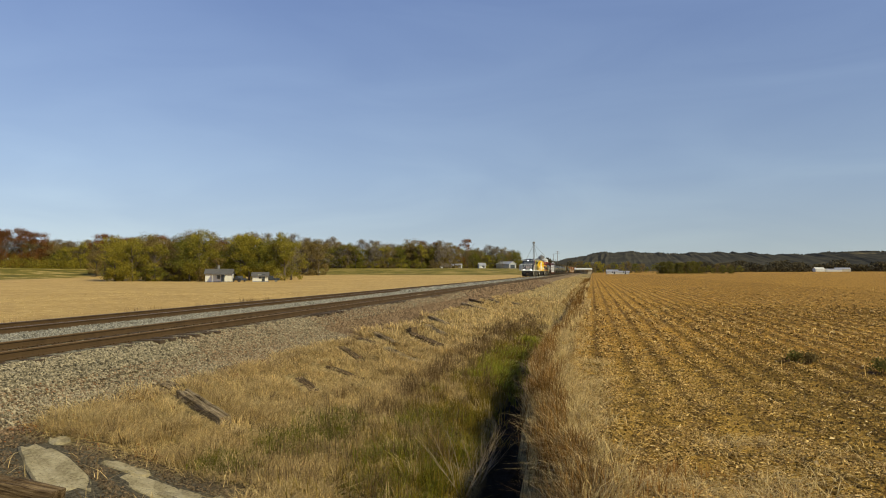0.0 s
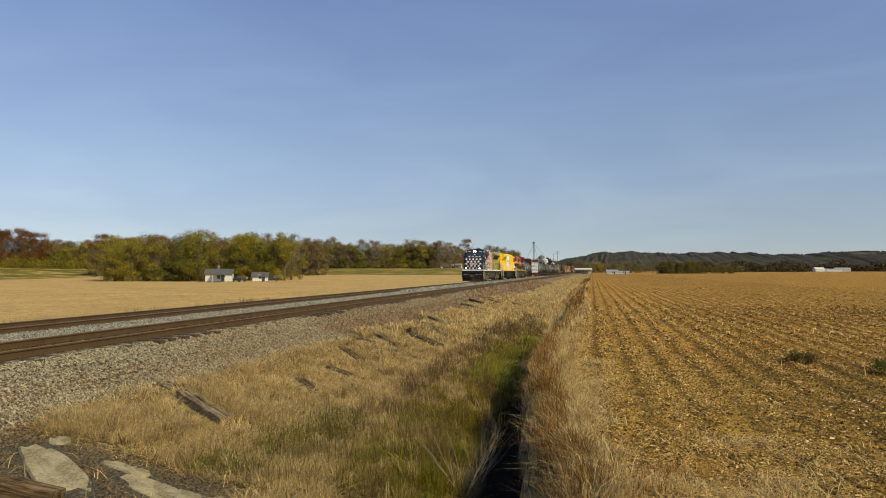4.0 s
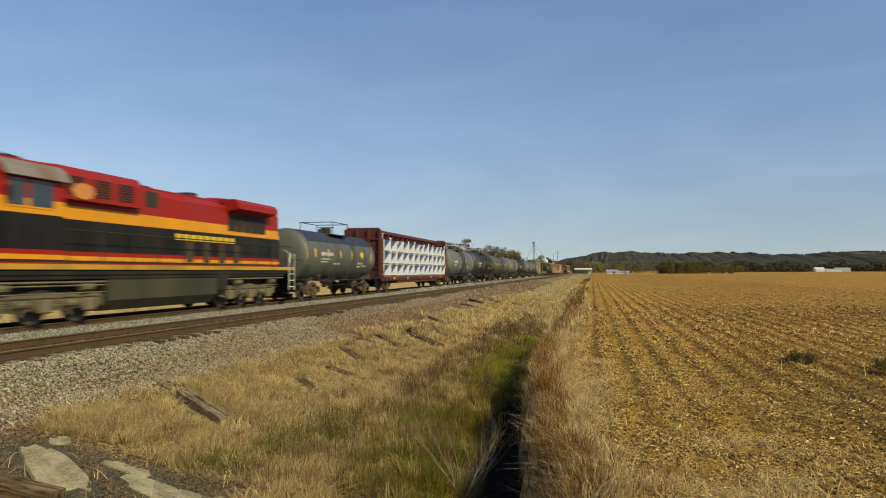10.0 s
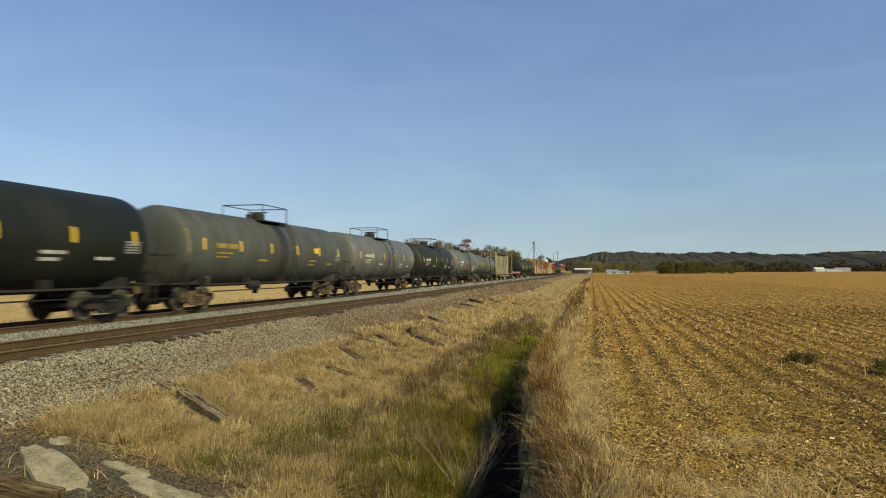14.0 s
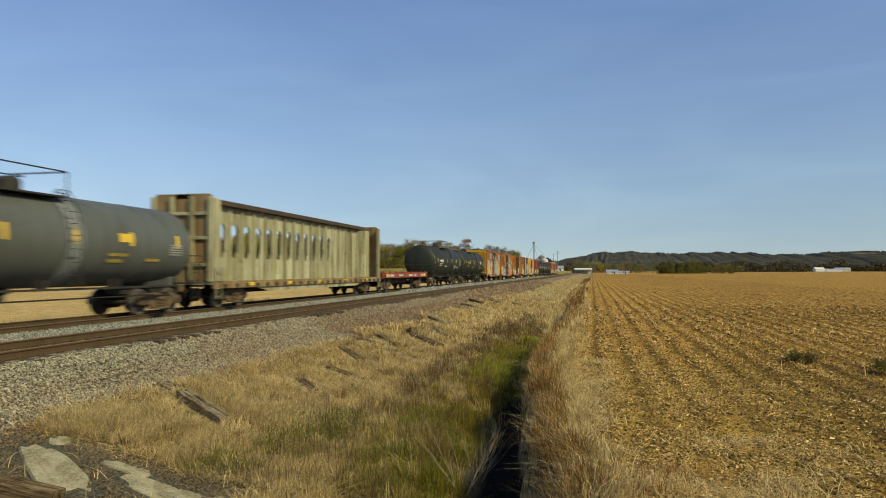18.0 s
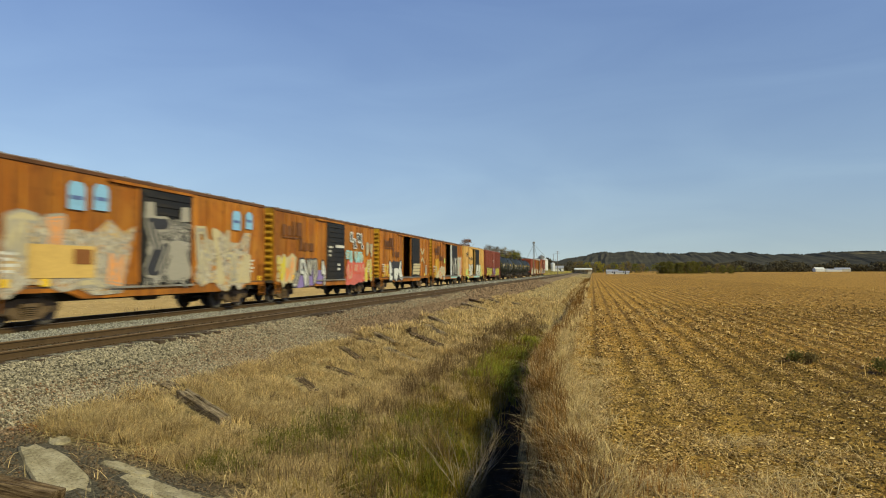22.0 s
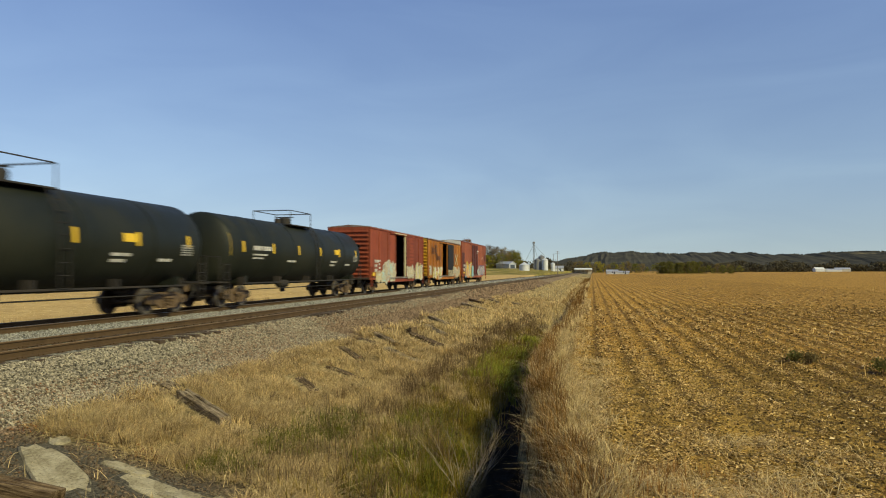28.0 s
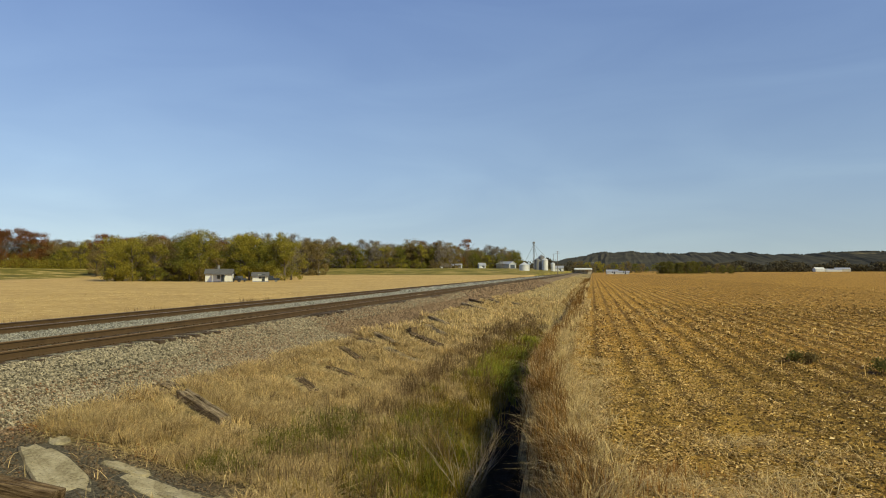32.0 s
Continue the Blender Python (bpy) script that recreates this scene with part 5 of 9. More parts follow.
for k, (x, y, turn, ln_, sink, dark) in enumerate(TIES):
    old_tie(x, y, turn, ln_, sink, 80 + k, OLD_TIE_DARK if dark else OLD_TIE)
part("broken_butt", Geo().box(-0.28, 0.28, -0.15, 0.15, -0.05, 0.26, 0.03), OLD_TIE_DARK, thing("tie_stub", "dark broken tie stub standing in the grass", "railway tie", "", pose(-7.2, 27.2, float(height(-7.2, 27.2)), 4, -14, -47)))


def slab(x, y, w, d, h, turn, seed):
    """A broken piece of concrete bedded on the slope, edges chipped."""
    rnd = random.Random(seed)
    e = 0.3
    slope_x, slope_y = float(height(x + e, y) - height(x - e, y)) / (2 * e), float(height(x, y + e) - height(x, y - e)) / (2 * e)
    up = Vector((-slope_x, -slope_y, 1)).normalized()
    m = Vector((0, 0, 1)).rotation_difference(up).to_matrix().to_4x4()
    s = thing("concrete_slab", "pale broken concrete slab bedded in dark rubble" if w > 1 else "small lump of broken concrete", "concrete rubble", "broken concrete by the crossing",
              Matrix.Translation((x, y, float(height(x, y)) + (0.055 if w > 1.5 else 0.03))) @ m @ Euler((radians(rnd.uniform(-1.5, 1.5)), radians(rnd.uniform(-1.5, 1.5)), radians(turn))).to_matrix().to_4x4())
    n = 22
    out = []
    for k in range(n):
        a = 2 * math.pi * k / n
        q = rnd.uniform(0.86, 1.06) * (1 + 0.16 * math.sin(2 * a + seed) + 0.1 * math.sin(3 * a + 2 * seed))
        out.append((math.copysign(abs(math.cos(a)) ** 0.6, math.cos(a)) * w / 2 * q, math.copysign(abs(math.sin(a)) ** 0.6, math.sin(a)) * d / 2 * q))
    lift = [rnd.uniform(-0.025, 0.01) for _ in out]
    rings = [[(px * 0.94, py * 0.94, -h) for px, py in out], [(px, py, -h * 0.9) for px, py in out], [(px, py, -0.035 + l) for (px, py), l in zip(out, lift)], [(px * 0.93, py * 0.93, l) for (px, py), l in zip(out, lift)]]
    part("slab", Geo().loft(rings), CONCRETE, s)


for k, (x, y, w, d, h, turn) in enumerate(SLABS):
    slab(x, y, w, d, h, turn, 200 + k)


# ---- stones ----
STONE = leaf_material("ballast_stone", (0.035, 0.031, 0.022), (0.40, 0.355, 0.25), 0.95)
RUBBLE = leaf_material("dark_rubble", (0.03, 0.02, 0.012), (0.21, 0.155, 0.095), 0.95)
STONE_PINK = leaf_material("pinkish_ballast", (0.055, 0.035, 0.02), (0.36, 0.25, 0.155), 0.95)
LEAF_LITTER = leaf_material("fallen_orange_leaves", (0.13, 0.045, 0.014), (0.33, 0.135, 0.04), 0.8)


def stones(name, mat, label, sets, seed):
    """Crushed stones: squashed six-cornered lumps."""
    rng = np.random.default_rng(seed)
    vs = []
    base = np.array([[1, 0, 0], [-1, 0, 0], [0, 1, 0], [0, -1, 0], [0, 0, 1], [0, 0, -1]], float)
    tri = np.array([[0, 2, 4], [2, 1, 4], [1, 3, 4], [3, 0, 4], [2, 0, 5], [1, 2, 5], [3, 1, 5], [0, 3, 5]])
    for n, x0, x1, y0, y1, rad, near in sets:
        y = y0 + (y1 - y0) * (rng.random(n) ** near if near > 0 else 1 - np.sqrt(rng.random(n)))
        x = rng.uniform(x0, x1, n)
        ok = clear_of(x, y)
        x, y = x[ok], y[ok]
        n = len(x)
        r = rad * rng.uniform(0.55, 1.35, n) * np.clip(y / 25, 1.0, 3.0)
        p = np.stack([x, y, height(x, y) + r * 0.25], 1)
        v = base[None] * rng.uniform(0.65, 1.2, (n, 6, 1)) + rng.normal(size=(n, 6, 3)) * 0.22
        a = rng.uniform(0, math.pi, n)
        c, s = np.cos(a)[:, None], np.sin(a)[:, None]
        vx, vy = v[..., 0] * c - v[..., 1] * s, v[..., 0] * s + v[..., 1] * c
        v = np.stack([vx, vy, v[..., 2] * 0.75], -1) * r[:, None, None] + p[:, None]
        vs.append(v.reshape(-1, 3))
    v = np.concatenate(vs)
    f = (tri[None] + np.arange(len(v) // 6)[:, None, None] * 6).reshape(-1, 3)
    return tagged(new(name, fast_mesh(name, v, f, mat)), label, "ballast", kind="stuff")


stones("ballast_stones", STONE, "grey crushed-stone ballast", [
    (36000, -10.7, -8.7, 8, 24, 0.025, 1.1), (4000, -10.6, -9.8, 22, 60, 0.03, 1.4), (1500, -12.5, -11.2, 10, 50, 0.025, 1.2)], 51)
stones("crossing_rubble", RUBBLE, "dark brown rubble round the broken concrete", [(16000, -9.0, -4.6, 5.4, 8.95, 0.016, 1.0)], 56)
STONE_PALE = leaf_material("pale_grey_ballast", (0.07, 0.07, 0.06), (0.31, 0.31, 0.28), 0.95)
stones("pale_ballast", STONE_PALE, "pale grey fresh ballast between the tracks", [(34000, -15.6, -12.7, 11, 60, 0.026, 1.2), (9000, -15.6, -12.7, 55, 220, 0.06, 1.4)], 55)
stones("pinkish_stones", STONE_PINK, "pinkish-brown crushed stone on the shoulder", [(34000, -10.6, -8.0, 16, 60, 0.027, 1.2), (7000, -9.8, -8.3, 8, 20, 0.026, 1.0), (9000, -10.6, -8.0, 55, 140, 0.045, 1.3)], 52)
CLOD = leaf_material("soil_clods", (0.06, 0.036, 0.009), (0.34, 0.22, 0.055), 0.95)
stones("soil_clods", CLOD, "dark clods of soil and root balls between the rows", [(22000, -0.3, 6, 6.2, 30, 0.02, -1), (34000, 3, 26, 7, 52, 0.026, -1)], 54)
rngl = np.random.default_rng(53)
lx, ly = rngl.uniform(-9.8, -6.0, 1500), 6.5 + 20 * rngl.random(1500) ** 1.5
for k, (cx, cy) in enumerate(((-8.34, 8.85), (-8.45, 11.5), (-9.06, 13.9), (-9.2, 17.4), (-7.0, 8.7), (-8.0, 14.5), (-6.3, 8.9), (-5.0, 17.0))):
    lx[k * 45:k * 45 + 45], ly[k * 45:k * 45 + 45] = cx + rngl.normal(size=45) * 0.12, cy + rngl.normal(size=45) * 0.12
keep_l = clear_of(lx, ly)
lx, ly = lx[keep_l], ly[keep_l]
lv, lf = quads_cloud(rngl, np.stack([lx, ly, height(lx, ly) + rngl.random(len(lx)) * 0.14 + 0.02], 1), rngl.uniform(0.010, 0.024, len(lx)), (1.3, 0.6))
tagged(new("fallen_leaves", fast_mesh("fallen_leaves", lv, lf, LEAF_LITTER)), "scattered orange fallen leaves on the shoulder", "leaves", kind="stuff")


# ---- the train: running gear ----
STEEL_DARK = worn("running_gear_steel", (0.022, 0.019, 0.016), (0.065, 0.046, 0.03), 0.5, 0.75, 0.1, 2)
TRUCK_RUST = worn("truck_rust", (0.13, 0.083, 0.042), (0.05, 0.036, 0.024), 0.6, 0.85, 0.1, 2)
TRUCK_BLACK = worn("truck_black", (0.012, 0.011, 0.01), (0.04, 0.033, 0.024), 0.5, 0.8, 0, 2, spec=0.2)
TRUCK_GREY = worn("truck_grey_dust", (0.15, 0.125, 0.07), (0.05, 0.04, 0.022), 0.6, 0.85, 0, 2)
WHEEL_STEEL = worn("wheel_steel", (0.06, 0.042, 0.03), (0.025, 0.02, 0.018), 0.5, 0.7, 0.2, 3, False)
WHEEL_TREAD = worn("wheel_tread", (0.13, 0.115, 0.10), (0.06, 0.05, 0.04), 0.5, 0.5, 0.4, 3, False)
RUBBER = worn("hose_rubber", (0.02, 0.02, 0.02), (0.06, 0.05, 0.045), 0.5, 0.8)
WHITE_PAINT = worn("white_paint", (0.78, 0.77, 0.74), (0.45, 0.41, 0.35), 0.35, 0.6)
YELLOW_TAPE = worn("yellow_reflector", (0.72, 0.46, 0.02), (0.4, 0.27, 0.05), 0.35, 0.5)
BLACK_PAINT = worn("black_paint", (0.022, 0.022, 0.022), (0.08, 0.065, 0.05), 0.4, 0.5)
LETTER_WHITE = worn("faded_white_lettering", (0.55, 0.53, 0.48), (0.25, 0.22, 0.18), 0.55, 0.7)
DATA_GREY = worn("faded_grey_stencil", (0.30, 0.29, 0.26), (0.14, 0.13, 0.11), 0.5, 0.7)
LETTER_OLIVE = worn("faded_yellow_lettering", (0.36, 0.26, 0.03), (0.16, 0.12, 0.04), 0.55, 0.7)
LETTER_DARK = worn("faded_dark_lettering", (0.05, 0.04, 0.03), (0.18, 0.11, 0.05), 0.5, 0.8)
WHEELS = []       # (wheelset, car, radius)


def wheel_mesh(r):
    g = Geo()
    for s in (-1, 1):
        q = [(0.70, 0.0), (0.70, r * 0.3), (0.715, r * 0.34), (0.73, r * 0.74), (0.70, r * 0.84), (0.695, r + 0.028), (0.72, r + 0.028), (0.735, r + 0.004)]
        g.slot = 0
        g.disc_x(0, 0, 0, [(s * x, max(rr, 0.001)) for x, rr in q], 20)
        g.slot = 1
        g.disc_x(0, 0, 0, [(s * 0.735, r * 0.86), (s * 0.735, r + 0.004), (s * 0.83, r), (s * 0.835, r * 0.86), (s * 0.80, r * 0.8)], 20)
        g.slot = 0
        g.disc_x(0, 0, 0, [(s * 0.80, r * 0.8), (s * 0.79, r * 0.4), (s * 0.84, r * 0.3), (s * 0.84, 0.001)], 20)
    g.tube((-1.02, 0, 0), (1.02, 0, 0), 0.075, n=8)
    for s in (-1, 1):
        g.tube((s * 1.0, 0, 0), (s * 1.12, 0, 0), 0.11, n=8)
        for k in range(3):
            a = k * 2.0944
            g.box(s * 1.125 - 0.012, s * 1.125 + 0.012, math.cos(a) * 0.06 - 0.018, math.cos(a) * 0.06 + 0.018, math.sin(a) * 0.06 - 0.018, math.sin(a) * 0.06 + 0.018)
    return g.mesh("wheelset", [WHEEL_STEEL, WHEEL_TREAD], 40)


WHEEL_FREIGHT, WHEEL_LOCO = wheel_mesh(0.457), wheel_mesh(0.533)


def add_wheelset(car, truck, me, y, r):
    w = part("wheelset", me, None, truck, m=pose(0, y, r))
    WHEELS.append((w, car, r, y))
    return w


def freight_truck_mesh(mat):
    g = Geo()
    for s in (-1, 1):
        x0, x1 = (0.93, 1.08) if s > 0 else (-1.08, -0.93)
        # cast side frame: arched top, dropped middle, journal jaws
        g.prism_x([(-1.17, 0.62), (-1.17, 0.40), (-1.02, 0.34), (-0.72, 0.38), (-0.45, 0.20), (0.45, 0.20), (0.72, 0.38), (1.02, 0.34), (1.17, 0.40), (1.17, 0.62),
                   (0.80, 0.70), (0.42, 0.78), (-0.42, 0.78), (-0.80, 0.70)], x0, x1)
        for y in (-0.2, 0.0, 0.2):
            for k in range(5):
                z = 0.27 + k * 0.055
                g.tube((s * 1.12, y, z), (s * 1.12, y, z + 0.03), 0.085, n=8)
        g.box(min(s * 1.08, s * 1.22), max(s * 1.08, s * 1.22), -0.34, 0.34, 0.2, 0.26)
        g.box(min(s * 1.08, s * 1.2), max(s * 1.08, s * 1.2), -0.34, 0.34, 0.55, 0.66)
    g.box(-0.95, 0.95, -0.2, 0.2, 0.5, 0.74, 0.03)
    for y in (-0.38, 0.38):
        g.box(-0.95, 0.95, y - 0.06, y + 0.06, 0.36, 0.48)
    return g.mesh("truck", mat, 35)


FREIGHT_TRUCK = {"rust": freight_truck_mesh(TRUCK_RUST), "dark": freight_truck_mesh(STEEL_DARK)}


def add_truck(car, y, finish="rust"):
    t = part("truck", FREIGHT_TRUCK[finish], None, car, "four-wheel cast steel truck, rusty", m=pose(0, y, 0))
    for dy in (-0.89, 0.89):
        add_wheelset(car, t, WHEEL_FREIGHT, dy, 0.457)
    return t


def coupler_mesh():
    g = Geo()
    g.box(-0.1, 0.1, -0.42, 0.1, 0.74, 0.96, 0.03)
    g.prism([(-0.2, 0.70), (0.16, 0.70), (0.2, 1.0), (-0.16, 1.0)], -0.62, -0.4)
    g.box(-0.2, -0.08, -0.74, -0.6, 0.70, 1.0, 0.03)
    g.box(0.06, 0.2, -0.70, -0.6, 0.72, 0.98, 0.03)
    return g.mesh("coupler", TRUCK_RUST)


COUPLER = coupler_mesh()
HOSE = Geo().path([(0.32, -0.1, 0.8), (0.34, -0.32, 0.62), (0.35, -0.5, 0.42), (0.33, -0.62, 0.40)], 0.025).mesh("air_hose", RUBBER)


def add_couplers(car, y0, y1):
    for y, spin in ((y0, 0), (y1, 180)):
        part("coupler", COUPLER, None, car, m=pose(0, y, 0, 0, 0, spin))
        part("air_hose", HOSE, None, car, m=pose(0, y, 0, 0, 0, spin))


def ladder(geo, x, y, z0, z1, w=0.42, step=0.32, r=0.014):
    for yy in (y, y + w):
        geo.box(x - 0.02, x + 0.02, yy - 0.02, yy + 0.02, z0, z1)
    z = z0 + 0.12
    while z < z1:
        geo.tube((x + 0.03, y, z), (x + 0.03, y + w, z), r, n=5)
        z += step


MOVERS = []          # (car, distance of its middle behind the head end mark)


def put_car(car, s0, s1):
    for o in car.children:
        if o.name.startswith("lettering"):
            o["kind"] = "stuff"
    MOVERS.append((car, (s0 + s1) / 2))
    return car


# ---- tank cars ----
def tank_car(s0, s1, paint, label, top=None, stain=None, r=1.62, cz=2.49, band=None, marks="plain", end_bars=False, finish="rust", reflect=None):
    """A general-service tank car: jacketed shell with dished heads, dome, platform rails, draft sills, ladders and markings."""
    half = (s1 - s0) / 2
    body = half - 0.8
    car = thing("tank_car", label, "tank car", "tank cars of the train")
    g = Geo()
    prof = []
    dish = 0.5
    for k in range(9):
        a = math.pi / 2 * k / 8
        prof.append((-body + dish * (1 - math.cos(a)), max(0.02, r * math.sin(a))))
    lathe_y(g, 0, cz, prof + [(-y, rr) for y, rr in prof[::-1]], 36)
    shell = part("shell", g, paint, car, smooth=40)
    # jacket seams
    for y in (-body * 0.62, -body * 0.22, body * 0.22, body * 0.62):
        g = Geo()
        lathe_y(g, 0, cz, [(y - 0.05, r - 0.01), (y - 0.05, r + 0.012), (y + 0.05, r + 0.012), (y + 0.05, r - 0.01)], 36)
        part("seam_band", g, paint, shell, smooth=40)
    if top:
        g = Geo()
        n = 16
        ring = lambda y, rr: [(rr * math.cos(radians(32 + 116 * i / n)), y, cz + rr * math.sin(radians(32 + 116 * i / n))) for i in range(n + 1)] + \
                             [((rr - 0.012) * math.cos(radians(148 - 116 * i / n)), y, cz + (rr - 0.012) * math.sin(radians(148 - 116 * i / n))) for i in range(n + 1)]
        g.loft([ring(-body + 0.45, r * 0.93), ring(-body + 0.72, r + 0.014), ring(body - 0.72, r + 0.014), ring(body - 0.45, r * 0.93)])
        part("painted_top", g, top, car, "dark blue upper shell", smooth=40)
    if stain:
        g = Geo()
        w = stain[1]
        c = stain[2] if len(stain) > 2 else 0.0
        lathe_y(g, 0, cz, [(c - w, r - 0.01), (c - w, r + 0.016), (c + w, r + 0.016), (c + w, r - 0.01)], 36)
        part("spill_band", g, stain[0], car, "dark stained band under the dome", smooth=40)
    if band:
        for yb, mt in band:
            g = Geo()
            lathe_y(g, 0, cz, [(yb - 0.32, r - 0.01), (yb - 0.32, r + 0.02), (yb + 0.32, r + 0.02), (yb + 0.32, r - 0.01)], 36)
            part("painted_band", g, mt, car, smooth=40)
    # dome, valves and platform
    g = Geo().lathe_z(0, 0.25, [(0.33, cz + r - 0.12), (0.33, cz + r + 0.26), (0.28, cz + r + 0.34), (0.02, cz + r + 0.36)], 14)
    g.tube((-0.5, 0.25, cz + r + 0.38), (0.5, 0.25, cz + r + 0.38), 0.03)
    part("dome", g, STEEL_DARK, car, "dark manway dome")
    g = Geo().lathe_z(0, -0.65, [(0.16, cz + r - 0.1), (0.16, cz + r + 0.2), (0.02, cz + r + 0.26)], 10)
    part("relief_valve", g, STEEL_DARK, car)
    for s in (-1, 1):
        g = Geo().box(min(s * 0.55, s * 1.1), max(s * 0.55, s * 1.1), -1.35, 1.35, cz + r - 0.16, cz + r - 0.11)
        for y in (-1.2, 1.2):
            g.tube((s * 1.0, y, cz + r - 0.12), (s * 0.85, y, cz + r - 0.42), 0.03, n=5)
        part("walkway", g, STEEL_DARK, car)
        g = Geo()
        top_z = cz + r + 0.62
        for y in (-1.3, 1.3):
            g.tube((s * 1.05, y, cz + r - 0.12), (s * 1.05, y, top_z), 0.024, n=5)
        g.path([(s * 1.05, -1.3, top_z), (s * 1.05, 1.3, top_z)], 0.024)
        part("platform_rail", g, STEEL_DARK, car)
    for y in (-1.3, 1.3):
        part("end_rail", Geo().path([(-1.05, y, cz + r + 0.62), (1.05, y, cz + r + 0.62)], 0.024), STEEL_DARK, car)
    # side ladder up to the platform
    g = Geo()
    pts = [(1.64, z) for z in (1.05, 1.8, 2.6)] + [(1.5, 3.3), (1.15, 3.95), (0.95, cz + r - 0.12)]
    for yy in (0.85, 1.27):
        g.path([(x, yy, z) for x, z in pts], 0.022, 5)
    for (xa, za), (xb, zb) in zip(pts, pts[1:]):
        for q in (0.0, 0.5):
            g.tube((xa + (xb - xa) * q, 0.85, za + (zb - za) * q), (xa + (xb - xa) * q, 1.27, za + (zb - za) * q), 0.014, n=4)
    part("side_ladder", g, STEEL_DARK, car)
    # under-frame: draft sills, bolsters, side running pipe
    for s in (-1, 1):
        ye = s * (half - 0.35)
        yi = s * (body - 2.9)
        g = Geo().box(-0.32, 0.32, min(ye, yi), max(ye, yi), 0.72, 1.1, 0.02)
        part("draft_sill", g, STEEL_DARK, car)
        yb = s * (body - 1.75)
        g = Geo().prism([(-1.45, 1.02), (1.45, 1.02), (1.5, 1.35), (1.2, 1.25), (0.8, max(1.1, cz - r + 0.12)), (-0.8, max(1.1, cz - r + 0.12)), (-1.2, 1.25), (-1.5, 1.35)], yb - 0.18, yb + 0.18)
        part("bolster", g, paint, car)
        g = Geo().box(-1.45, 1.45, min(ye, s * (body - 0.35)), max(ye, s * (body - 0.35)), 1.05, 1.11)
        part("end_platform", g, STEEL_DARK, car)
        g = Geo()
        yr = s * (half - 0.5)
        for x in (-1.4, -0.5, 0.5, 1.4):
            g.tube((x, yr, 1.1), (x, yr, 2.15), 0.02, n=5)
        g.path([(-1.4, yr, 2.15), (1.4, yr, 2.15)], 0.02)
        part("end_handrail", g, WHITE_PAINT if end_bars else STEEL_DARK, car)
        g = Geo()
        ladder(g, 1.47, s * (half - 0.95) - 0.21, 0.42, 1.9, 0.42)
        part("corner_ladder", g, STEEL_DARK, car)
        side = Geo().box(min(s * 1.5, s * 1.62), max(s * 1.5, s * 1.62), -body + 1.4, body - 1.4, 0.99, 1.05)
        for yy in np.linspace(-body + 1.6, body - 1.6, 5):
            side.box(min(s * 1.2, s * 1.56), max(s * 1.2, s * 1.56), yy - 0.05, yy + 0.05, 1.0, 1.3)
        part("running_board", side, STEEL_DARK, car)
    part("brake_rod", Geo().path([(1.3, -body + 2.4, 0.72), (1.3, body - 2.4, 0.72)], 0.025), STEEL_DARK, car)
    part("outlet_valve", Geo().lathe_z(0, 0, [(0.28, cz - r + 0.1), (0.28, cz - r - 0.14), (0.14, cz - r - 0.2), (0.14, cz - r - 0.42)], 10), STEEL_DARK, car)
    part("air_reservoir", lathe_y(Geo(), 0.9, 0.92, [(-2.4, 0.02), (-2.35, 0.19), (-1.5, 0.19), (-1.45, 0.02)], 12), STEEL_DARK, car)
    # markings on the side towards the eye
    rm = r + 0.012

    def curved(geo, y0, y1, z0, z1):
        a0, a1 = math.asin(max(-1, min(1, (z0 - cz) / rm))), math.asin(max(-1, min(1, (z1 - cz) / rm)))
        n = 4
        for i in range(n):
            b0, b1 = a0 + (a1 - a0) * i / n, a0 + (a1 - a0) * (i + 1) / n
            geo.add([(q * math.cos(b), y, cz + q * math.sin(b)) for q in (rm, rm + 0.008) for b in (b0, b1) for y in (y0, y1)],
                    [(0, 1, 3, 2), (4, 6, 7, 5), (0, 4, 5, 1), (2, 3, 7, 6), (0, 2, 6, 4), (1, 5, 7, 3)])

    for y in np.linspace(-body + 1.3, body - 1.3, 6):
        g = Geo()
        curved(g, y - 0.075, y + 0.075, cz - 0.1, cz + 0.36)
        part("reflector", g, reflect or YELLOW_TAPE, car)
    for s in (-1, 1):
        g = Geo()
        for a in range(8):
            b0, b1 = radians(-10 + a * 4.5), radians(-5.5 + a * 4.5)
            rr = r * 0.93
            y = s * (body - 0.42)
            g.add([(q * math.cos(b), y + d, cz + q * math.sin(b)) for q in (rr, rr + 0.05) for b in (b0, b1) for d in (-0.06, 0.06)],
                  [(0, 1, 3, 2), (4, 6, 7, 5), (0, 4, 5, 1), (2, 3, 7, 6), (0, 2, 6, 4), (1, 5, 7, 3)])
        part("head_stripe", g, reflect or YELLOW_TAPE, car)
    ink = LETTER_WHITE if marks != "yellow" else LETTER_OLIVE
    g = Geo()
    rows = [(-body + 2.2, 0.2, [0.2, 0.2, 0.2, 0.0, 0.16, 0.16, 0.16, 0.16], 0.2), (-body + 2.2, -0.16, [0.16, 0.3, 0.22, 0.4], 0.07), (-body + 2.2, -0.32, [0.3, 0.12, 0.4], 0.07),
            (body * 0.36, -0.35, [0.5, 0.35], 0.1), (body * 0.36, -0.55, [0.7], 0.1), (-body * 0.32, -0.4, [0.5, 0.4], 0.09), (body - 3.0, -0.5, [0.35, 0.3], 0.1)]
    for y, dz, widths, h in rows:
        for w in widths:
            curved(g, y, y + w, cz + dz - h, cz + dz)
            y += w + 0.07
    part("lettering", g, ink, car, "rows of faded stencilled lettering")
    g = Geo()
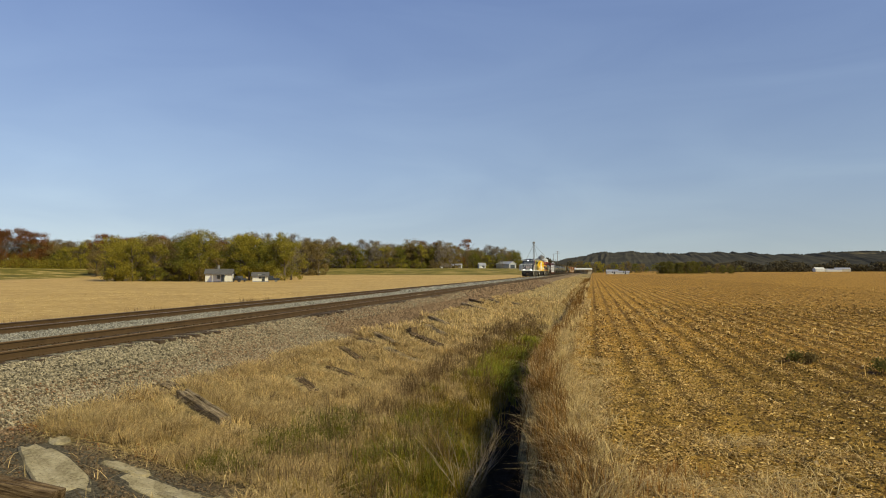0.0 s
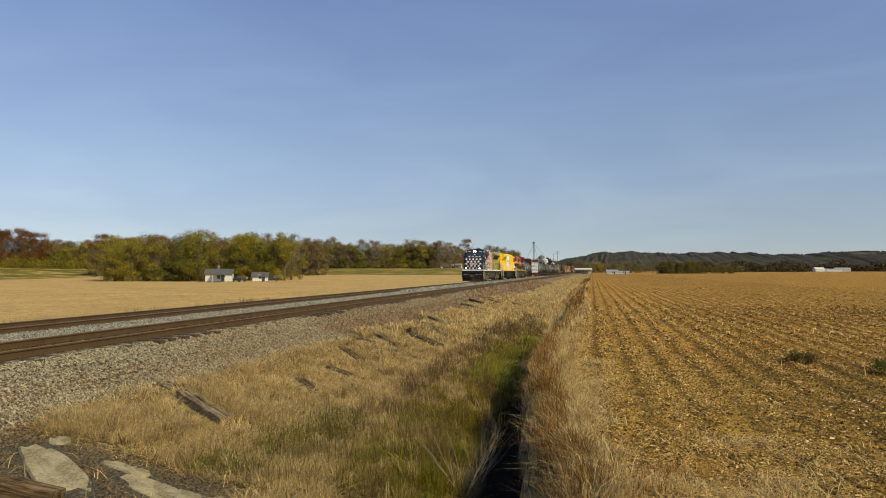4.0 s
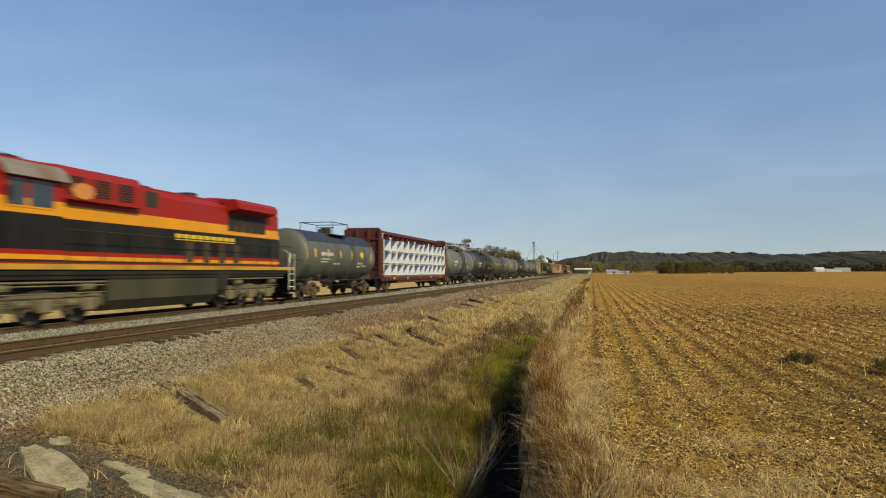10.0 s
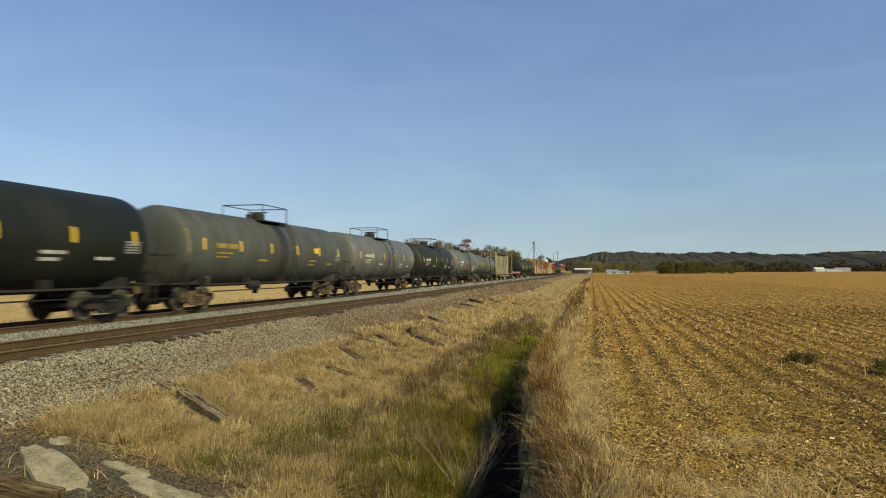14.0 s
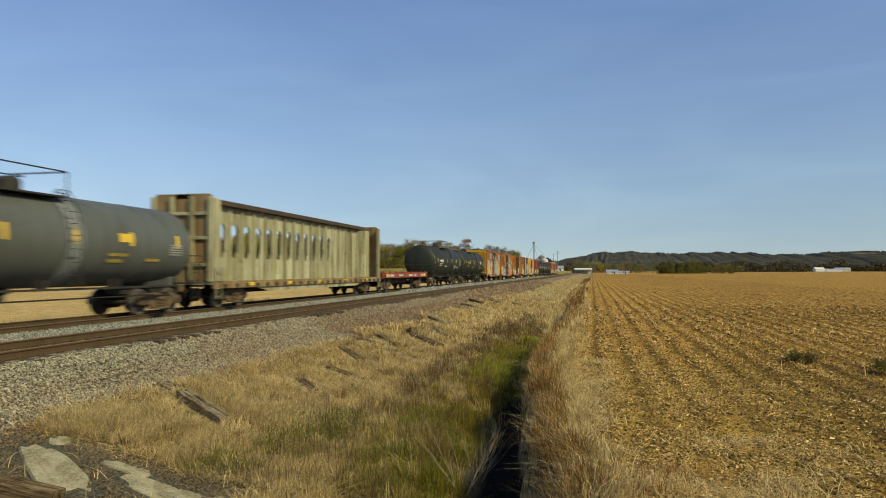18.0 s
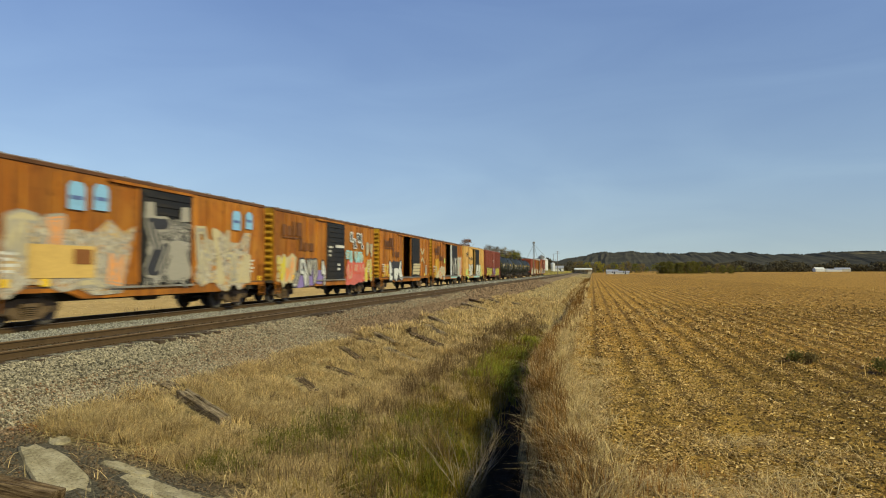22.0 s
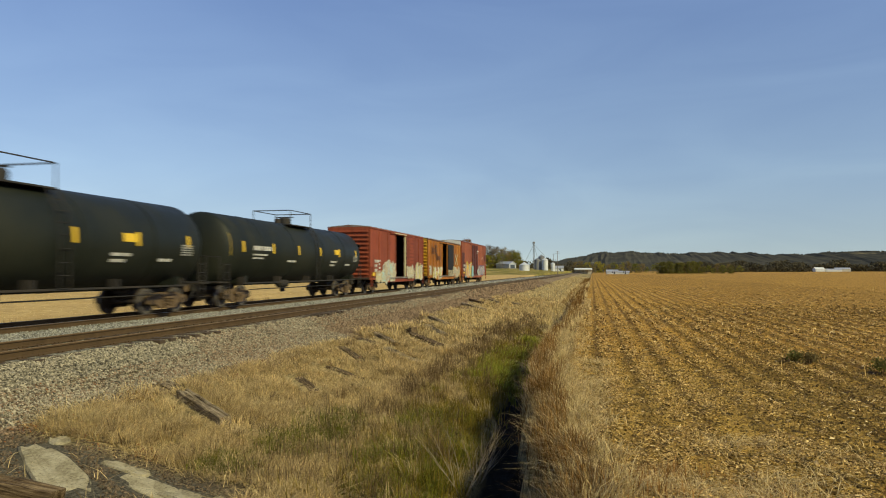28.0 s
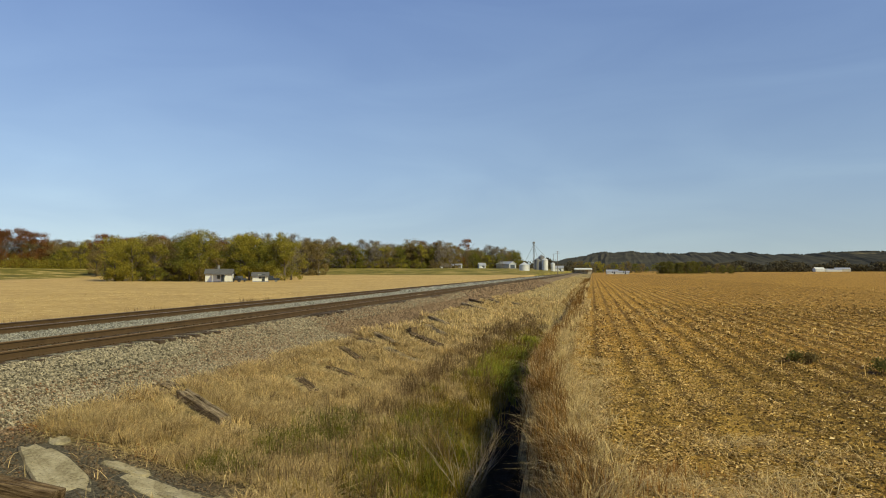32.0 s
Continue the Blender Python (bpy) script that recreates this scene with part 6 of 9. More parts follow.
    for k in range(5):
        for q, w in ((0.0, 0.22), (0.28, 0.16 + 0.06 * (k % 2)), (0.54, 0.14)):
            curved(g, body - 1.72 + q, body - 1.72 + q + w, cz - 0.36 + k * 0.085, cz - 0.31 + k * 0.085)
    part("data_panel", g, DATA_GREY, car)
    if marks in ("yellow", "placard"):
        g = Geo()
        curved(g, body * 0.42, body * 0.42 + 0.62, cz + 0.02, cz + 0.3)
        part("placard", g, YELLOW_TAPE, car, "yellow square placard")
    for s in (-1, 1):
        add_truck(car, s * (body - 1.75), finish)
    add_couplers(car, -half + 0.55, half - 0.55)
    return put_car(car, s0, s1)


TANK_GREY = worn("tank_grey", (0.095, 0.098, 0.086), (0.052, 0.048, 0.036), 0.55, 0.5)
TANK_GREY_DIRTY = worn("tank_grey_dirty", (0.13, 0.137, 0.133), (0.06, 0.055, 0.042), 0.65, 0.55)
TANK_LIGHT = worn("tank_light_grey", (0.125, 0.126, 0.115), (0.07, 0.062, 0.048), 0.6, 0.5)
TANK_OLIVE = worn("tank_olive_grime", (0.075, 0.077, 0.066), (0.042, 0.038, 0.024), 0.65, 0.6)
TANK_BLACK = worn("tank_black", (0.019, 0.022, 0.0165), (0.045, 0.042, 0.028), 0.5, 0.5, spec=0.18)
TANK_JET = worn("tank_jet_black", (0.012, 0.014, 0.0095), (0.03, 0.03, 0.018), 0.5, 0.5, spec=0.2)
TANK_BLACK_GREY = worn("tank_dusty_black", (0.022, 0.023, 0.022), (0.07, 0.066, 0.057), 0.6, 0.5)
TANK_BLUE = worn("tank_blue_top", (0.022, 0.032, 0.055), (0.05, 0.05, 0.055), 0.5, 0.5)
STAIN_BLACK = worn("crude_spill", (0.02, 0.019, 0.017), (0.06, 0.056, 0.05), 0.5, 0.5)
BAND_PALE = worn("pale_patch_paint", (0.21, 0.215, 0.205), (0.13, 0.12, 0.11), 0.5, 0.55)


# ---- box cars ----
def graffiti(car, x, y0, y1, z0, z1, cols, n, seed, name="graffiti_letter", label="", fat=0.30):
    """Fat spray-can letters on the side towards the eye, one part each: crossing strokes with an outline, a fill and a highlight, no real characters."""
    rnd = random.Random(seed)
    w = (y1 - y0) / n
    h = z1 - z0
    for i in range(n):
        g = Geo()
        lean = rnd.uniform(-0.18, 0.18) * w
        nodes = [(a, b) for a in (0.0, 0.5, 1.0) for b in (0.0, 0.5, 1.0)]
        walk_on = [rnd.choice(nodes)]
        for _k in range(rnd.randint(4, 6)):
            near = [q for q in nodes if q not in walk_on[-2:] and max(abs(q[0] - walk_on[-1][0]), abs(q[1] - walk_on[-1][1])) < 0.6]
            walk_on.append(rnd.choice(near))
        t = fat * min(w, h * 0.6)
        at = [(y0 + (i + 0.14 + 0.72 * a) * w + lean * (b - 0.5) + rnd.uniform(-0.05, 0.05) * w, z0 + t * 0.6 + (h - t * 1.2) * b + rnd.uniform(-0.04, 0.04) * h) for a, b in walk_on]
        fill = 1 + i % (len(cols) - 2)
        up = x
        for lay, (grow, slot) in enumerate(((t * 0.5 + 0.09, 0), (t * 0.5, fill), (t * 0.14, len(cols) - 1))):
            g.slot = slot
            for (ya, za), (yb, zb) in zip(at, at[1:]):
                if lay == 2 and rnd.random() < 0.55:
                    continue
                d = math.hypot(yb - ya, zb - za) or 1.0
                ey, ez = (yb - ya) / d * grow, (zb - za) / d * grow
                ny, nz = -ez, ey
                pts = [(ya - ey * 0.7 + ny * 0.7, za - ez * 0.7 + nz * 0.7), (ya - ey, za - ez), (ya - ey * 0.7 - ny * 0.7, za - ez * 0.7 - nz * 0.7), (ya - ny, za - nz), (yb - ny, zb - nz),
                       (yb + ey * 0.7 - ny * 0.7, zb + ez * 0.7 - nz * 0.7), (yb + ey, zb + ez), (yb + ey * 0.7 + ny * 0.7, zb + ez * 0.7 + nz * 0.7), (yb + ny, zb + nz), (ya + ny, za + nz)]
                up += 0.0007
                plate_x(g, up, [(p, max(z0 - 0.08, min(z1 + 0.12, q))) for p, q in pts[::-1]])
        part(name, g, cols, car, label or "spray-painted shape, unreadable")


def mural(name, palette, scale=1.3):
    """Overlapping spray-can colours in warped, hard-edged patches, with outlines, drips and worn-through paint."""
    mt, nd, ln, b = material(name, 0.6, 0.0, 0.3)
    co = nd.new("ShaderNodeTexCoord").outputs["Object"]
    wp = noise_node(nd, ln, 1.7 * scale, 3, co)
    wc = mix_node(nd, ln, 0.28, co, wp.outputs["Color"], "LINEAR_LIGHT")
    k = len(palette)
    n1 = noise_node(nd, ln, scale * 1.15, 3, wc, (1, 1, 0.8), 0.6)
    r = ramp_node(nd, ln, n1.outputs[0], [(0.30 + 0.42 * i / k, c) for i, c in enumerate(palette)])
    r.color_ramp.interpolation = "CONSTANT"
    n2 = noise_node(nd, ln, scale * 2.6, 2, wc, (1, 1, 0.7), 0.5)
    r2 = ramp_node(nd, ln, n2.outputs[0], [(0.32 + 0.36 * i / k, c) for i, c in enumerate(palette[::-1])])
    r2.color_ramp.interpolation = "CONSTANT"
    over = ramp_node(nd, ln, noise_node(nd, ln, scale * 1.5, 3, co, (1, 1, 0.5)).outputs[0], [(0.5, (0, 0, 0)), (0.52, (0.85, 0.85, 0.85))])
    c = mix_node(nd, ln, over.outputs[0], r.outputs[0], r2.outputs[0])
    edge = ramp_node(nd, ln, n1.outputs[0], [(0.0, (0, 0, 0)), (0.425, (0, 0, 0)), (0.435, (0.8, 0.8, 0.8)), (0.45, (0.8, 0.8, 0.8)), (0.46, (0, 0, 0))])
    c = mix_node(nd, ln, edge.outputs[0], c, (0.05, 0.045, 0.05))
    pale = ramp_node(nd, ln, n2.outputs[0], [(0.0, (0, 0, 0)), (0.53, (0, 0, 0)), (0.54, (0.75, 0.75, 0.75)), (0.56, (0.75, 0.75, 0.75)), (0.57, (0, 0, 0))])
    c = mix_node(nd, ln, pale.outputs[0], c, (0.55, 0.52, 0.45))
    fine = noise_node(nd, ln, 9, 4, co, (1, 1, 0.3))
    sh = ramp_node(nd, ln, fine.outputs[0], [(0.3, (0.66, 0.62, 0.56)), (0.7, (1.05, 1.05, 1.05))])
    ln.new(mix_node(nd, ln, 1.0, c, sh.outputs[0], "MULTIPLY"), b.inputs["Base Color"])
    return mt


def paint_patch(car, x, y0, y1, z0, z1, mat, seed, label="", ragged=0.12, name="paint_patch"):
    """A ragged-edged patch of paint on a side."""
    rnd = random.Random(seed)
    pts = []
    n = 9
    for k in range(n):
        pts.append((y0 + (y1 - y0) * k / n, z0 + rnd.uniform(-ragged, ragged)))
    for k in range(n):
        pts.append((y1 - (y1 - y0) * k / n, z1 + rnd.uniform(-ragged, ragged)))
    return part(name, plate_x(Geo(), x, pts), mat, car, label)


def spray(name, col):
    return worn(name, col, tuple(c * 0.6 for c in col), 0.3, 0.6, streak=False)


SP_WHITE, SP_BLACK, SP_PINK = spray("spray_white", (0.56, 0.56, 0.53)), spray("spray_black", (0.03, 0.03, 0.035)), spray("spray_coral", (0.50, 0.125, 0.10))
SP_BLUE, SP_YELLOW, SP_GREEN = spray("spray_sky_blue", (0.22, 0.42, 0.62)), spray("spray_yellow", (0.52, 0.43, 0.03)), spray("spray_lime", (0.42, 0.52, 0.14))
SP_TEAL, SP_CREAM, SP_SILVER = spray("spray_teal", (0.28, 0.50, 0.52)), spray("spray_cream", (0.46, 0.385, 0.225)), spray("spray_silver", (0.30, 0.275, 0.225))
SP_ORANGE, SP_PURPLE, SP_RED = spray("spray_orange", (0.66, 0.28, 0.08)), spray("spray_violet", (0.22, 0.16, 0.38)), spray("spray_red", (0.55, 0.10, 0.06))
MURAL_SILVER = mural("mural_silver", [(0.46, 0.20, 0.03), (0.36, 0.33, 0.28), (0.52, 0.46, 0.34), (0.30, 0.27, 0.23), (0.55, 0.38, 0.14), (0.42, 0.39, 0.34)])
MURAL_BLACK = mural("mural_black_silver", [(0.03, 0.03, 0.03), (0.22, 0.21, 0.18), (0.05, 0.05, 0.05), (0.36, 0.34, 0.30), (0.03, 0.03, 0.03)], 1.8)
MURAL_WHITE = mural("mural_white_lime", [(0.40, 0.48, 0.14), (0.62, 0.62, 0.58), (0.06, 0.06, 0.07), (0.64, 0.63, 0.60), (0.42, 0.50, 0.40), (0.6, 0.6, 0.56)], 1.9)
MURAL_PASTEL = mural("mural_pastel", [(0.50, 0.22, 0.04), (0.52, 0.44, 0.28), (0.58, 0.32, 0.10), (0.36, 0.44, 0.44), (0.56, 0.48, 0.34), (0.48, 0.20, 0.10)], 1.6)
MURAL_CREAM = mural("mural_cream", [(0.34, 0.09, 0.05), (0.56, 0.50, 0.36), (0.34, 0.42, 0.44), (0.60, 0.55, 0.42), (0.30, 0.32, 0.30), (0.56, 0.46, 0.28)], 1.7)
MURAL_BRIGHT = mural("mural_bright", [(0.22, 0.46, 0.50), (0.60, 0.42, 0.06), (0.58, 0.20, 0.10), (0.60, 0.44, 0.30), (0.24, 0.48, 0.54), (0.60, 0.30, 0.10), (0.50, 0.10, 0.08)], 1.9)
MURAL_PINK = mural("mural_pink", [(0.50, 0.24, 0.16), (0.60, 0.46, 0.36), (0.26, 0.24, 0.40), (0.60, 0.36, 0.24), (0.62, 0.54, 0.44), (0.30, 0.40, 0.46)], 2.0)
SP_LEMON = spray("spray_lemon", (0.46, 0.40, 0.04))
SP_DARKBLUE = spray("spray_navy", (0.09, 0.13, 0.30))

BOX_ORANGE = weathered("boxcar_orange", (0.37, 0.125, 0.007), (0.11, 0.034, 0.008), (0.42, 0.19, 0.025), 0.75)
RUST_EDGE = worn("rusty_roof_edge", (0.11, 0.045, 0.016), (0.05, 0.022, 0.01), 0.6, 0.85)
BOX_YELLOW = weathered("boxcar_yellow", (0.48, 0.26, 0.008), (0.15, 0.058, 0.01), (0.48, 0.29, 0.035), 0.5)
BOX_PALE = weathered("boxcar_pale_yellow", (0.57, 0.335, 0.085), (0.26, 0.12, 0.03), (0.60, 0.385, 0.13), 0.4)
BOX_RED = weathered("boxcar_red", (0.21, 0.042, 0.015), (0.10, 0.025, 0.011), (0.25, 0.062, 0.026), 0.4)
BOX_BROWN = weathered("boxcar_brown_red", (0.19, 0.042, 0.022), (0.09, 0.026, 0.015), (0.23, 0.062, 0.034), 0.4)
BOX_PINK = weathered("boxcar_faded_red", (0.27, 0.072, 0.028), (0.14, 0.04, 0.018), (0.32, 0.10, 0.045), 0.3)
DOOR_MAROON = weathered("door_maroon", (0.085, 0.018, 0.012), (0.05, 0.016, 0.01), (0.11, 0.03, 0.02), 0.4)
DOOR_BLACK = worn("door_black", (0.014, 0.014, 0.015), (0.04, 0.034, 0.028), 0.45, 0.6, spec=0.25)
ROOF_GREY = worn("galvanised_roof", (0.24, 0.225, 0.20), (0.14, 0.06, 0.025), 0.65, 0.6, 0.2)
WOOD_DARK = worn("dark_lining_wood", (0.06, 0.045, 0.035), (0.03, 0.025, 0.02), 0.5, 0.9)
SILL_GREY = worn("side_sill_grey", (0.22, 0.21, 0.19), (0.12, 0.07, 0.04), 0.55, 0.7)


def boxcar(s0, s1, paint, label, door_mat, door=(-0.2, 2.9), opening=None, eave=4.5, rib_step=1.2, end_paint=None, roof=ROOF_GREY, flat_sides=False, second_door=None):
    """A box car: two side panels either side of a doorway, ribs, corrugated ends and roof, sliding doors, sills, ladders.
    door: y range that the door covers; opening: y range left open."""
    half = (s1 - s0) / 2
    car = thing("boxcar", label, "boxcar", "box cars of the train")
    hw, z0 = 1.52, 1.06
    span = [door[0], door[1]]
    if opening:
        span = [min(door[0], opening[0]), max(door[1], opening[1])]
    if second_door:
        span[1] = max(span[1], second_door[1])
    part("floor", Geo().box(-hw, hw, -half, half, 0.98, 1.12), WOOD_DARK, car)
    for y0, y1, nm in ((-half, span[0], "side_panel"), (span[1], half, "side_panel")):
        part(nm, Geo().box(hw - 0.06, hw, y0, y1, z0, eave, 0.008), paint, car)
        if not flat_sides:
            n = max(2, int(round((y1 - y0) / rib_step)))
            rib = Geo().box(hw, hw + 0.045, -0.05, 0.05, z0 + 0.1, eave - 0.1, 0.012).mesh("rib", paint)
            for k in range(n + 1):
                yy = y0 + 0.07 + (y1 - y0 - 0.14) * k / n
                part("rib", rib, None, car, m=pose(0, yy, 0))
        else:
            seam = Geo().box(hw, hw + 0.012, -0.03, 0.03, z0, eave, 0.003).mesh("seam", paint)
            for k in range(1, 5):
                part("seam", seam, None, car, m=pose(0, y0 + (y1 - y0) * k / 5, 0))
    # far side, seen only through an open doorway
    if opening:
        mid = (opening[0] + opening[1]) / 2
        for y0, y1 in ((-half, mid - 4.0), (mid + 1.0, half)):
            part("far_side", Geo().box(-hw, -hw + 0.06, y0, y1, z0, eave, 0.008), paint, car)
        part("far_door", Geo().box(-hw - 0.06, -hw, mid - 4.1, mid + 1.1, z0, eave - 0.1, 0.008), door_mat, car)
        for y in (opening[0] - 0.04, opening[1] + 0.04):
            part("door_post", Geo().box(hw - 0.1, hw + 0.03, y - 0.06, y + 0.06, z0, eave, 0.01), paint, car)
    else:
        part("far_side", Geo().box(-hw, -hw + 0.06, -half, half, z0, eave, 0.008), paint, car)
    part("side_plate", Geo().box(hw - 0.08, hw + 0.035, -half, half, eave - 0.02, eave + 0.1, 0.015), RUST_EDGE if end_paint is BOX_YELLOW else end_paint or paint, car)
    part("side_plate", Geo().box(-hw - 0.035, -hw + 0.08, -half, half, eave - 0.02, eave + 0.1, 0.015), end_paint or paint, car)
    part("side_sill", Geo().prism_x([(-half + 0.1, 1.06), (-half + 0.1, 0.94), (-half + 2.9, 0.94), (-half + 3.6, 0.72), (half - 3.6, 0.72), (half - 2.9, 0.94), (half - 0.1, 0.94), (half - 0.1, 1.06)],
                                    hw - 0.05, hw + 0.02), paint, car)
    for y0, y1, mt in ([(door[0], door[1], door_mat)] + ([(second_door[0], second_door[1], second_door[2])] if second_door else [])):
        d = part("door", Geo().box(hw + 0.01, hw + 0.06, y0, y1, z0 + 0.02, eave - 0.12, 0.01), mt, car, "corrugated sliding door")
        ridge = Geo().prism_x([(y0 + 0.08, -0.05), (y1 - 0.08, -0.05), (y1 - 0.1, 0.0), (y1 - 0.08, 0.05), (y0 + 0.08, 0.05)], hw + 0.06, hw + 0.095).mesh("ridge", mt)
        for k in range(0, 11, 5 if flat_sides else 1):
            part("ridge", ridge, None, d, m=pose(0, 0, z0 + 0.25 + k * (eave - z0 - 0.6) / 10))
        if flat_sides:
            for yy in (y0 + (y1 - y0) * 0.33, y0 + (y1 - y0) * 0.67):
                part("lock_rod", Geo().tube((hw + 0.09, yy, z0 + 0.1), (hw + 0.09, yy, eave - 0.2), 0.03, n=6), mt, d)
        part("latch_bar", Geo().tube((hw + 0.11, y0 + 0.14, z0 + 0.3), (hw + 0.11, y0 + 0.14, eave - 0.4), 0.02, n=6), STEEL_DARK, d)
    part("door_track", Geo().box(hw, hw + 0.11, span[0] - 1.6, span[1] + 0.1, z0 - 0.06, z0 + 0.01), SILL_GREY, car)
    part("door_rail", Geo().box(hw, hw + 0.1, span[0] - 1.6, span[1] + 0.1, eave - 0.12, eave - 0.03), paint, car)
    # corrugated ends
    for s in (-1, 1):
        y = s * half
        e = part("end_wall", Geo().prism([(-hw, z0), (hw, z0), (hw, eave + 0.06), (0, eave + 0.24), (-hw, eave + 0.06)], min(y, y - s * 0.06), max(y, y - s * 0.06)), end_paint or paint, car)
        rid = Geo().prism_x([(0, -0.09), (s * 0.07, -0.05), (s * 0.09, 0.0), (s * 0.07, 0.05), (0, 0.09)], -hw + 0.1, hw - 0.1).mesh("corrugation", end_paint or paint)
        for k in range(11):
            part("corrugation", rid, None, e, m=pose(0, y, z0 + 0.25 + k * 0.295))
        g = Geo()
        ladder(g, hw + 0.06, (-half + 0.12) if s < 0 else half - 0.54, 0.45, 1.9)
        part("corner_ladder", g, paint, car)
        part("corner_post", Geo().box(hw - 0.05, hw + 0.025, min(y, y - s * 0.1), max(y, y - s * 0.1), 0.95, eave + 0.06, 0.012), paint, car)
        part("draft_sill", Geo().box(-0.3, 0.3, min(y + s * 0.2, s * (half - 2.6)), max(y + s * 0.2, s * (half - 2.6)), 0.68, 1.0), STEEL_DARK, car)
        part("bolster", Geo().prism([(-1.4, 0.98), (-1.4, 0.86), (-0.5, 0.72), (0.5, 0.72), (1.4, 0.86), (1.4, 0.98)], s * (half - 2.0) - 0.2, s * (half - 2.0) + 0.2), STEEL_DARK, car)
        add_truck(car, s * (half - 2.0))
    g = Geo().lathe_z(0.7, 0, [(0.17, 0.0), (0.19, 0.015), (0.17, 0.03), (0.15, 0.015), (0.17, 0.0)], 14)
    part("brake_wheel", g, STEEL_DARK, car, m=pose(0, -half - 0.13, 3.2, 90))
    # roof with cross ridges
    rf = part("roof", Geo().prism([(-hw - 0.02, eave + 0.1), (hw + 0.02, eave + 0.1), (hw - 0.05, eave + 0.14), (0, eave + 0.26), (-hw + 0.05, eave + 0.14)], -half, half), roof, car)
    rr = Geo().prism([(-hw + 0.06, eave + 0.14), (0, eave + 0.258), (hw - 0.06, eave + 0.14), (hw - 0.06, eave + 0.17), (0, eave + 0.295), (-hw + 0.06, eave + 0.17)], -0.05, 0.05).mesh("roof_ridge", roof)
    k = 0
    while -half + 0.6 + k * 1.25 < half - 0.4:
        part("roof_ridge", rr, None, rf, m=pose(0, -half + 0.6 + k * 1.25, 0))
        k += 1
    part("centre_sill", Geo().box(-0.22, 0.22, -half + 2, half - 2, 0.6, 0.98), STEEL_DARK, car)
    part("air_reservoir", lathe_y(Geo(), 0.8, 0.72, [(-0.6, 0.02), (-0.55, 0.2), (0.5, 0.2), (0.55, 0.02)], 12), STEEL_DARK, car)
    add_couplers(car, -half - 0.05, half + 0.05)
    return put_car(car, s0, s1), half


def big_letters(car, x, y0, z0, hs, ws, gap, mat, label="large faded lettering as blocks"):
    """Blocks that stand for a painted emblem: one upright bar each."""
    g = Geo()
    y = y0
    for w, h in zip(ws, hs):
        g.box(x, x + 0.006, y, y + w * 1.25, z0 - 0.1, z0 - 0.1 + h * 1.4)
        y += w * 1.25 + gap * 0.8
    return part("lettering", g, mat, car, label)


# ---- centre-beam flats ----
CB_MAROON = worn("centrebeam_maroon", (0.095, 0.02, 0.014), (0.055, 0.022, 0.016), 0.5, 0.65)
CB_TAN = weathered("centrebeam_tan", (0.36, 0.335, 0.20), (0.10, 0.075, 0.038), (0.46, 0.435, 0.32), 0.8, 0.75)
CB_SILL = weathered("centrebeam_rusty_sill", (0.22, 0.14, 0.06), (0.09, 0.045, 0.02), (0.30, 0.24, 0.13), 0.7, 0.8)
CB_RUST = worn("centrebeam_rust", (0.06, 0.038, 0.024), (0.03, 0.022, 0.016), 0.55, 0.85)
WRAP_WHITE = worn("lumber_wrap_white", (0.60, 0.64, 0.72), (0.34, 0.36, 0.41), 0.5, 0.45, streak=False, scale=2.5)
WRAP_BLUE = worn("lumber_wrap_print", (0.025, 0.06, 0.13), (0.09, 0.13, 0.20), 0.4, 0.5, streak=False)
WRAP_RED = worn("lumber_wrap_red_edge", (0.45, 0.11, 0.07), (0.5, 0.2, 0.14), 0.3, 0.5, streak=False)
LUMBER_END = worn("lumber_ends", (0.55, 0.40, 0.22), (0.4, 0.27, 0.14), 0.4, 0.85, streak=False)


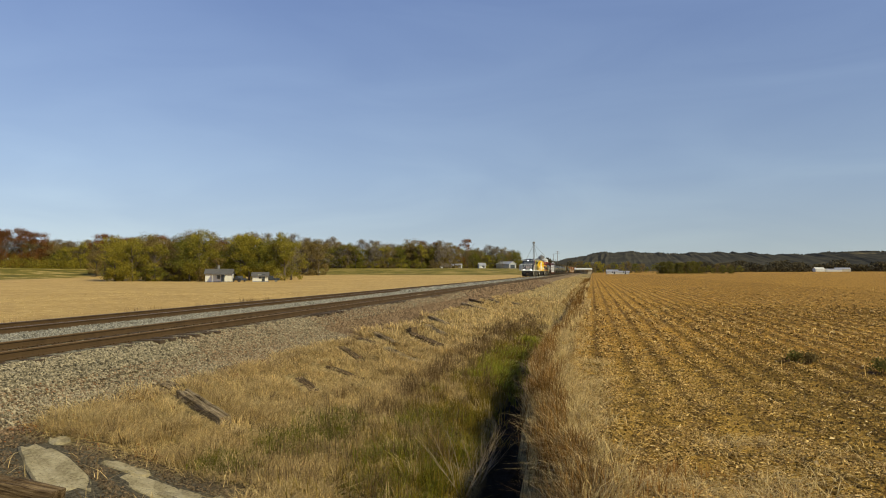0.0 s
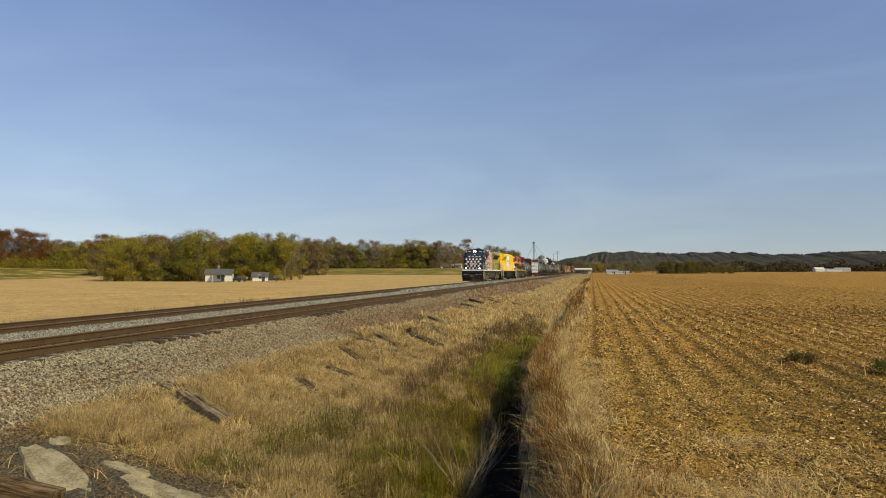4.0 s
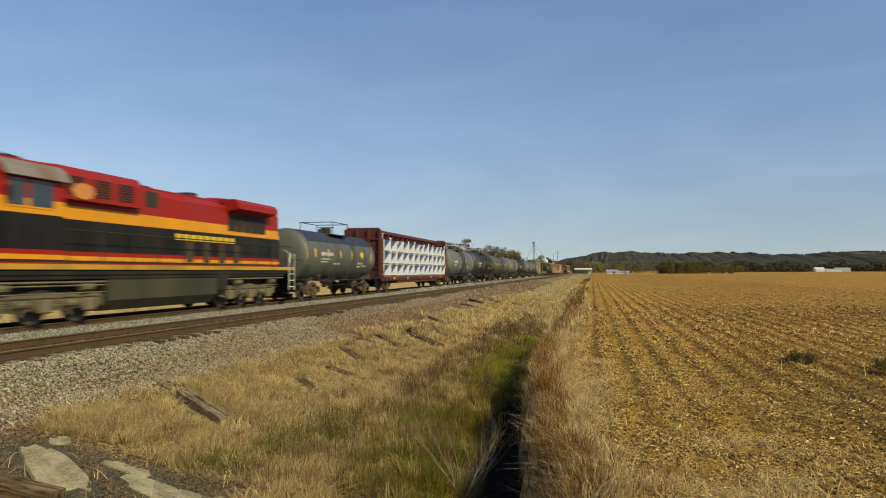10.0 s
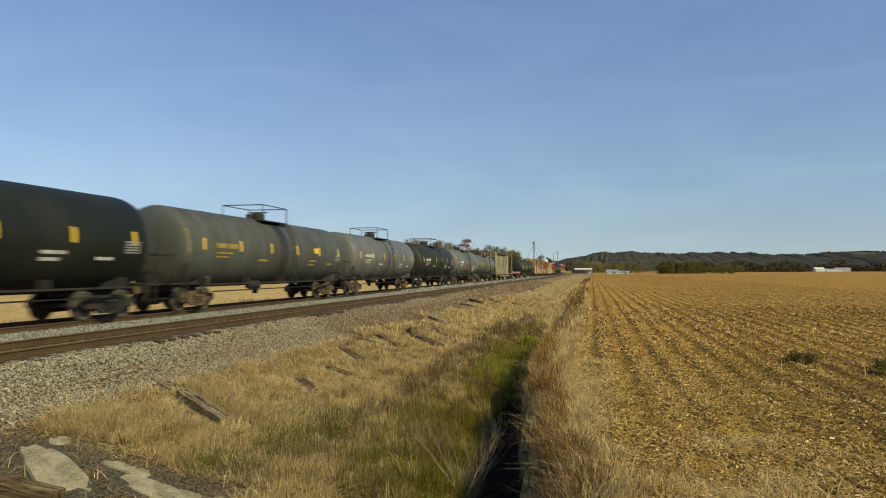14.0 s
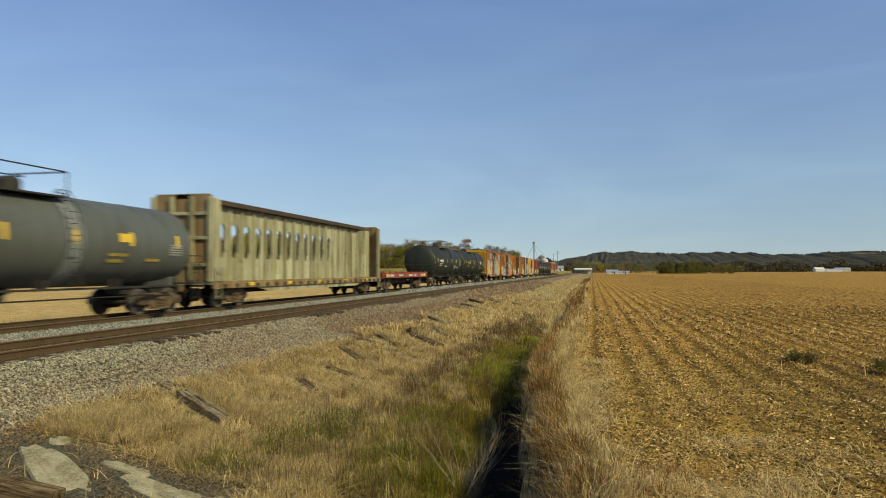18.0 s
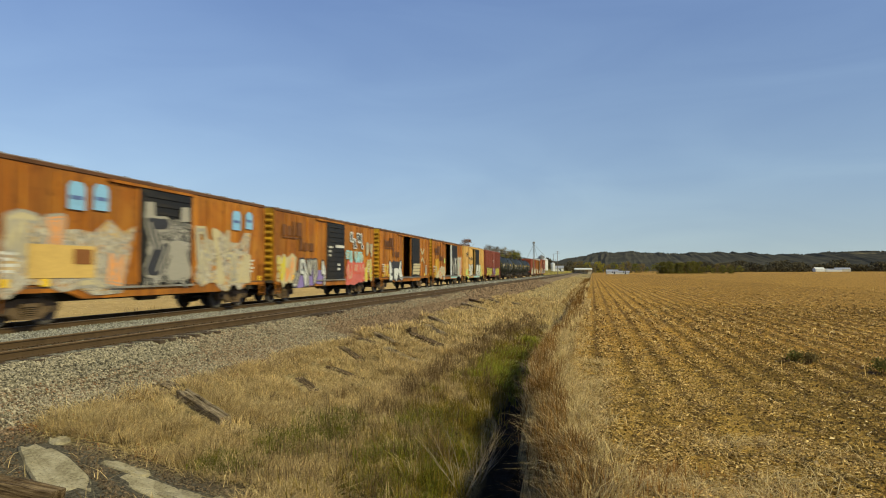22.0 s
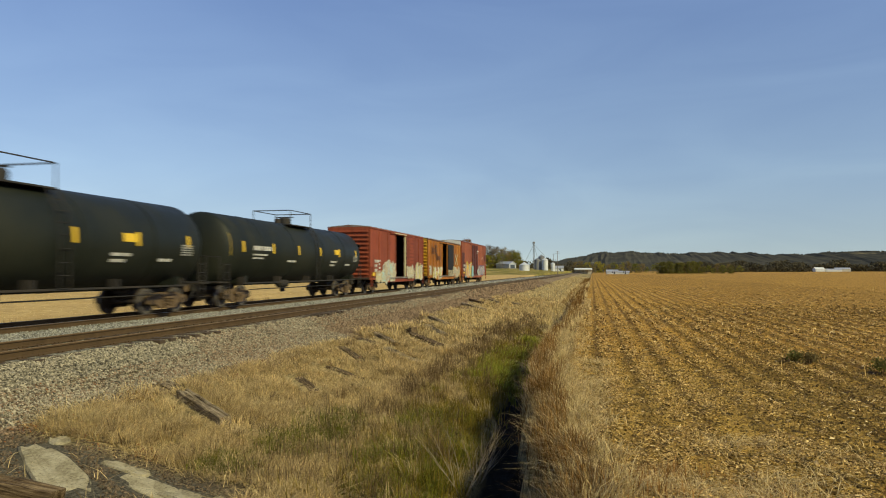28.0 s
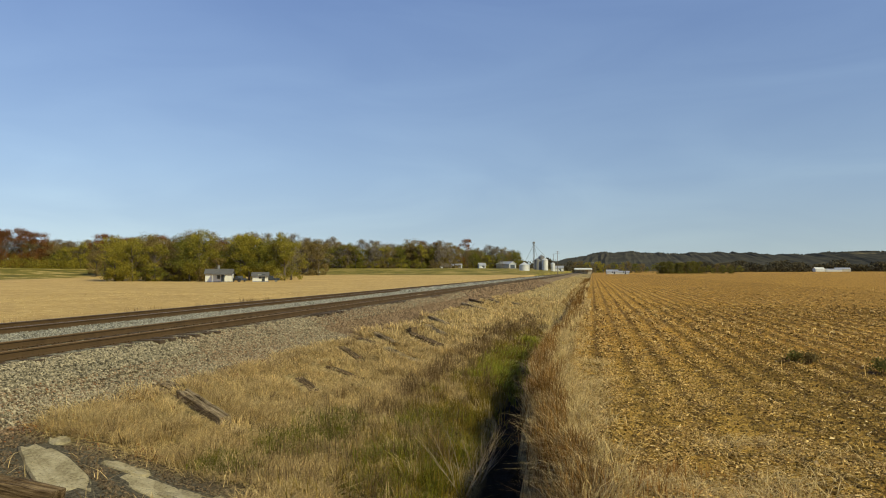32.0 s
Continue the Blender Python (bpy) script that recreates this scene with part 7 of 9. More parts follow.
def centerbeam(s0, s1, paint, label, loaded, cap):
    half = (s1 - s0) / 2
    car = thing("centerbeam_flatcar", label, "flatcar", "centre-beam flatcars of the train")
    top, deck = 4.72, 1.12
    part("deck", Geo().box(-1.45, 1.45, -half, half, 0.98, deck, 0.02), paint, car)
    for s in (-1, 1):
        part("side_sill", Geo().box(min(s * 1.36, s * 1.48), max(s * 1.36, s * 1.48), -half, half, 0.82, 1.14, 0.015), paint if loaded else CB_SILL, car)
        y = s * half
        bulk = part("bulkhead", Geo().prism([(-1.42, deck), (1.42, deck), (1.42, top - 0.22), (1.18, top), (-1.18, top), (-1.42, top - 0.22)], min(y, y - s * 0.16), max(y, y - s * 0.16)), paint if loaded else CB_SILL, car)
        for x in (-1.3, -0.45, 0.45, 1.3):
            part("post", Geo().box(x - 0.09, x + 0.09, min(y, y + s * 0.14), max(y, y + s * 0.14), deck, top - 0.12, 0.015), paint, bulk)
        for z in (1.8, 2.9, 3.9):
            part("crossbar", Geo().box(-1.4, 1.4, min(y, y + s * 0.1), max(y, y + s * 0.1), z - 0.07, z + 0.07, 0.015), paint, bulk)
        part("side_return", Geo().box(1.3, 1.44, min(y, y - s * 0.5), max(y, y - s * 0.5), deck, top - 0.2, 0.015), paint, car)
        add_truck(car, s * (half - 2.3))
        g = Geo()
        ladder(g, 1.5, y - s * 0.3 - 0.21, 0.4, 1.7)
        part("corner_ladder", g, paint, car)
    part("top_chord", Geo().box(-0.36, 0.36, -half, half, top - 0.24, top, 0.03), cap, car)
    part("centre_sill", Geo().box(-0.24, 0.24, -half + 2.2, half - 2.2, 0.55, 0.98), STEEL_DARK, car)
    part("belly_sill", Geo().prism_x([(-half + 3.6, 0.84), (-half + 5, 0.62), (half - 5, 0.62), (half - 3.6, 0.84)], 1.34, 1.40), paint, car)
    tie = Geo().box(1.48, 1.56, -0.07, 0.07, 0.86, 1.02).mesh("winch", cap)
    for y in np.arange(-half + 0.8, half - 0.5, 0.95):
        part("winch", tie, None, car, m=pose(0, float(y), 0))
    tape = Geo().box(1.481, 1.487, -0.24, 0.24, 0.92, 1.06).mesh("reflector", YELLOW_TAPE)
    for y in (-half * 0.72, -half * 0.36, 0.0, half * 0.36, half * 0.72):
        part("reflector", tape, None, car, m=pose(0, y, 0))
    # centre beam: posts, and for the empty car a panelled web with long slots
    if loaded:
        post = Geo().box(-0.3, 0.3, -0.07, 0.07, deck, top - 0.24, 0.01).mesh("beam_post", paint)
        for y in np.linspace(-half + 1.0, half - 1.0, 15):
            part("beam_post", post, None, car, m=pose(0, float(y), 0))
        g = Geo()
        for y in (-half + 0.02, half - 0.5):
            for k, (a, b) in enumerate(((0.0, 0.46), (0.05, 0.4), (0.0, 0.3))):
                g.box(1.44, 1.446, y + a, y + b, 4.25 - k * 0.16, 4.34 - k * 0.16)
        part("lettering", g, LETTER_WHITE, car, "small white stencilled lines")
        add_couplers(car, -half, half)
        return put_car(car, s0, s1), half
    n = 17
    ys = np.linspace(-half + 1.2, half - 1.2, n + 1)
    for k in range(n):
        a, b = ys[k], ys[k + 1]
        web = Geo()
        if not 1 <= k < n - 4:
            web.box(-0.05, 0.05, a, b, deck, top - 0.24)
        else:
            c, w = (a + b) / 2, 0.36
            lo, hi = 2.15, 3.7
            o = [(a, deck), (b, deck), (b, top - 0.24), (a, top - 0.24)]
            q = [(c - w, lo + 0.3), (c - w * 0.5, lo), (c + w * 0.5, lo), (c + w, lo + 0.3), (c + w, hi - 0.3), (c + w * 0.5, hi), (c - w * 0.5, hi), (c - w, hi - 0.3)]
            vs = [(x, y, z) for x in (-0.05, 0.05) for y, z in o + q]
            ring = [(0, 1, 6, 5), (1, 7, 6), (1, 2, 8, 7), (2, 9, 8), (2, 3, 10, 9), (3, 11, 10), (3, 0, 4, 11), (0, 5, 4)]
            web.add(vs, [f for f in ring] + [tuple(i + 12 for i in f[::-1]) for f in ring] + [(4 + i, 4 + (i + 1) % 8, 16 + (i + 1) % 8, 16 + i) for i in range(8)])
        part("web_panel", web, paint, car, "tan web panel with a long slot" if 1 <= k < n - 4 else "")
    post = Geo().prism([(-0.22, deck), (0.22, deck), (0.16, top - 0.3), (-0.16, top - 0.3)], -0.06, 0.06).mesh("beam_post", paint)
    for y in ys:
        part("beam_post", post, None, car, m=pose(0, float(y), 0))
    part("beam_end", Geo().box(-0.7, 0.7, -half + 0.1, -half + 1.1, deck, top - 0.3, 0.03), paint, car)
    part("beam_end", Geo().box(-0.7, 0.7, half - 1.1, half - 0.1, deck, top - 0.3, 0.03), paint, car)
    add_couplers(car, -half, half)
    return put_car(car, s0, s1), half


def lumber_load(s0, s1, half):
    """Three tiers of wrapped lumber packs on the side towards the eye, with bearers between them."""
    load = thing("lumber_load", "white plastic-wrapped lumber packs in three tiers on the flatcar", "lumber", "")
    n = 12
    w = (2 * half - 1.4) / n
    pack = Geo().box(0.36, 1.40, -w / 2 + 0.03, w / 2 - 0.03, 0, 0.83, 0.03).mesh("lumber_pack", WRAP_WHITE)
    plate = Geo()
    plate.slot = 0
    plate.prism_x([(-w / 2 + 0.06, 0.80), (-w / 2 + 0.06, 0.22), (w * 0.28, 0.80)], 1.402, 1.408)
    plate.slot = 1
    plate.prism_x([(-w / 2 + 0.06, 0.23), (-w / 2 + 0.06, 0.15), (w * 0.34, 0.79), (w * 0.285, 0.79)], 1.402, 1.407)
    plate = plate.mesh("printed_wrap", [WRAP_BLUE, WRAP_RED])
    header = Geo().box(1.401, 1.412, -w / 2 + 0.05, w / 2 - 0.05, 0.74, 0.825).mesh("printed_header", WRAP_BLUE)
    flap = Geo().box(1.403, 1.425, w / 2 - 0.22, w / 2 + 0.1, 0.68, 0.93, 0.01).mesh("wrap_flap", WRAP_WHITE)
    fold = Geo().box(1.402, 1.416, w * 0.40, w * 0.43, 0.03, 0.81).mesh("wrap_fold", WRAP_WHITE)
    bearer = Geo().box(0.36, 1.40, -0.05, 0.05, 0, 0.09).mesh("bearer", LUMBER_END)
    for tier in range(3):
        z = 1.21 + tier * 0.93
        for k in range(n):
            y = -half + 0.7 + w * (k + 0.5)
            tilt = 0.012 * math.sin(k * 2.3 + tier * 1.7)
            p = part("lumber_pack", pack, None, load, m=pose(0.02 * math.sin(k * 1.3 + tier), y, z + tilt))
            part("printed_wrap", plate, None, p)
            part("wrap_fold", fold, None, p)
            part("wrap_flap", flap, None, p, m=pose(0, 0.09 * math.sin(k * 4.1 + tier * 2), 0.03 * math.sin(k * 2.9 + tier), 7 * math.sin(k * 1.7 + tier)))
            if (k * 5 + tier * 3) % 4:
                part("printed_header", header, None, p)
            for d in (-w * 0.3, w * 0.3):
                part("bearer", bearer, None, load, m=pose(0, y + d, z - 0.09))
    return put_car(load, s0, s1)


# ---- low flatcar ----
FLAT_RED = weathered("flatcar_red", (0.26, 0.05, 0.025), (0.10, 0.035, 0.018), (0.30, 0.09, 0.05), 0.55)


def flatcar(s0, s1, label):
    half = (s1 - s0) / 2
    car = thing("flatcar", label, "flatcar")
    part("deck", Geo().box(-1.4, 1.4, -half, half, 1.18, 1.34, 0.02), CB_RUST, car, "rusty plank deck")
    for s in (-1, 1):
        part("side_sill", Geo().box(min(s * 1.36, s * 1.48), max(s * 1.36, s * 1.48), -half, half, 1.02, 1.42, 0.015), FLAT_RED, car, "faded red side sill with white stencils")
        y = s * half
        part("end_sill", Geo().box(-1.45, 1.45, min(y, y - s * 0.2), max(y, y - s * 0.2), 0.95, 1.46, 0.02), FLAT_RED, car)
        part("bolster", Geo().box(-1.3, 1.3, s * (half - 2.2) - 0.25, s * (half - 2.2) + 0.25, 0.78, 1.18), STEEL_DARK, car)
        g = Geo()
        ladder(g, 1.5, y - s * 0.4 - 0.21, 0.4, 1.4)
        part("step_iron", g, STEEL_DARK, car)
        add_truck(car, s * (half - 2.2))
    part("centre_sill", Geo().prism_x([(-half, 1.18), (-half, 0.85), (-half + 3.5, 0.8), (-half + 4.5, 0.55), (half - 4.5, 0.55), (half - 3.5, 0.8), (half, 0.85), (half, 1.18)], -0.5, 0.5), CB_RUST, car)
    g = Geo()
    for y, w in ((-5.6, 0.4), (-5.0, 0.9), (-2.6, 0.5), (-1.9, 0.5), (0.4, 1.1), (2.2, 0.6), (4.4, 0.5), (5.0, 0.4)):
        g.box(1.481, 1.486, y, y + w, 1.14, 1.28)
    part("lettering", g, LETTER_WHITE, car, "white stencilled marks")
    post = Geo().box(1.30, 1.46, -0.06, 0.06, 1.34, 1.52, 0.01).mesh("stake_pocket", FLAT_RED)
    for y in np.linspace(-half + 0.6, half - 0.6, 9):
        part("stake_pocket", post, None, car, m=pose(0, float(y), 0))
    for y in (-half + 0.9, half - 1.4):
        part("reflector", Geo().box(1.482, 1.488, y, y + 0.5, 1.1, 1.34), YELLOW_TAPE, car)
    part("brake_wheel", Geo().lathe_z(0, 0, [(0.24, 0.0), (0.27, 0.015), (0.24, 0.03), (0.22, 0.015)], 14), STEEL_DARK, car, m=pose(0.9, -half + 0.25, 2.0))
    part("brake_staff", Geo().tube((0.9, -half + 0.25, 1.4), (0.9, -half + 0.25, 2.02), 0.02), STEEL_DARK, car)
    add_couplers(car, -half, half)
    return put_car(car, s0, s1)


# ---- locomotives ----
def bands(name, stops, dirt=0.3, rough=0.4):
    """Livery painted in level bands; stops are (lower edge in metres, colour)."""
    mt, nd, ln, b = material(name, rough, 0.0, 0.2)
    co = nd.new("ShaderNodeTexCoord").outputs["Object"]
    sep = nd.new("ShaderNodeSeparateXYZ")
    ln.new(co, sep.inputs[0])
    sc = nd.new("ShaderNodeMath")
    sc.operation = "DIVIDE"
    sc.inputs[1].default_value = 5.0
    ln.new(sep.outputs[2], sc.inputs[0])
    r = ramp_node(nd, ln, sc.outputs[0], [(max(0, z / 5.0), c) for z, c in stops])
    r.color_ramp.interpolation = "CONSTANT"
    n1 = noise_node(nd, ln, 0.8, 6, co, (1, 1, 0.2))
    mask = ramp_node(nd, ln, n1.outputs[0], [(0.42, (0, 0, 0)), (0.85, (dirt, dirt, dirt))])
    c = mix_node(nd, ln, mask.outputs[0], r.outputs[0], (0.08, 0.058, 0.035))
    ln.new(c, b.inputs["Base Color"])
    return mt


def stripes_material():
    """Waving red and white stripes along the hood."""
    mt, nd, ln, b = material("waving_stripes", 0.4, 0.0, 0.5)
    co = nd.new("ShaderNodeTexCoord").outputs["Object"]
    sep = nd.new("ShaderNodeSeparateXYZ")
    ln.new(co, sep.inputs[0])

    def op(kind, a, b2):
        m = nd.new("ShaderNodeMath")
        m.operation = kind
        for k, v in enumerate((a, b2)):
            if hasattr(v, "is_linked"):
                ln.new(v, m.inputs[k])
            elif v is not None:
                m.inputs[k].default_value = v
        return m.outputs[0]

    y, z = sep.outputs[1], sep.outputs[2]
    wave = op("MULTIPLY", op("SINE", op("ADD", op("MULTIPLY", y, 2.6), op("MULTIPLY", z, 0.6)), None), 0.10)
    fold = op("MULTIPLY", op("SINE", op("MULTIPLY", y, 0.8), None), 0.16)
    u = op("ADD", op("ADD", z, op("MULTIPLY", y, 0.42)), op("ADD", wave, fold))
    f = op("FRACT", op("ADD", op("MULTIPLY", u, 1.75), 20.0), None)
    r = ramp_node(nd, ln, f, [(0.0, (0.40, 0.018, 0.016)), (0.46, (0.70, 0.63, 0.55))])
    r.color_ramp.interpolation = "CONSTANT"
    n1 = noise_node(nd, ln, 0.9, 6, co, (1, 1, 0.25))
    mask = ramp_node(nd, ln, n1.outputs[0], [(0.5, (0, 0, 0)), (0.9, (0.35, 0.35, 0.35))])
    c = mix_node(nd, ln, mask.outputs[0], r.outputs[0], (0.2, 0.15, 0.11))
    ln.new(c, b.inputs["Base Color"])
    return mt


def camo_material():
    """Blocky service camouflage in olive, tan and grey-green."""
    mt, nd, ln, b = material("camouflage", 0.55)
    co = nd.new("ShaderNodeTexCoord").outputs["Object"]
    v = nd.new("ShaderNodeTexVoronoi")
    v.distance = "CHEBYCHEV"
    v.inputs["Scale"].default_value = 2.6
    ln.new(co, v.inputs["Vector"])
    r = ramp_node(nd, ln, v.outputs["Color"], [(0.0, (0.24, 0.235, 0.08)), (0.35, (0.34, 0.32, 0.13)), (0.6, (0.15, 0.155, 0.055)), (0.78, (0.40, 0.37, 0.19))])
    r.color_ramp.interpolation = "CONSTANT"
    ln.new(r.outputs[0], b.inputs["Base Color"])
    return mt


def glow(name, col, strength):
    mt, nd, ln, b = material(name, 0.3)
    b.inputs["Base Color"].default_value = (*col, 1)
    b.inputs["Emission Color"].default_value = (*col, 1)
    b.inputs["Emission Strength"].default_value = strength
    return mt


GLASS_DARK, _n, _l, _b = material("cab_window_glass", 0.06, 0.0, 0.7)
_b.inputs["Base Color"].default_value = (0.03, 0.04, 0.045, 1)
LAMP_ON = glow("headlight_glow", (1.0, 0.95, 0.82), 12.0)
FLAG_BLUE = worn("flag_blue", (0.008, 0.012, 0.036), (0.025, 0.024, 0.03), 0.25, 0.5, spec=0.2)
FLAG_STRIPES, CAMO = stripes_material(), camo_material()
LOCO_YELLOW = worn("loco_yellow", (0.80, 0.53, 0.002), (0.52, 0.33, 0.006), 0.2, 0.45)
LOCO_BLACK = worn("loco_under_black", (0.012, 0.012, 0.011), (0.045, 0.037, 0.026), 0.5, 0.7, spec=0.25)
LOCO_OLIVE = worn("loco_dusty_olive", (0.016, 0.016, 0.011), (0.045, 0.037, 0.02), 0.5, 0.75, spec=0.25)
FUEL_GREY = worn("fuel_tank_grime", (0.03, 0.029, 0.02), (0.075, 0.062, 0.03), 0.55, 0.75)
ROOF_DARK = worn("loco_roof_dark", (0.025, 0.025, 0.027), (0.06, 0.055, 0.045), 0.5, 0.6)
GRILLE = worn("radiator_grille", (0.016, 0.016, 0.014), (0.05, 0.043, 0.03), 0.5, 0.75)
BELLE = bands("red_gold_black_livery", [(0.0, (0.12, 0.10, 0.08)), (1.5, (0.62, 0.26, 0.008)), (1.68, (0.27, 0.011, 0.004)), (1.78, (0.02, 0.016, 0.012)), (1.87, (0.62, 0.26, 0.008)), (2.0, (0.27, 0.011, 0.004)), (2.14, (0.008, 0.0075, 0.007)),
                                        (3.12, (0.62, 0.26, 0.008)), (3.52, (0.27, 0.011, 0.004))])
BELLE_RED = worn("locomotive_red", (0.27, 0.011, 0.004), (0.08, 0.022, 0.014), 0.45, 0.45, spec=0.2)
OLIVE_YELLOW = worn("service_emblem_yellow", (0.62, 0.42, 0.02), (0.4, 0.3, 0.05), 0.3, 0.5)


def loco_truck_mesh(mat):
    g = Geo()
    for s in (-1, 1):
        a, b = (1.0, 1.2) if s > 0 else (-1.2, -1.0)
        g.prism_x([(-2.55, 0.78), (-2.5, 0.5), (-2.1, 0.42), (-1.35, 0.46), (-1.1, 0.40), (-0.6, 0.40), (-0.3, 0.46), (0.3, 0.46), (0.6, 0.40), (1.1, 0.40), (1.35, 0.46), (2.1, 0.42), (2.5, 0.5), (2.55, 0.78),
                   (1.9, 0.95), (1.0, 0.86), (0.0, 1.0), (-1.0, 0.86), (-1.9, 0.95)], a, b)
        for y in (-1.75, 0.0, 1.75):
            g.box(min(s * 1.18, s * 1.34), max(s * 1.18, s * 1.34), y - 0.24, y + 0.24, 0.34, 0.74, 0.04)
            for d in (-0.42, 0.42):
                for k in range(4):
                    g.tube((s * 1.25, y + d, 0.55 + k * 0.07), (s * 1.25, y + d, 0.59 + k * 0.07), 0.09, n=8)
        for y in (-0.9, 0.9):
            g.tube((s * 1.32, y - 0.25, 0.62), (s * 1.32, y + 0.25, 0.62), 0.1, n=8)
            g.path([(s * 1.3, y, 0.6), (s * 1.26, y, 0.28)], 0.05)
        g.path([(s * 1.36, -2.3, 0.9), (s * 1.36, 2.3, 0.9)], 0.02)
    for y in (-0.85, 0.85):
        g.box(-1.0, 1.0, y - 0.2, y + 0.2, 0.5, 0.8)
    return g.mesh("truck", mat, 35)


def locomotive(s0, s1, name, label, spec, spin=0):
    """A six-axle freight diesel: frame, wide nose and cab, narrow hood with radiator wings, walkways, tank and trucks."""
    half = (s1 - s0) / 2
    car = thing(name, label, "locomotive", "locomotives of the train")
    cab, hood, rear, roof = spec["cab"], spec["hood"], spec["rear"], spec.get("roof", ROOF_DARK)
    under, rail = spec["under"], spec["rail"]
    f = -half
    dz = 1.75

    def ring(y, w, z1, ch, z0=dz):
        return [(-w, y, z0), (w, y, z0), (w, y, z1 - ch), (w - ch * 0.8, y, z1), (-w + ch * 0.8, y, z1), (-w, y, z1 - ch)]

    part("frame", Geo().box(-1.46, 1.46, f + 0.25, half - 0.25, 1.42, dz - 0.06, 0.02), under, car)
    part("deck_edge", Geo().box(-1.52, 1.52, f + 0.2, half - 0.2, dz - 0.16, dz, 0.01), spec["edge"], car)
    part("nose", Geo().loft([ring(f + 0.70, 1.14, 3.08, 0.2), ring(f + 0.84, 1.34, 3.34, 0.26), ring(f + 1.95, 1.45, 3.58, 0.24)]), spec.get("nose", cab), car)
    cb = part("cab", Geo().loft([ring(f + 1.9, 1.46, 3.4, 0.05), ring(f + 2.32, 1.5, 4.56, 0.36), ring(f + 4.7, 1.5, 4.66, 0.36)]), cab, car)
    for s in (-1, 1):
        g = Geo()
        a, b = sorted((s * 0.14, s * 1.2))
        g.add([(a, f + 2.045, 3.68), (b, f + 2.045, 3.68), (b - 0.05 * (s > 0), f + 2.235, 4.2), (a + 0.05 * (s < 0), f + 2.235, 4.2),
               (a, f + 1.98, 3.68), (b, f + 1.98, 3.68), (b - 0.05 * (s > 0), f + 2.17, 4.2), (a + 0.05 * (s < 0), f + 2.17, 4.2)],
              [(0, 1, 2, 3), (7, 6, 5, 4), (0, 4, 5, 1), (1, 5, 6, 2), (2, 6, 7, 3), (3, 7, 4, 0)])
        part("windshield", g, GLASS_DARK, cb, "dark glass windshield")
        for y0, y1 in ((f + 2.75, f + 3.3), (f + 3.45, f + 4.3)):
            w = part("side_window", Geo().box(min(s * 1.495, s * 1.508), max(s * 1.495, s * 1.508), y0, y1, 3.32, 4.05, 0.004), GLASS_DARK, cb, "dark glass side window")
            part("window_frame", Geo().box(min(s * 1.49, s * 1.515), max(s * 1.49, s * 1.515), y0 - 0.05, y1 + 0.05, 3.27, 3.32).box(min(s * 1.49, s * 1.515), max(s * 1.49, s * 1.515), y0 - 0.05, y1 + 0.05, 4.05, 4.1)
                 .box(min(s * 1.49, s * 1.515), max(s * 1.49, s * 1.515), y0 - 0.05, y0, 3.32, 4.05).box(min(s * 1.49, s * 1.515), max(s * 1.49, s * 1.515), y1, y1 + 0.05, 3.32, 4.05), cab, w)
        part("mirror", Geo().box(min(s * 1.55, s * 1.72), max(s * 1.55, s * 1.72), f + 2.6, f + 2.64, 3.4, 3.8), BLACK_PAINT, car)
        part("sand_fill", Geo().box(min(s * 1.0, s * 1.2), max(s * 1.0, s * 1.2), f + 0.66, f + 0.72, 2.2, 2.4), STEEL_DARK, car)
        part("number_board", Geo().box(min(s * 0.6, s * 1.0), max(s * 0.6, s * 1.0), f + 2.2, f + 2.4, 4.3, 4.43), LETTER_WHITE, cb)
        part("ditch_light", Geo().lathe_z(0, 0, [(0.08, 0.0), (0.095, 0.04), (0.075, 0.07)], 12), LAMP_ON if spec.get("lit") else GLASS_DARK, car, "lit ditch light" if spec.get("lit") else "ditch light, off", m=pose(s * 0.95, f + 0.24, 1.95, 90))
        part("light_bracket", Geo().box(min(s * 0.8, s * 1.1), max(s * 0.8, s * 1.1), f + 0.24, f + 0.42, 1.75, 2.1), under, car)
    part("headlight", Geo().tube((-0.12, f + 2.36, 4.36), (-0.12, f + 2.16, 4.36), 0.085, n=12).tube((0.12, f + 2.36, 4.36), (0.12, f + 2.16, 4.36), 0.085, n=12), LAMP_ON if spec.get("lit") else GLASS_DARK, cb, "twin headlight")
    part("cab_roof", Geo().box(-0.9, 0.9, f + 2.7, f + 4.6, 4.6, 4.70, 0.04), roof, car)
    part("horn", Geo().tube((0.3, f + 4.0, 4.78), (0.3, f + 3.5, 4.78), 0.03, 0.09).tube((0.5, f + 4.0, 4.78), (0.5, f + 3.6, 4.78), 0.03, 0.08).box(0.2, 0.6, f + 3.95, f + 4.05, 4.66, 4.8), STEEL_DARK, car)
    # hood
    y_rad = half - spec.get("rad", 8.4)
    part("hood", Geo().loft([ring(f + 4.7, spec.get("wide", 1.0), 4.5, 0.25), ring(y_rad, spec.get("wide", 1.0), 4.5, 0.25)]), hood, car)
    part("brake_housing", Geo().loft([ring(f + 4.72, 1.28, 4.7, 0.3, 3.7), ring(f + spec.get("bulge_end", 8.6), 1.28, 4.7, 0.3, 3.7)]), spec.get("bulge", hood), car)
    part("rear_hood", Geo().loft([ring(y_rad, 1.0, 4.4, 0.15), ring(half - 1.0, 1.0, 4.4, 0.15)]), rear, car)
    r0, r1 = y_rad + 0.4, half - 2.2
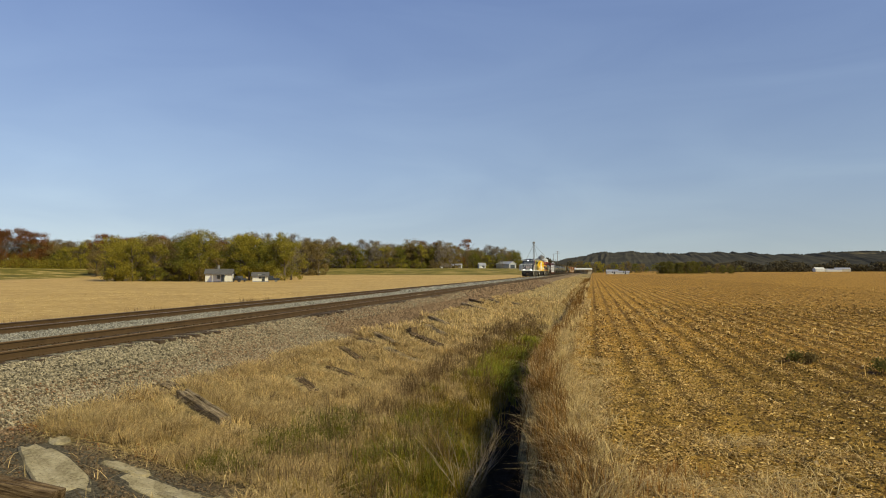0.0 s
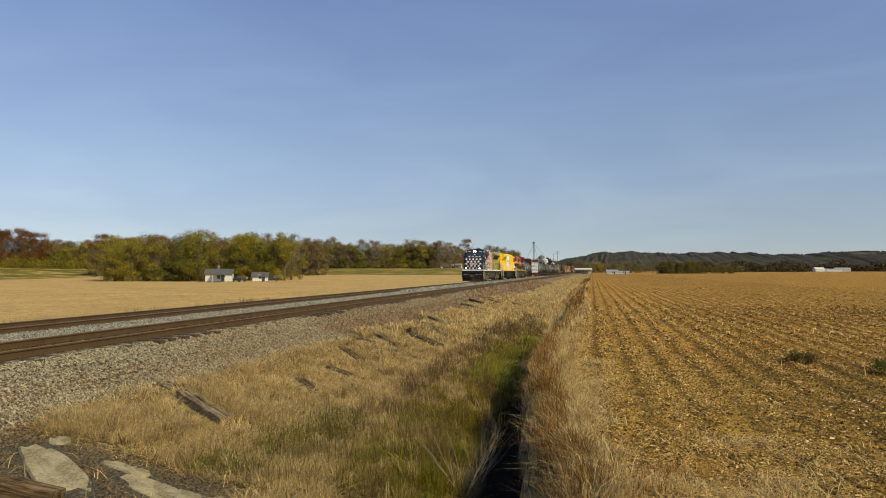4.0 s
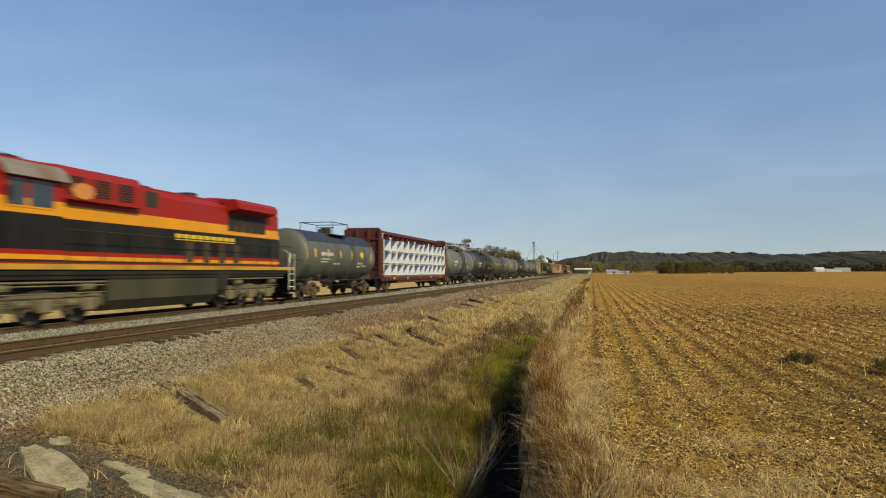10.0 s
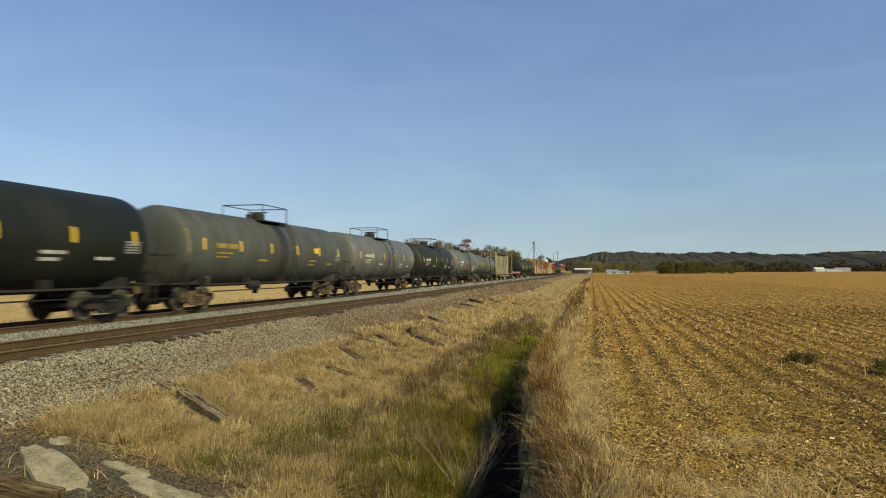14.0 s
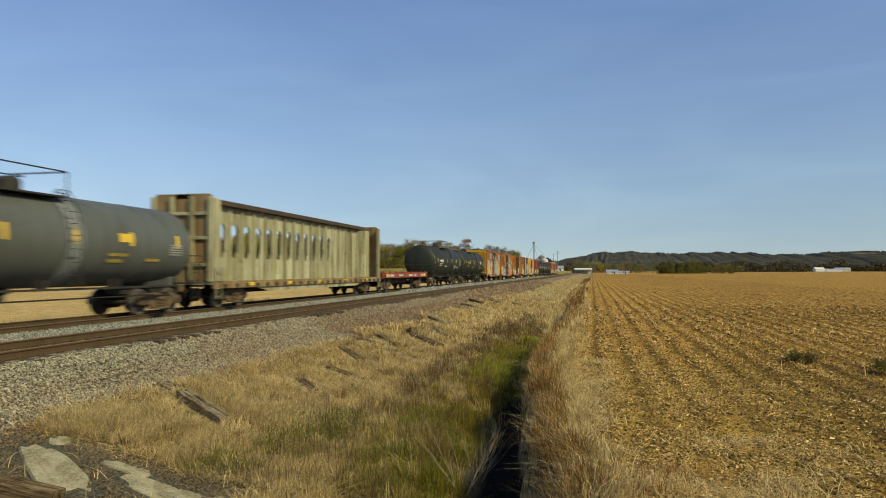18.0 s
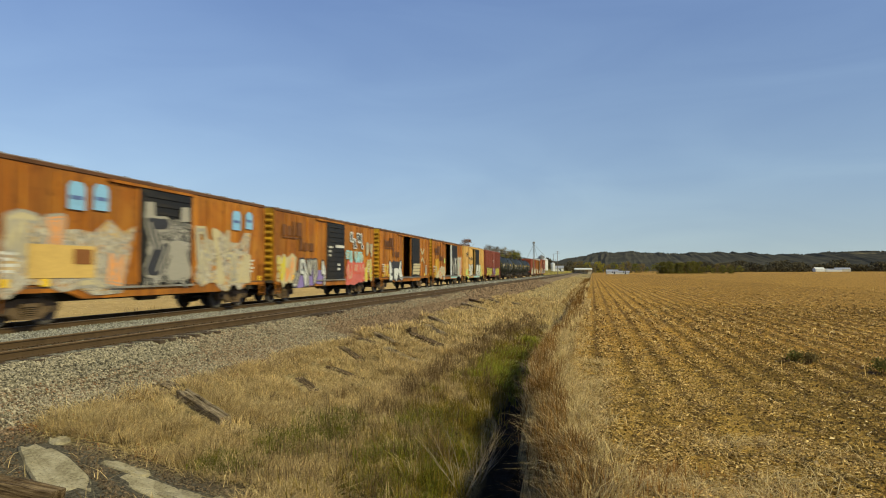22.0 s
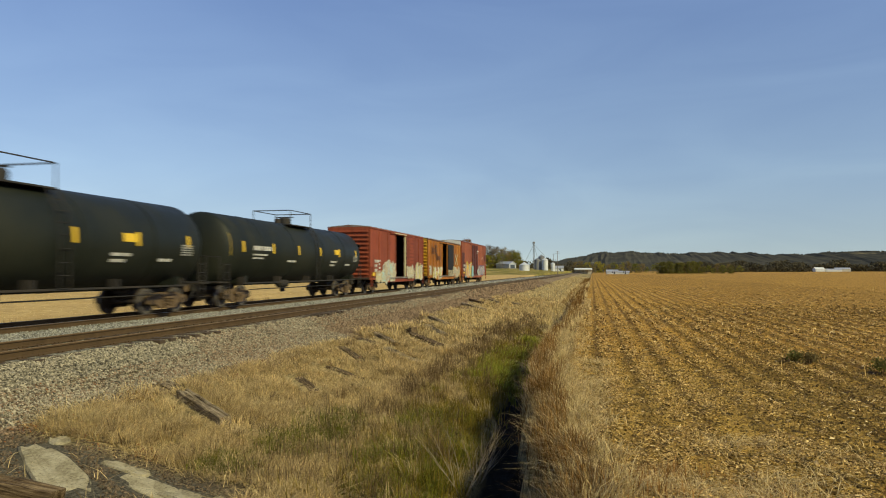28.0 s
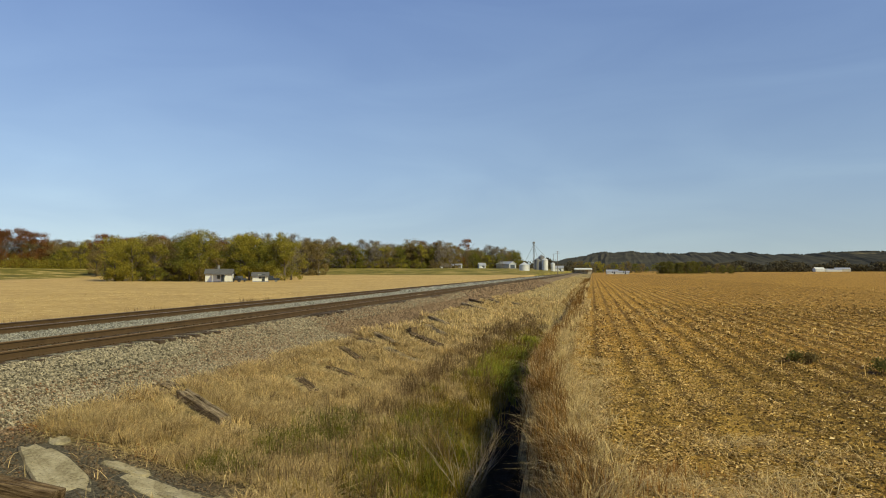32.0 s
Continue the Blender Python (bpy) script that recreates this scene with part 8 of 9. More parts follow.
    wing = [(-1.0, 4.12), (1.0, 4.12), (1.55, 4.26), (1.55, 4.5), (1.4, 4.66), (-1.4, 4.66), (-1.55, 4.5), (-1.55, 4.26)] if spec.get("flat_wing") else [(-1.0, 3.4), (1.0, 3.4), (1.5, 4.1), (1.5, 4.42), (1.3, 4.62), (-1.3, 4.62), (-1.5, 4.42), (-1.5, 4.1)]
    part("radiator_wing", Geo().prism(wing, r0, r1), rear, car)
    for s in (-1, 1):
        g = Geo()
        n = 5
        for k in range(n):
            a = r0 + 0.15 + (r1 - r0 - 0.3) * k / n
            b = a + (r1 - r0 - 0.3) / n - 0.08
            if spec.get("flat_wing"):
                g.box(min(s * 1.0, s * 1.03), max(s * 1.0, s * 1.03), a, b, 3.3, 4.1)
                continue
            g.add([(s * 1.045, a, 3.47), (s * 1.045, b, 3.47), (s * 1.465, b, 4.06), (s * 1.465, a, 4.06), (s * 1.065, a, 3.45), (s * 1.065, b, 3.45), (s * 1.485, b, 4.04), (s * 1.485, a, 4.04)],
                  [(0, 1, 2, 3), (7, 6, 5, 4), (0, 4, 5, 1), (1, 5, 6, 2), (2, 6, 7, 3), (3, 7, 4, 0)])
        part("radiator_grille", g, spec.get("grille", GRILLE), car, "slatted radiator intake")
        # hood doors and louvres
        for k, yy in enumerate(np.arange(f + 5.1, half - 1.6, 1.05)):
            hx = 1.0 if yy + 0.99 > y_rad else spec.get("wide", 1.0)
            part("hood_door", Geo().box(min(s * hx, s * (hx + 0.012)), max(s * hx, s * (hx + 0.012)), yy, yy + 0.98, dz + 0.15, 3.3 if yy > y_rad - 1 else 2.3 if spec.get("wide") else 3.6, 0.005), rear if yy + 0.5 > y_rad else hood, car)
        for a in spec.get("vents", ()):
            g = Geo()
            for k in range(7):
                g.box(min(s * 1.285, s * 1.30), max(s * 1.285, s * 1.30), f + a, f + a + 0.75, 3.85 + k * 0.085, 3.9 + k * 0.085)
            part("louvre", g, GRILLE, car)
        # steps, handrails
        for ye, sg in ((f + 0.45, 1), (half - 0.45, -1)):
            for k in range(4):
                part("step", Geo().box(min(s * 1.2, s * 1.5), max(s * 1.2, s * 1.5), ye - 0.28, ye + 0.28, 0.42 + k * 0.32, 0.46 + k * 0.32), under, car)
            for yy in (ye - 0.3, ye + 0.3):
                part("step_stringer", Geo().box(min(s * 1.44, s * 1.5), max(s * 1.44, s * 1.5), yy - 0.03, yy + 0.03, 0.4, 1.6), under, car)
            g = Geo()
            for yy in (ye - 0.3, ye + 0.34):
                g.tube((s * 1.5, yy, 0.6), (s * 1.5, yy, 2.45), 0.022, n=6)
            part("grab_rail", g, LETTER_WHITE, car)
            for k in range(4):
                part("step_edge", Geo().box(min(s * 1.5, s * 1.512), max(s * 1.5, s * 1.512), ye - 0.26, ye + 0.26, 0.42 + k * 0.32, 0.465 + k * 0.32), LETTER_WHITE, car, "white step edge")
        for yy in np.arange(f + 4.9, half - 0.5, 1.45):
            part("stanchion", Geo().tube((s * 1.48, float(yy), dz), (s * 1.48, float(yy), dz + 1.02), 0.03 if spec.get("bold") else 0.02, n=6), rail, car)
        g = Geo().path([(s * 1.48, f + 4.75, dz + 1.02), (s * 1.48, half - 0.5, dz + 1.02)], 0.022)
        if spec.get("bold"):
            g.path([(s * 1.48, f + 4.75, dz + 0.55), (s * 1.48, half - 0.5, dz + 0.55)], 0.014)
        part("handrail", g, rail, car)
        if spec.get("bold"):
            part("cab_rail", Geo().path([(s * 1.5, f + 4.75, dz + 1.02), (s * 1.5, f + 4.1, dz + 1.45), (s * 1.53, f + 3.6, dz + 1.45)], 0.024), rail, car)
    # roof gear
    for yy in np.linspace(r0 + 0.7, r1 - 0.7, 3):
        part("radiator_fan", Geo().lathe_z(0, float(yy), [(0.62, 4.6), (0.62, 4.74), (0.55, 4.76), (0.02, 4.74)], 18), roof, car)
    part("exhaust_stack", Geo().box(-0.25, 0.25, f + 9.6, f + 10.5, 4.45, 4.72, 0.03), ROOF_DARK, car)
    part("roof_cap", Geo().box(-0.75, 0.75, f + 8.7, y_rad + 0.3, 4.48, 4.58, 0.04), roof, car)
    for yy in (f + 5.6, f + 7.2):
        part("brake_fan", Geo().lathe_z(0, yy, [(0.6, 4.68), (0.6, 4.8), (0.02, 4.8)], 16), roof, car)
    # under the frame
    part("fuel_tank", Geo().prism([(-1.42, 1.25), (-1.42, 0.62), (-1.1, 0.28), (1.1, 0.28), (1.42, 0.62), (1.42, 1.25), (1.2, 1.42), (-1.2, 1.42)], -3.6, 2.9), spec.get("tank", FUEL_GREY), car)
    part("air_tank", lathe_y(Geo(), 1.22, 1.22, [(-3.3, 0.02), (-3.25, 0.2), (-0.6, 0.2), (-0.55, 0.02)], 12), under, car)
    for s in (-1, 1):
        part("side_skirt", Geo().box(min(s * 1.34, s * 1.42), max(s * 1.34, s * 1.42), f + 1.1, half - 1.1, 1.3, 1.5, 0.01), under, car)
        part("cable_run", Geo().path([(s * 1.4, f + 1.3, 1.22), (s * 1.4, -3.7, 1.22)], 0.035).path([(s * 1.4, f + 1.6, 1.12), (s * 1.4, -3.7, 1.12)], 0.025).path([(s * 1.4, 3.8, 1.22), (s * 1.4, half - 1.3, 1.22)], 0.035), spec["truck"], car)
        for yb in (f + 2.4, f + 5.6, half - 5.8, half - 2.6):
            part("brake_cylinder", lathe_y(Geo(), s * 1.3, 1.08, [(yb, 0.02), (yb + 0.02, 0.13), (yb + 0.5, 0.13), (yb + 0.6, 0.03)], 10), spec["truck"], car)
        for ye, sg in ((f + 0.45, 1), (half - 0.45, -1)):
            part("stair_rail", Geo().path([(s * 1.53, ye + sg * 0.36, 0.62), (s * 1.53, ye + sg * 0.36, 1.9), (s * 1.42, ye - sg * 0.1, 2.42), (s * 1.0, ye - sg * 0.16, 2.62)], 0.026), LETTER_WHITE, car, "pale bent stair rail")
    part("centre_sill", Geo().box(-0.98, 0.98, f + 0.9, half - 0.9, 0.72, 1.44, 0.03), LOCO_BLACK, car, "dark centre sill and motor casings")
    part("battery_box", Geo().box(-1.46, 1.46, 2.95, 3.7, 0.75, 1.42, 0.03), under, car)
    for s in (-1, 1):
        ye = s * (half - 0.2)
        part("pilot_sheet", Geo().box(-1.48, 1.48, min(ye, ye - s * 0.12), max(ye, ye - s * 0.12), 0.95, dz, 0.02), LOCO_BLACK, car)
        g = Geo()
        g.add([(-1.45, ye, 0.98), (1.45, ye, 0.98), (1.45, ye + s * 0.05, 0.16), (0, ye + s * 0.42, 0.16), (-1.45, ye + s * 0.05, 0.16),
               (-1.45, ye - s * 0.08, 0.98), (1.45, ye - s * 0.08, 0.98), (1.45, ye - s * 0.03, 0.16), (0, ye + s * 0.34, 0.16), (-1.45, ye - s * 0.03, 0.16), (0, ye + s * 0.1, 0.98), (0, ye + s * 0.02, 0.98)],
              [(0, 10, 3, 4), (10, 1, 2, 3), (5, 9, 8, 11), (11, 8, 7, 6), (0, 5, 11, 10), (10, 11, 6, 1), (4, 3, 8, 9), (3, 2, 7, 8), (0, 4, 9, 5), (1, 6, 7, 2)])
        part("snow_plough", g, TRUCK_BLACK, car)
        t = part("truck", loco_truck_mesh(spec["truck"]), None, car, "six-wheel cast truck, dusty", m=pose(0, s * (half - 4.3), 0))
        for dy in (-1.75, 0.0, 1.75):
            add_wheelset(car, t, WHEEL_LOCO, dy, 0.533)
    part("deck_edge", Geo().box(-1.5, 1.5, f + 0.17, f + 0.2, dz - 0.14, dz + 0.02, 0.006), spec["edge"], car)
    part("coupler_pocket", Geo().box(-0.5, 0.5, f + 0.0, f + 0.2, 0.62, 1.12, 0.03), STEEL_DARK, car, "dark draft pocket")
    part("anticlimber", Geo().box(-1.1, 1.1, f + 0.02, f + 0.2, 1.3, 1.5, 0.02), LOCO_BLACK, car)
    for sx in (-1.2, -0.5, 0.5, 1.2):
        part("hose_bracket", Geo().box(sx - 0.05, sx + 0.05, f + 0.06, f + 0.2, 0.9, 1.3, 0.01), FUEL_GREY, car)
    for sx in (-0.95, -0.75, 0.75, 0.95):
        part("brake_hose", Geo().path([(sx, f + 0.2, 1.35), (sx, f - 0.02, 1.1), (sx * 1.02, f - 0.05, 0.75), (sx * 1.05, f + 0.05, 0.55)], 0.03), RUBBER, car)
    part("uncoupling_lever", Geo().path([(-1.3, f + 0.12, 1.1), (-0.3, f + 0.05, 1.05), (0.3, f + 0.05, 1.05), (1.3, f + 0.12, 1.1)], 0.022), LETTER_WHITE, car)
    part("front_rail", Geo().path([(-1.35, f + 0.3, dz), (-1.35, f + 0.3, 2.5), (-0.5, f + 0.3, 2.25)], 0.022).path([(1.35, f + 0.3, dz), (1.35, f + 0.3, 2.5), (0.5, f + 0.3, 2.25)], 0.022), STEEL_DARK, car)
    part("coupler", COUPLER, None, car, m=pose(0, f + 0.1, 0))
    part("coupler", COUPLER, None, car, m=pose(0, half - 0.1, 0, 0, 0, 180))
    put_car(car, s0, s1)
    MOVERS[-1] = (car, (s0 + s1) / 2, spin)
    return car, half


# head unit: stars and stripes, camouflage rear
loco, half = locomotive(32.2, 52.7, "flag_locomotive", "diesel locomotive painted with white stars, waving stripes and camouflage", {
    "cab": FLAG_BLUE, "hood": FLAG_STRIPES, "rear": CAMO, "under": LOCO_OLIVE, "rail": STEEL_DARK, "edge": WHITE_PAINT, "roof": FLAG_BLUE, "truck": TRUCK_GREY, "lit": True, "bulge_end": 9.1})
# white stars: regular on the cab side, scattered over the nose and round the windshields
f = -half
for row in range(5):
    for col in range(8):
        y, z = f + 0.98 + col * 0.5 + 0.25 * (row % 2), 1.96 + row * 0.37
        if (y < f + 1.95 and z > 2.75 + 0.3 * (y - f - 0.8)) or y > f + 4.55 or (row in (2, 3) and f + 2.1 < y < f + 2.75) or (row == 4 and f + 3.3 < y < f + 4.3):
            continue
        x = 1.505 if y > f + 1.95 else 1.30 + 0.14 * (y - f - 0.82) / 1.13 + 0.008
        part("star", Geo().prism_x(star_pts(y, z, 0.185), x, x + 0.012), WHITE_PAINT, loco)
for row, (z, n) in enumerate(((1.96, 5), (2.28, 4), (2.58, 5), (2.88, 4), (3.2, 5), (3.56, 4))):
    for col in range(n):
        x = (col - (n - 1) / 2) * 0.5
        if row == 2 and abs(x) < 0.7:
            continue
        if z < 3.0:
            part("star", Geo().prism(star_pts(x, z, 0.195), f + 0.675, f + 0.692), WHITE_PAINT, loco)
        else:
            part("star", Geo().prism(star_pts(x, 0, 0.195), -0.03, 0.02), WHITE_PAINT, loco, m=pose(0, f + 0.74 if z < 3.4 else f + 1.93, z + 0.02, -26 if z < 3.4 else -18))
for x, z in ((1.28, 4.3), (0.0, 3.9), (-1.28, 4.3), (1.3, 3.66)):
    part("star", Geo().prism(star_pts(x, z, 0.14), f + 1.93 + (z - 3.5) * 0.36, f + 2.12 + (z - 3.5) * 0.36), WHITE_PAINT, loco)
part("cab_emblem", plate_x(Geo(), 1.508, [(f + 2.42 + 0.2 * math.cos(q * 0.524), 2.86 + 0.34 * math.sin(q * 0.524)) for q in range(12)]), worn("emblem_pale_red", (0.45, 0.20, 0.2), (0.5, 0.4, 0.38), 0.5), loco, "pale red and white oval emblem")
g = Geo()
for k, w in enumerate((0.2, 0.24, 0.2, 0.24)):
    g.box(-0.5 + k * 0.27, -0.5 + k * 0.27 + w, -half + 0.66, -half + 0.69, 2.46, 2.7)
part("nose_emblem", g, worn("nose_emblem_red", (0.62, 0.48, 0.48), (0.55, 0.22, 0.2), 0.5), loco, "red and white nose emblem")
g = Geo()
for k in range(4):
    g.box(1.512, 1.518, -half + 3.5 + k * 0.2, -half + 3.63 + k * 0.2, 2.98, 3.18)
part("cab_number", g, WHITE_PAINT, loco)
part("service_emblem", plate_x(Geo(), 1.022, [(3.6, 3.0), (4.1, 3.15), (4.5, 2.85), (5.0, 2.75), (4.8, 2.4), (5.1, 2.0), (4.5, 2.1), (4.1, 1.9), (3.9, 2.4)]), OLIVE_YELLOW, loco, "yellow winged emblem")
g = Geo()
for a, b in ((-half + 5.2, -half + 6.4), (-half + 6.8, -half + 8.2)):
    g.box(1.018, 1.026, a, b, 3.0, 3.35)
    g.box(1.018, 1.026, a, b, 2.3, 2.65)
part("side_grille", g, worn("grille_pinkish", (0.34, 0.22, 0.19), (0.2, 0.12, 0.1), 0.5), loco, "weathered intake grilles")

part("brake_grille", Geo().box(1.282, 1.30, -4.12, -3.04, 3.85, 4.55, 0.004), worn("brake_grille_brown", (0.045, 0.022, 0.014), (0.02, 0.012, 0.01), 0.5), loco, "dark brown brake grille")

# second unit: all yellow, running cab-last
loco, half = locomotive(53.8, 74.2, "yellow_locomotive", "bright yellow diesel locomotive with a white slanted panel, running backwards", {
    "cab": LOCO_YELLOW, "hood": LOCO_YELLOW, "rear": LOCO_YELLOW, "roof": LOCO_YELLOW, "under": LOCO_BLACK, "rail": WHITE_PAINT, "edge": LOCO_YELLOW, "truck": TRUCK_BLACK, "bold": True, "wide": 1.27,
    "tank": LOCO_BLACK, "rad": 6.9, "bulge_end": 12.0, "grille": worn("yellow_grille", (0.50, 0.34, 0.01), (0.3, 0.2, 0.03), 0.4)}, 180)
part("white_panel", Geo().prism_x([(-1.75, 4.25), (2.7, 4.25), (3.1, 2.4), (-0.9, 2.4)], -1.305, -1.24), WHITE_PAINT, loco, "white slanted panel")
part("panel_edge", Geo().prism_x([(-2.0, 4.25), (-1.75, 4.25), (-0.9, 2.4), (-1.15, 2.4)], -1.308, -1.24), BLACK_PAINT, loco, "black slanted edge")
g = Geo()
y = 2.2
for w in (0.34, 0.22, 0.24, 0.24, 0.22, 0.2, 0.2, 0.0, 0.34, 0.24, 0.12, 0.1):
    g.box(-1.317, -1.31, y - w * 0.8, y, 3.30, 3.30 + (0.30 if w > 0.3 else 0.19))
    y -= w * 0.8 + 0.08
part("lettering", g, worn("panel_grey_lettering", (0.26, 0.27, 0.28), (0.36, 0.36, 0.36), 0.3), loco, "dark grey lettering as bars")
part("underline", Geo().box(-1.317, -1.31, -0.9, 2.0, 3.14, 3.18), YELLOW_TAPE, loco)
part("underline", Geo().box(-1.317, -1.31, -0.6, 1.5, 2.88, 2.94), worn("panel_pale_lettering", (0.4, 0.4, 0.4), (0.5, 0.5, 0.5), 0.4), loco)
part("nose_band", Geo().box(-1.515, -1.3, -half + 1.9, -half + 3.2, 2.2, 2.58, 0.004), WHITE_PAINT, loco, "white band")
part("nose_band", Geo().box(-1.47, -1.1, -half + 0.86, -half + 1.9, 2.2, 2.58, 0.01), WHITE_PAINT, loco, "white band")
part("roof_hatch", Geo().box(-1.29, -1.28, -half + 6.6, -half + 7.4, 3.95, 4.4), worn("hatch_mesh", (0.55, 0.4, 0.02), (0.3, 0.2, 0.02), 0.4), loco)

# third unit: red, gold and black
loco, half = locomotive(75.4, 96.0, "red_locomotive", "red diesel locomotive with gold stripes and a black band, dusty", {
    "cab": BELLE, "hood": BELLE, "rear": BELLE, "roof": BELLE_RED, "under": LOCO_BLACK, "rail": STEEL_DARK, "edge": worn("dusty_gold_edge", (0.45, 0.25, 0.015), (0.16, 0.10, 0.03), 0.6, 0.6), "truck": TRUCK_GREY, "rad": 6.4, "flat_wing": True, "nose": BELLE, "vents": (5.0, 6.2, 7.3), "tank": FUEL_GREY})
g = Geo()
for k in range(9):
    g.box(1.018, 1.024, 0.6 + k * 0.5, 0.98 + k * 0.5, 2.74, 2.98)
part("lettering", g, OLIVE_YELLOW, loco, "gold lettering as bars")
part("crest", plate_x(Geo(), 1.306, [(-4.6 + 0.5 * math.cos(a * 0.785), 3.98 + 0.26 * math.sin(a * 0.785)) for a in range(8)]), worn("crest_gold", (0.5, 0.2, 0.05), (0.4, 0.1, 0.05), 0.4), loco)
part("sunshade", Geo().prism([(1.28, 4.52), (1.52, 4.3), (1.66, 4.08), (1.69, 4.1), (1.56, 4.34), (1.3, 4.56)], -half + 2.5, -half + 4.75), ROOF_GREY, loco, "grey cab awning")
part("number_plate", Geo().box(1.018, 1.026, -1.2, -0.7, 1.2, 1.42), WHITE_PAINT, loco, "small white plate")
for yy in (-2.6, -1.9, 2.2):
    part("roof_box", Geo().box(-0.6, 0.6, yy, yy + 0.5, 4.48, 4.74, 0.03), ROOF_DARK, loco, "dark roof casing")
part("engine_vent", Geo().box(1.002, 1.016, -1.2, -0.5, 3.85, 4.4, 0.003), GRILLE, loco, "dark grille")
for yy in (1.3, 2.5, 3.7, 4.9):
    part("dust_streak", Geo().box(1.014, 1.019, yy, yy + 0.5, 1.9, 2.7), worn("oily_dust", (0.05, 0.036, 0.02), (0.02, 0.016, 0.01), 0.6, 0.8), loco, "oily dust on the hood doors")

# ---- the cars behind ----
tank_car(96.6, 110.6, TANK_GREY, "grey tank car with a dark blue top", top=TANK_BLUE, marks="placard", r=1.47, cz=2.44)
car, half = centerbeam(111.0, 133.9, CB_MAROON, "maroon centre-beam flatcar loaded with wrapped lumber", True, CB_MAROON)
lumber_load(111.0, 133.9, half)
tank_car(134.3, 151.3, TANK_GREY_DIRTY, "dirty grey tank car with a dark spill band", stain=(STAIN_BLACK, 0.7), reflect=OLIVE_YELLOW)
tank_car(151.3, 169.2, TANK_BLACK_GREY, "glossy black tank car with dusty grey end", marks="plain", stain=(TANK_JET, 5.9, 1.6), finish="dark")
tank_car(169.2, 187.9, TANK_OLIVE, "olive-grey tank car, heavily soiled", stain=(STAIN_BLACK, 0.45), marks="yellow")
tank_car(187.9, 205.1, TANK_LIGHT, "light grey tank car with a dark seam", stain=(TANK_OLIVE, 0.3))
tank_car(205.1, 222.1, TANK_BLACK, "black tank car with yellow reflectors", finish="dark")
car = tank_car(222.1, 238.9, TANK_LIGHT, "grey tank car with graffiti and a dark spill band", stain=(STAIN_BLACK, 0.3))
graffiti(car, 1.64, -2.6, -0.5, 2.15, 2.8, [SP_BLACK, SP_SILVER, SP_PINK, SP_SILVER], 3, 140)
graffiti(car, 1.64, 2.4, 4.2, 2.1, 2.7, [SP_SILVER, SP_TEAL, SP_WHITE, SP_SILVER], 3, 141, fat=0.2)
for o in car.children:
    if o.name.startswith("graffiti_letter"):
        o.matrix_basis = Matrix.Translation((0, 0, 2.49)) @ Matrix.Rotation(radians(18), 4, "Y") @ Matrix.Translation((0, 0, -2.49))
tank_car(238.9, 255.9, TANK_GREY, "small grey tank car with a pale painted band", marks="yellow", band=((1.3, BAND_PALE),), r=1.42, cz=2.48)
centerbeam(256.3, 278.6, CB_TAN, "empty tan centre-beam flatcar with rust stains", False, CB_RUST)
flatcar(279.2, 293.2, "low red flatcar with a rusty deck")
tank_car(294.9, 310.6, TANK_BLACK, "black tank car with yellow reflectors", end_bars=False)
tank_car(310.5, 328.4, TANK_BLACK, "black tank car with yellow lettering", marks="yellow")

def rail_letters(car, x, y0, z0, tone, k=1.0):
    """Two rows of broad faded emblem blocks, the second set in under the first."""
    g = Geo()
    for y, z, rows in ((y0, z0, ((0.4, 0.62), (0.5, 0.55), (0.3, 0.85), (0.62, 0.85))), (y0 + 2.05 * k, z0 - 0.72 * k, ((0.4, 0.8), (0.55, 0.52), (0.6, 0.5)))):
        for w, h in rows:
            g.box(x, x + 0.005, y, y + w * k, z, z + h * k * 0.85)
            y += (w + 0.17) * k
    g.box(x, x + 0.005, y0, y0 + 2.2 * k, z0 - 0.14, z0 - 0.07)
    part("lettering", g, tone, car, "large faded brown emblem as blocks")


LETTER_RUST = weathered("faded_brown_lettering", (0.13, 0.052, 0.016), (0.07, 0.03, 0.012), (0.22, 0.085, 0.02), 0.5)


def reflectors(car, half):
    """Yellow squares and stencils low on both ends of the side."""
    for y in (-half + 0.5, -half + 1.9, half - 2.1, half - 0.7):
        part("reflector", Geo().box(1.575, 1.58, y, y + 0.32, 1.12, 1.34), YELLOW_TAPE, car)
    g = Geo()
    for y in (-half + 0.45, half - 1.7):
        for k in range(4):
            g.box(1.57, 1.575, y, y + 0.5 + 0.12 * (k % 2), 1.5 + k * 0.16, 1.58 + k * 0.16)
    part("lettering", g, LETTER_WHITE, car, "rows of small stencilled data")


car, half = boxcar(329.3, 344.5, BOX_ORANGE, "orange boxcar covered in silver and blue graffiti", DOOR_BLACK, (-1.45, 1.6), end_paint=BOX_YELLOW)
paint_patch(car, 1.566, -half + 0.15, -1.7, 0.95, 2.95, MURAL_SILVER, 101, "silver and tan wildstyle graffiti", 0.25, "graffiti")
paint_patch(car, 1.625, -1.3, 1.5, 1.1, 3.3, MURAL_BLACK, 102, "silver sprayed on the black door", 0.2, "graffiti")
paint_patch(car, 1.566, 1.8, 6.2, 0.95, 3.0, MURAL_SILVER, 103, "silver and tan wildstyle graffiti", 0.3, "graffiti")
graffiti(car, 1.575, -half + 0.6, -1.7, 1.1, 3.1, [SP_SILVER, SP_CREAM, SP_ORANGE, SP_SILVER], 4, 11, fat=0.12)
graffiti(car, 1.635, -1.2, 1.4, 1.3, 3.4, [SP_SILVER, SP_BLACK, SP_SILVER, SP_SILVER], 2, 12)
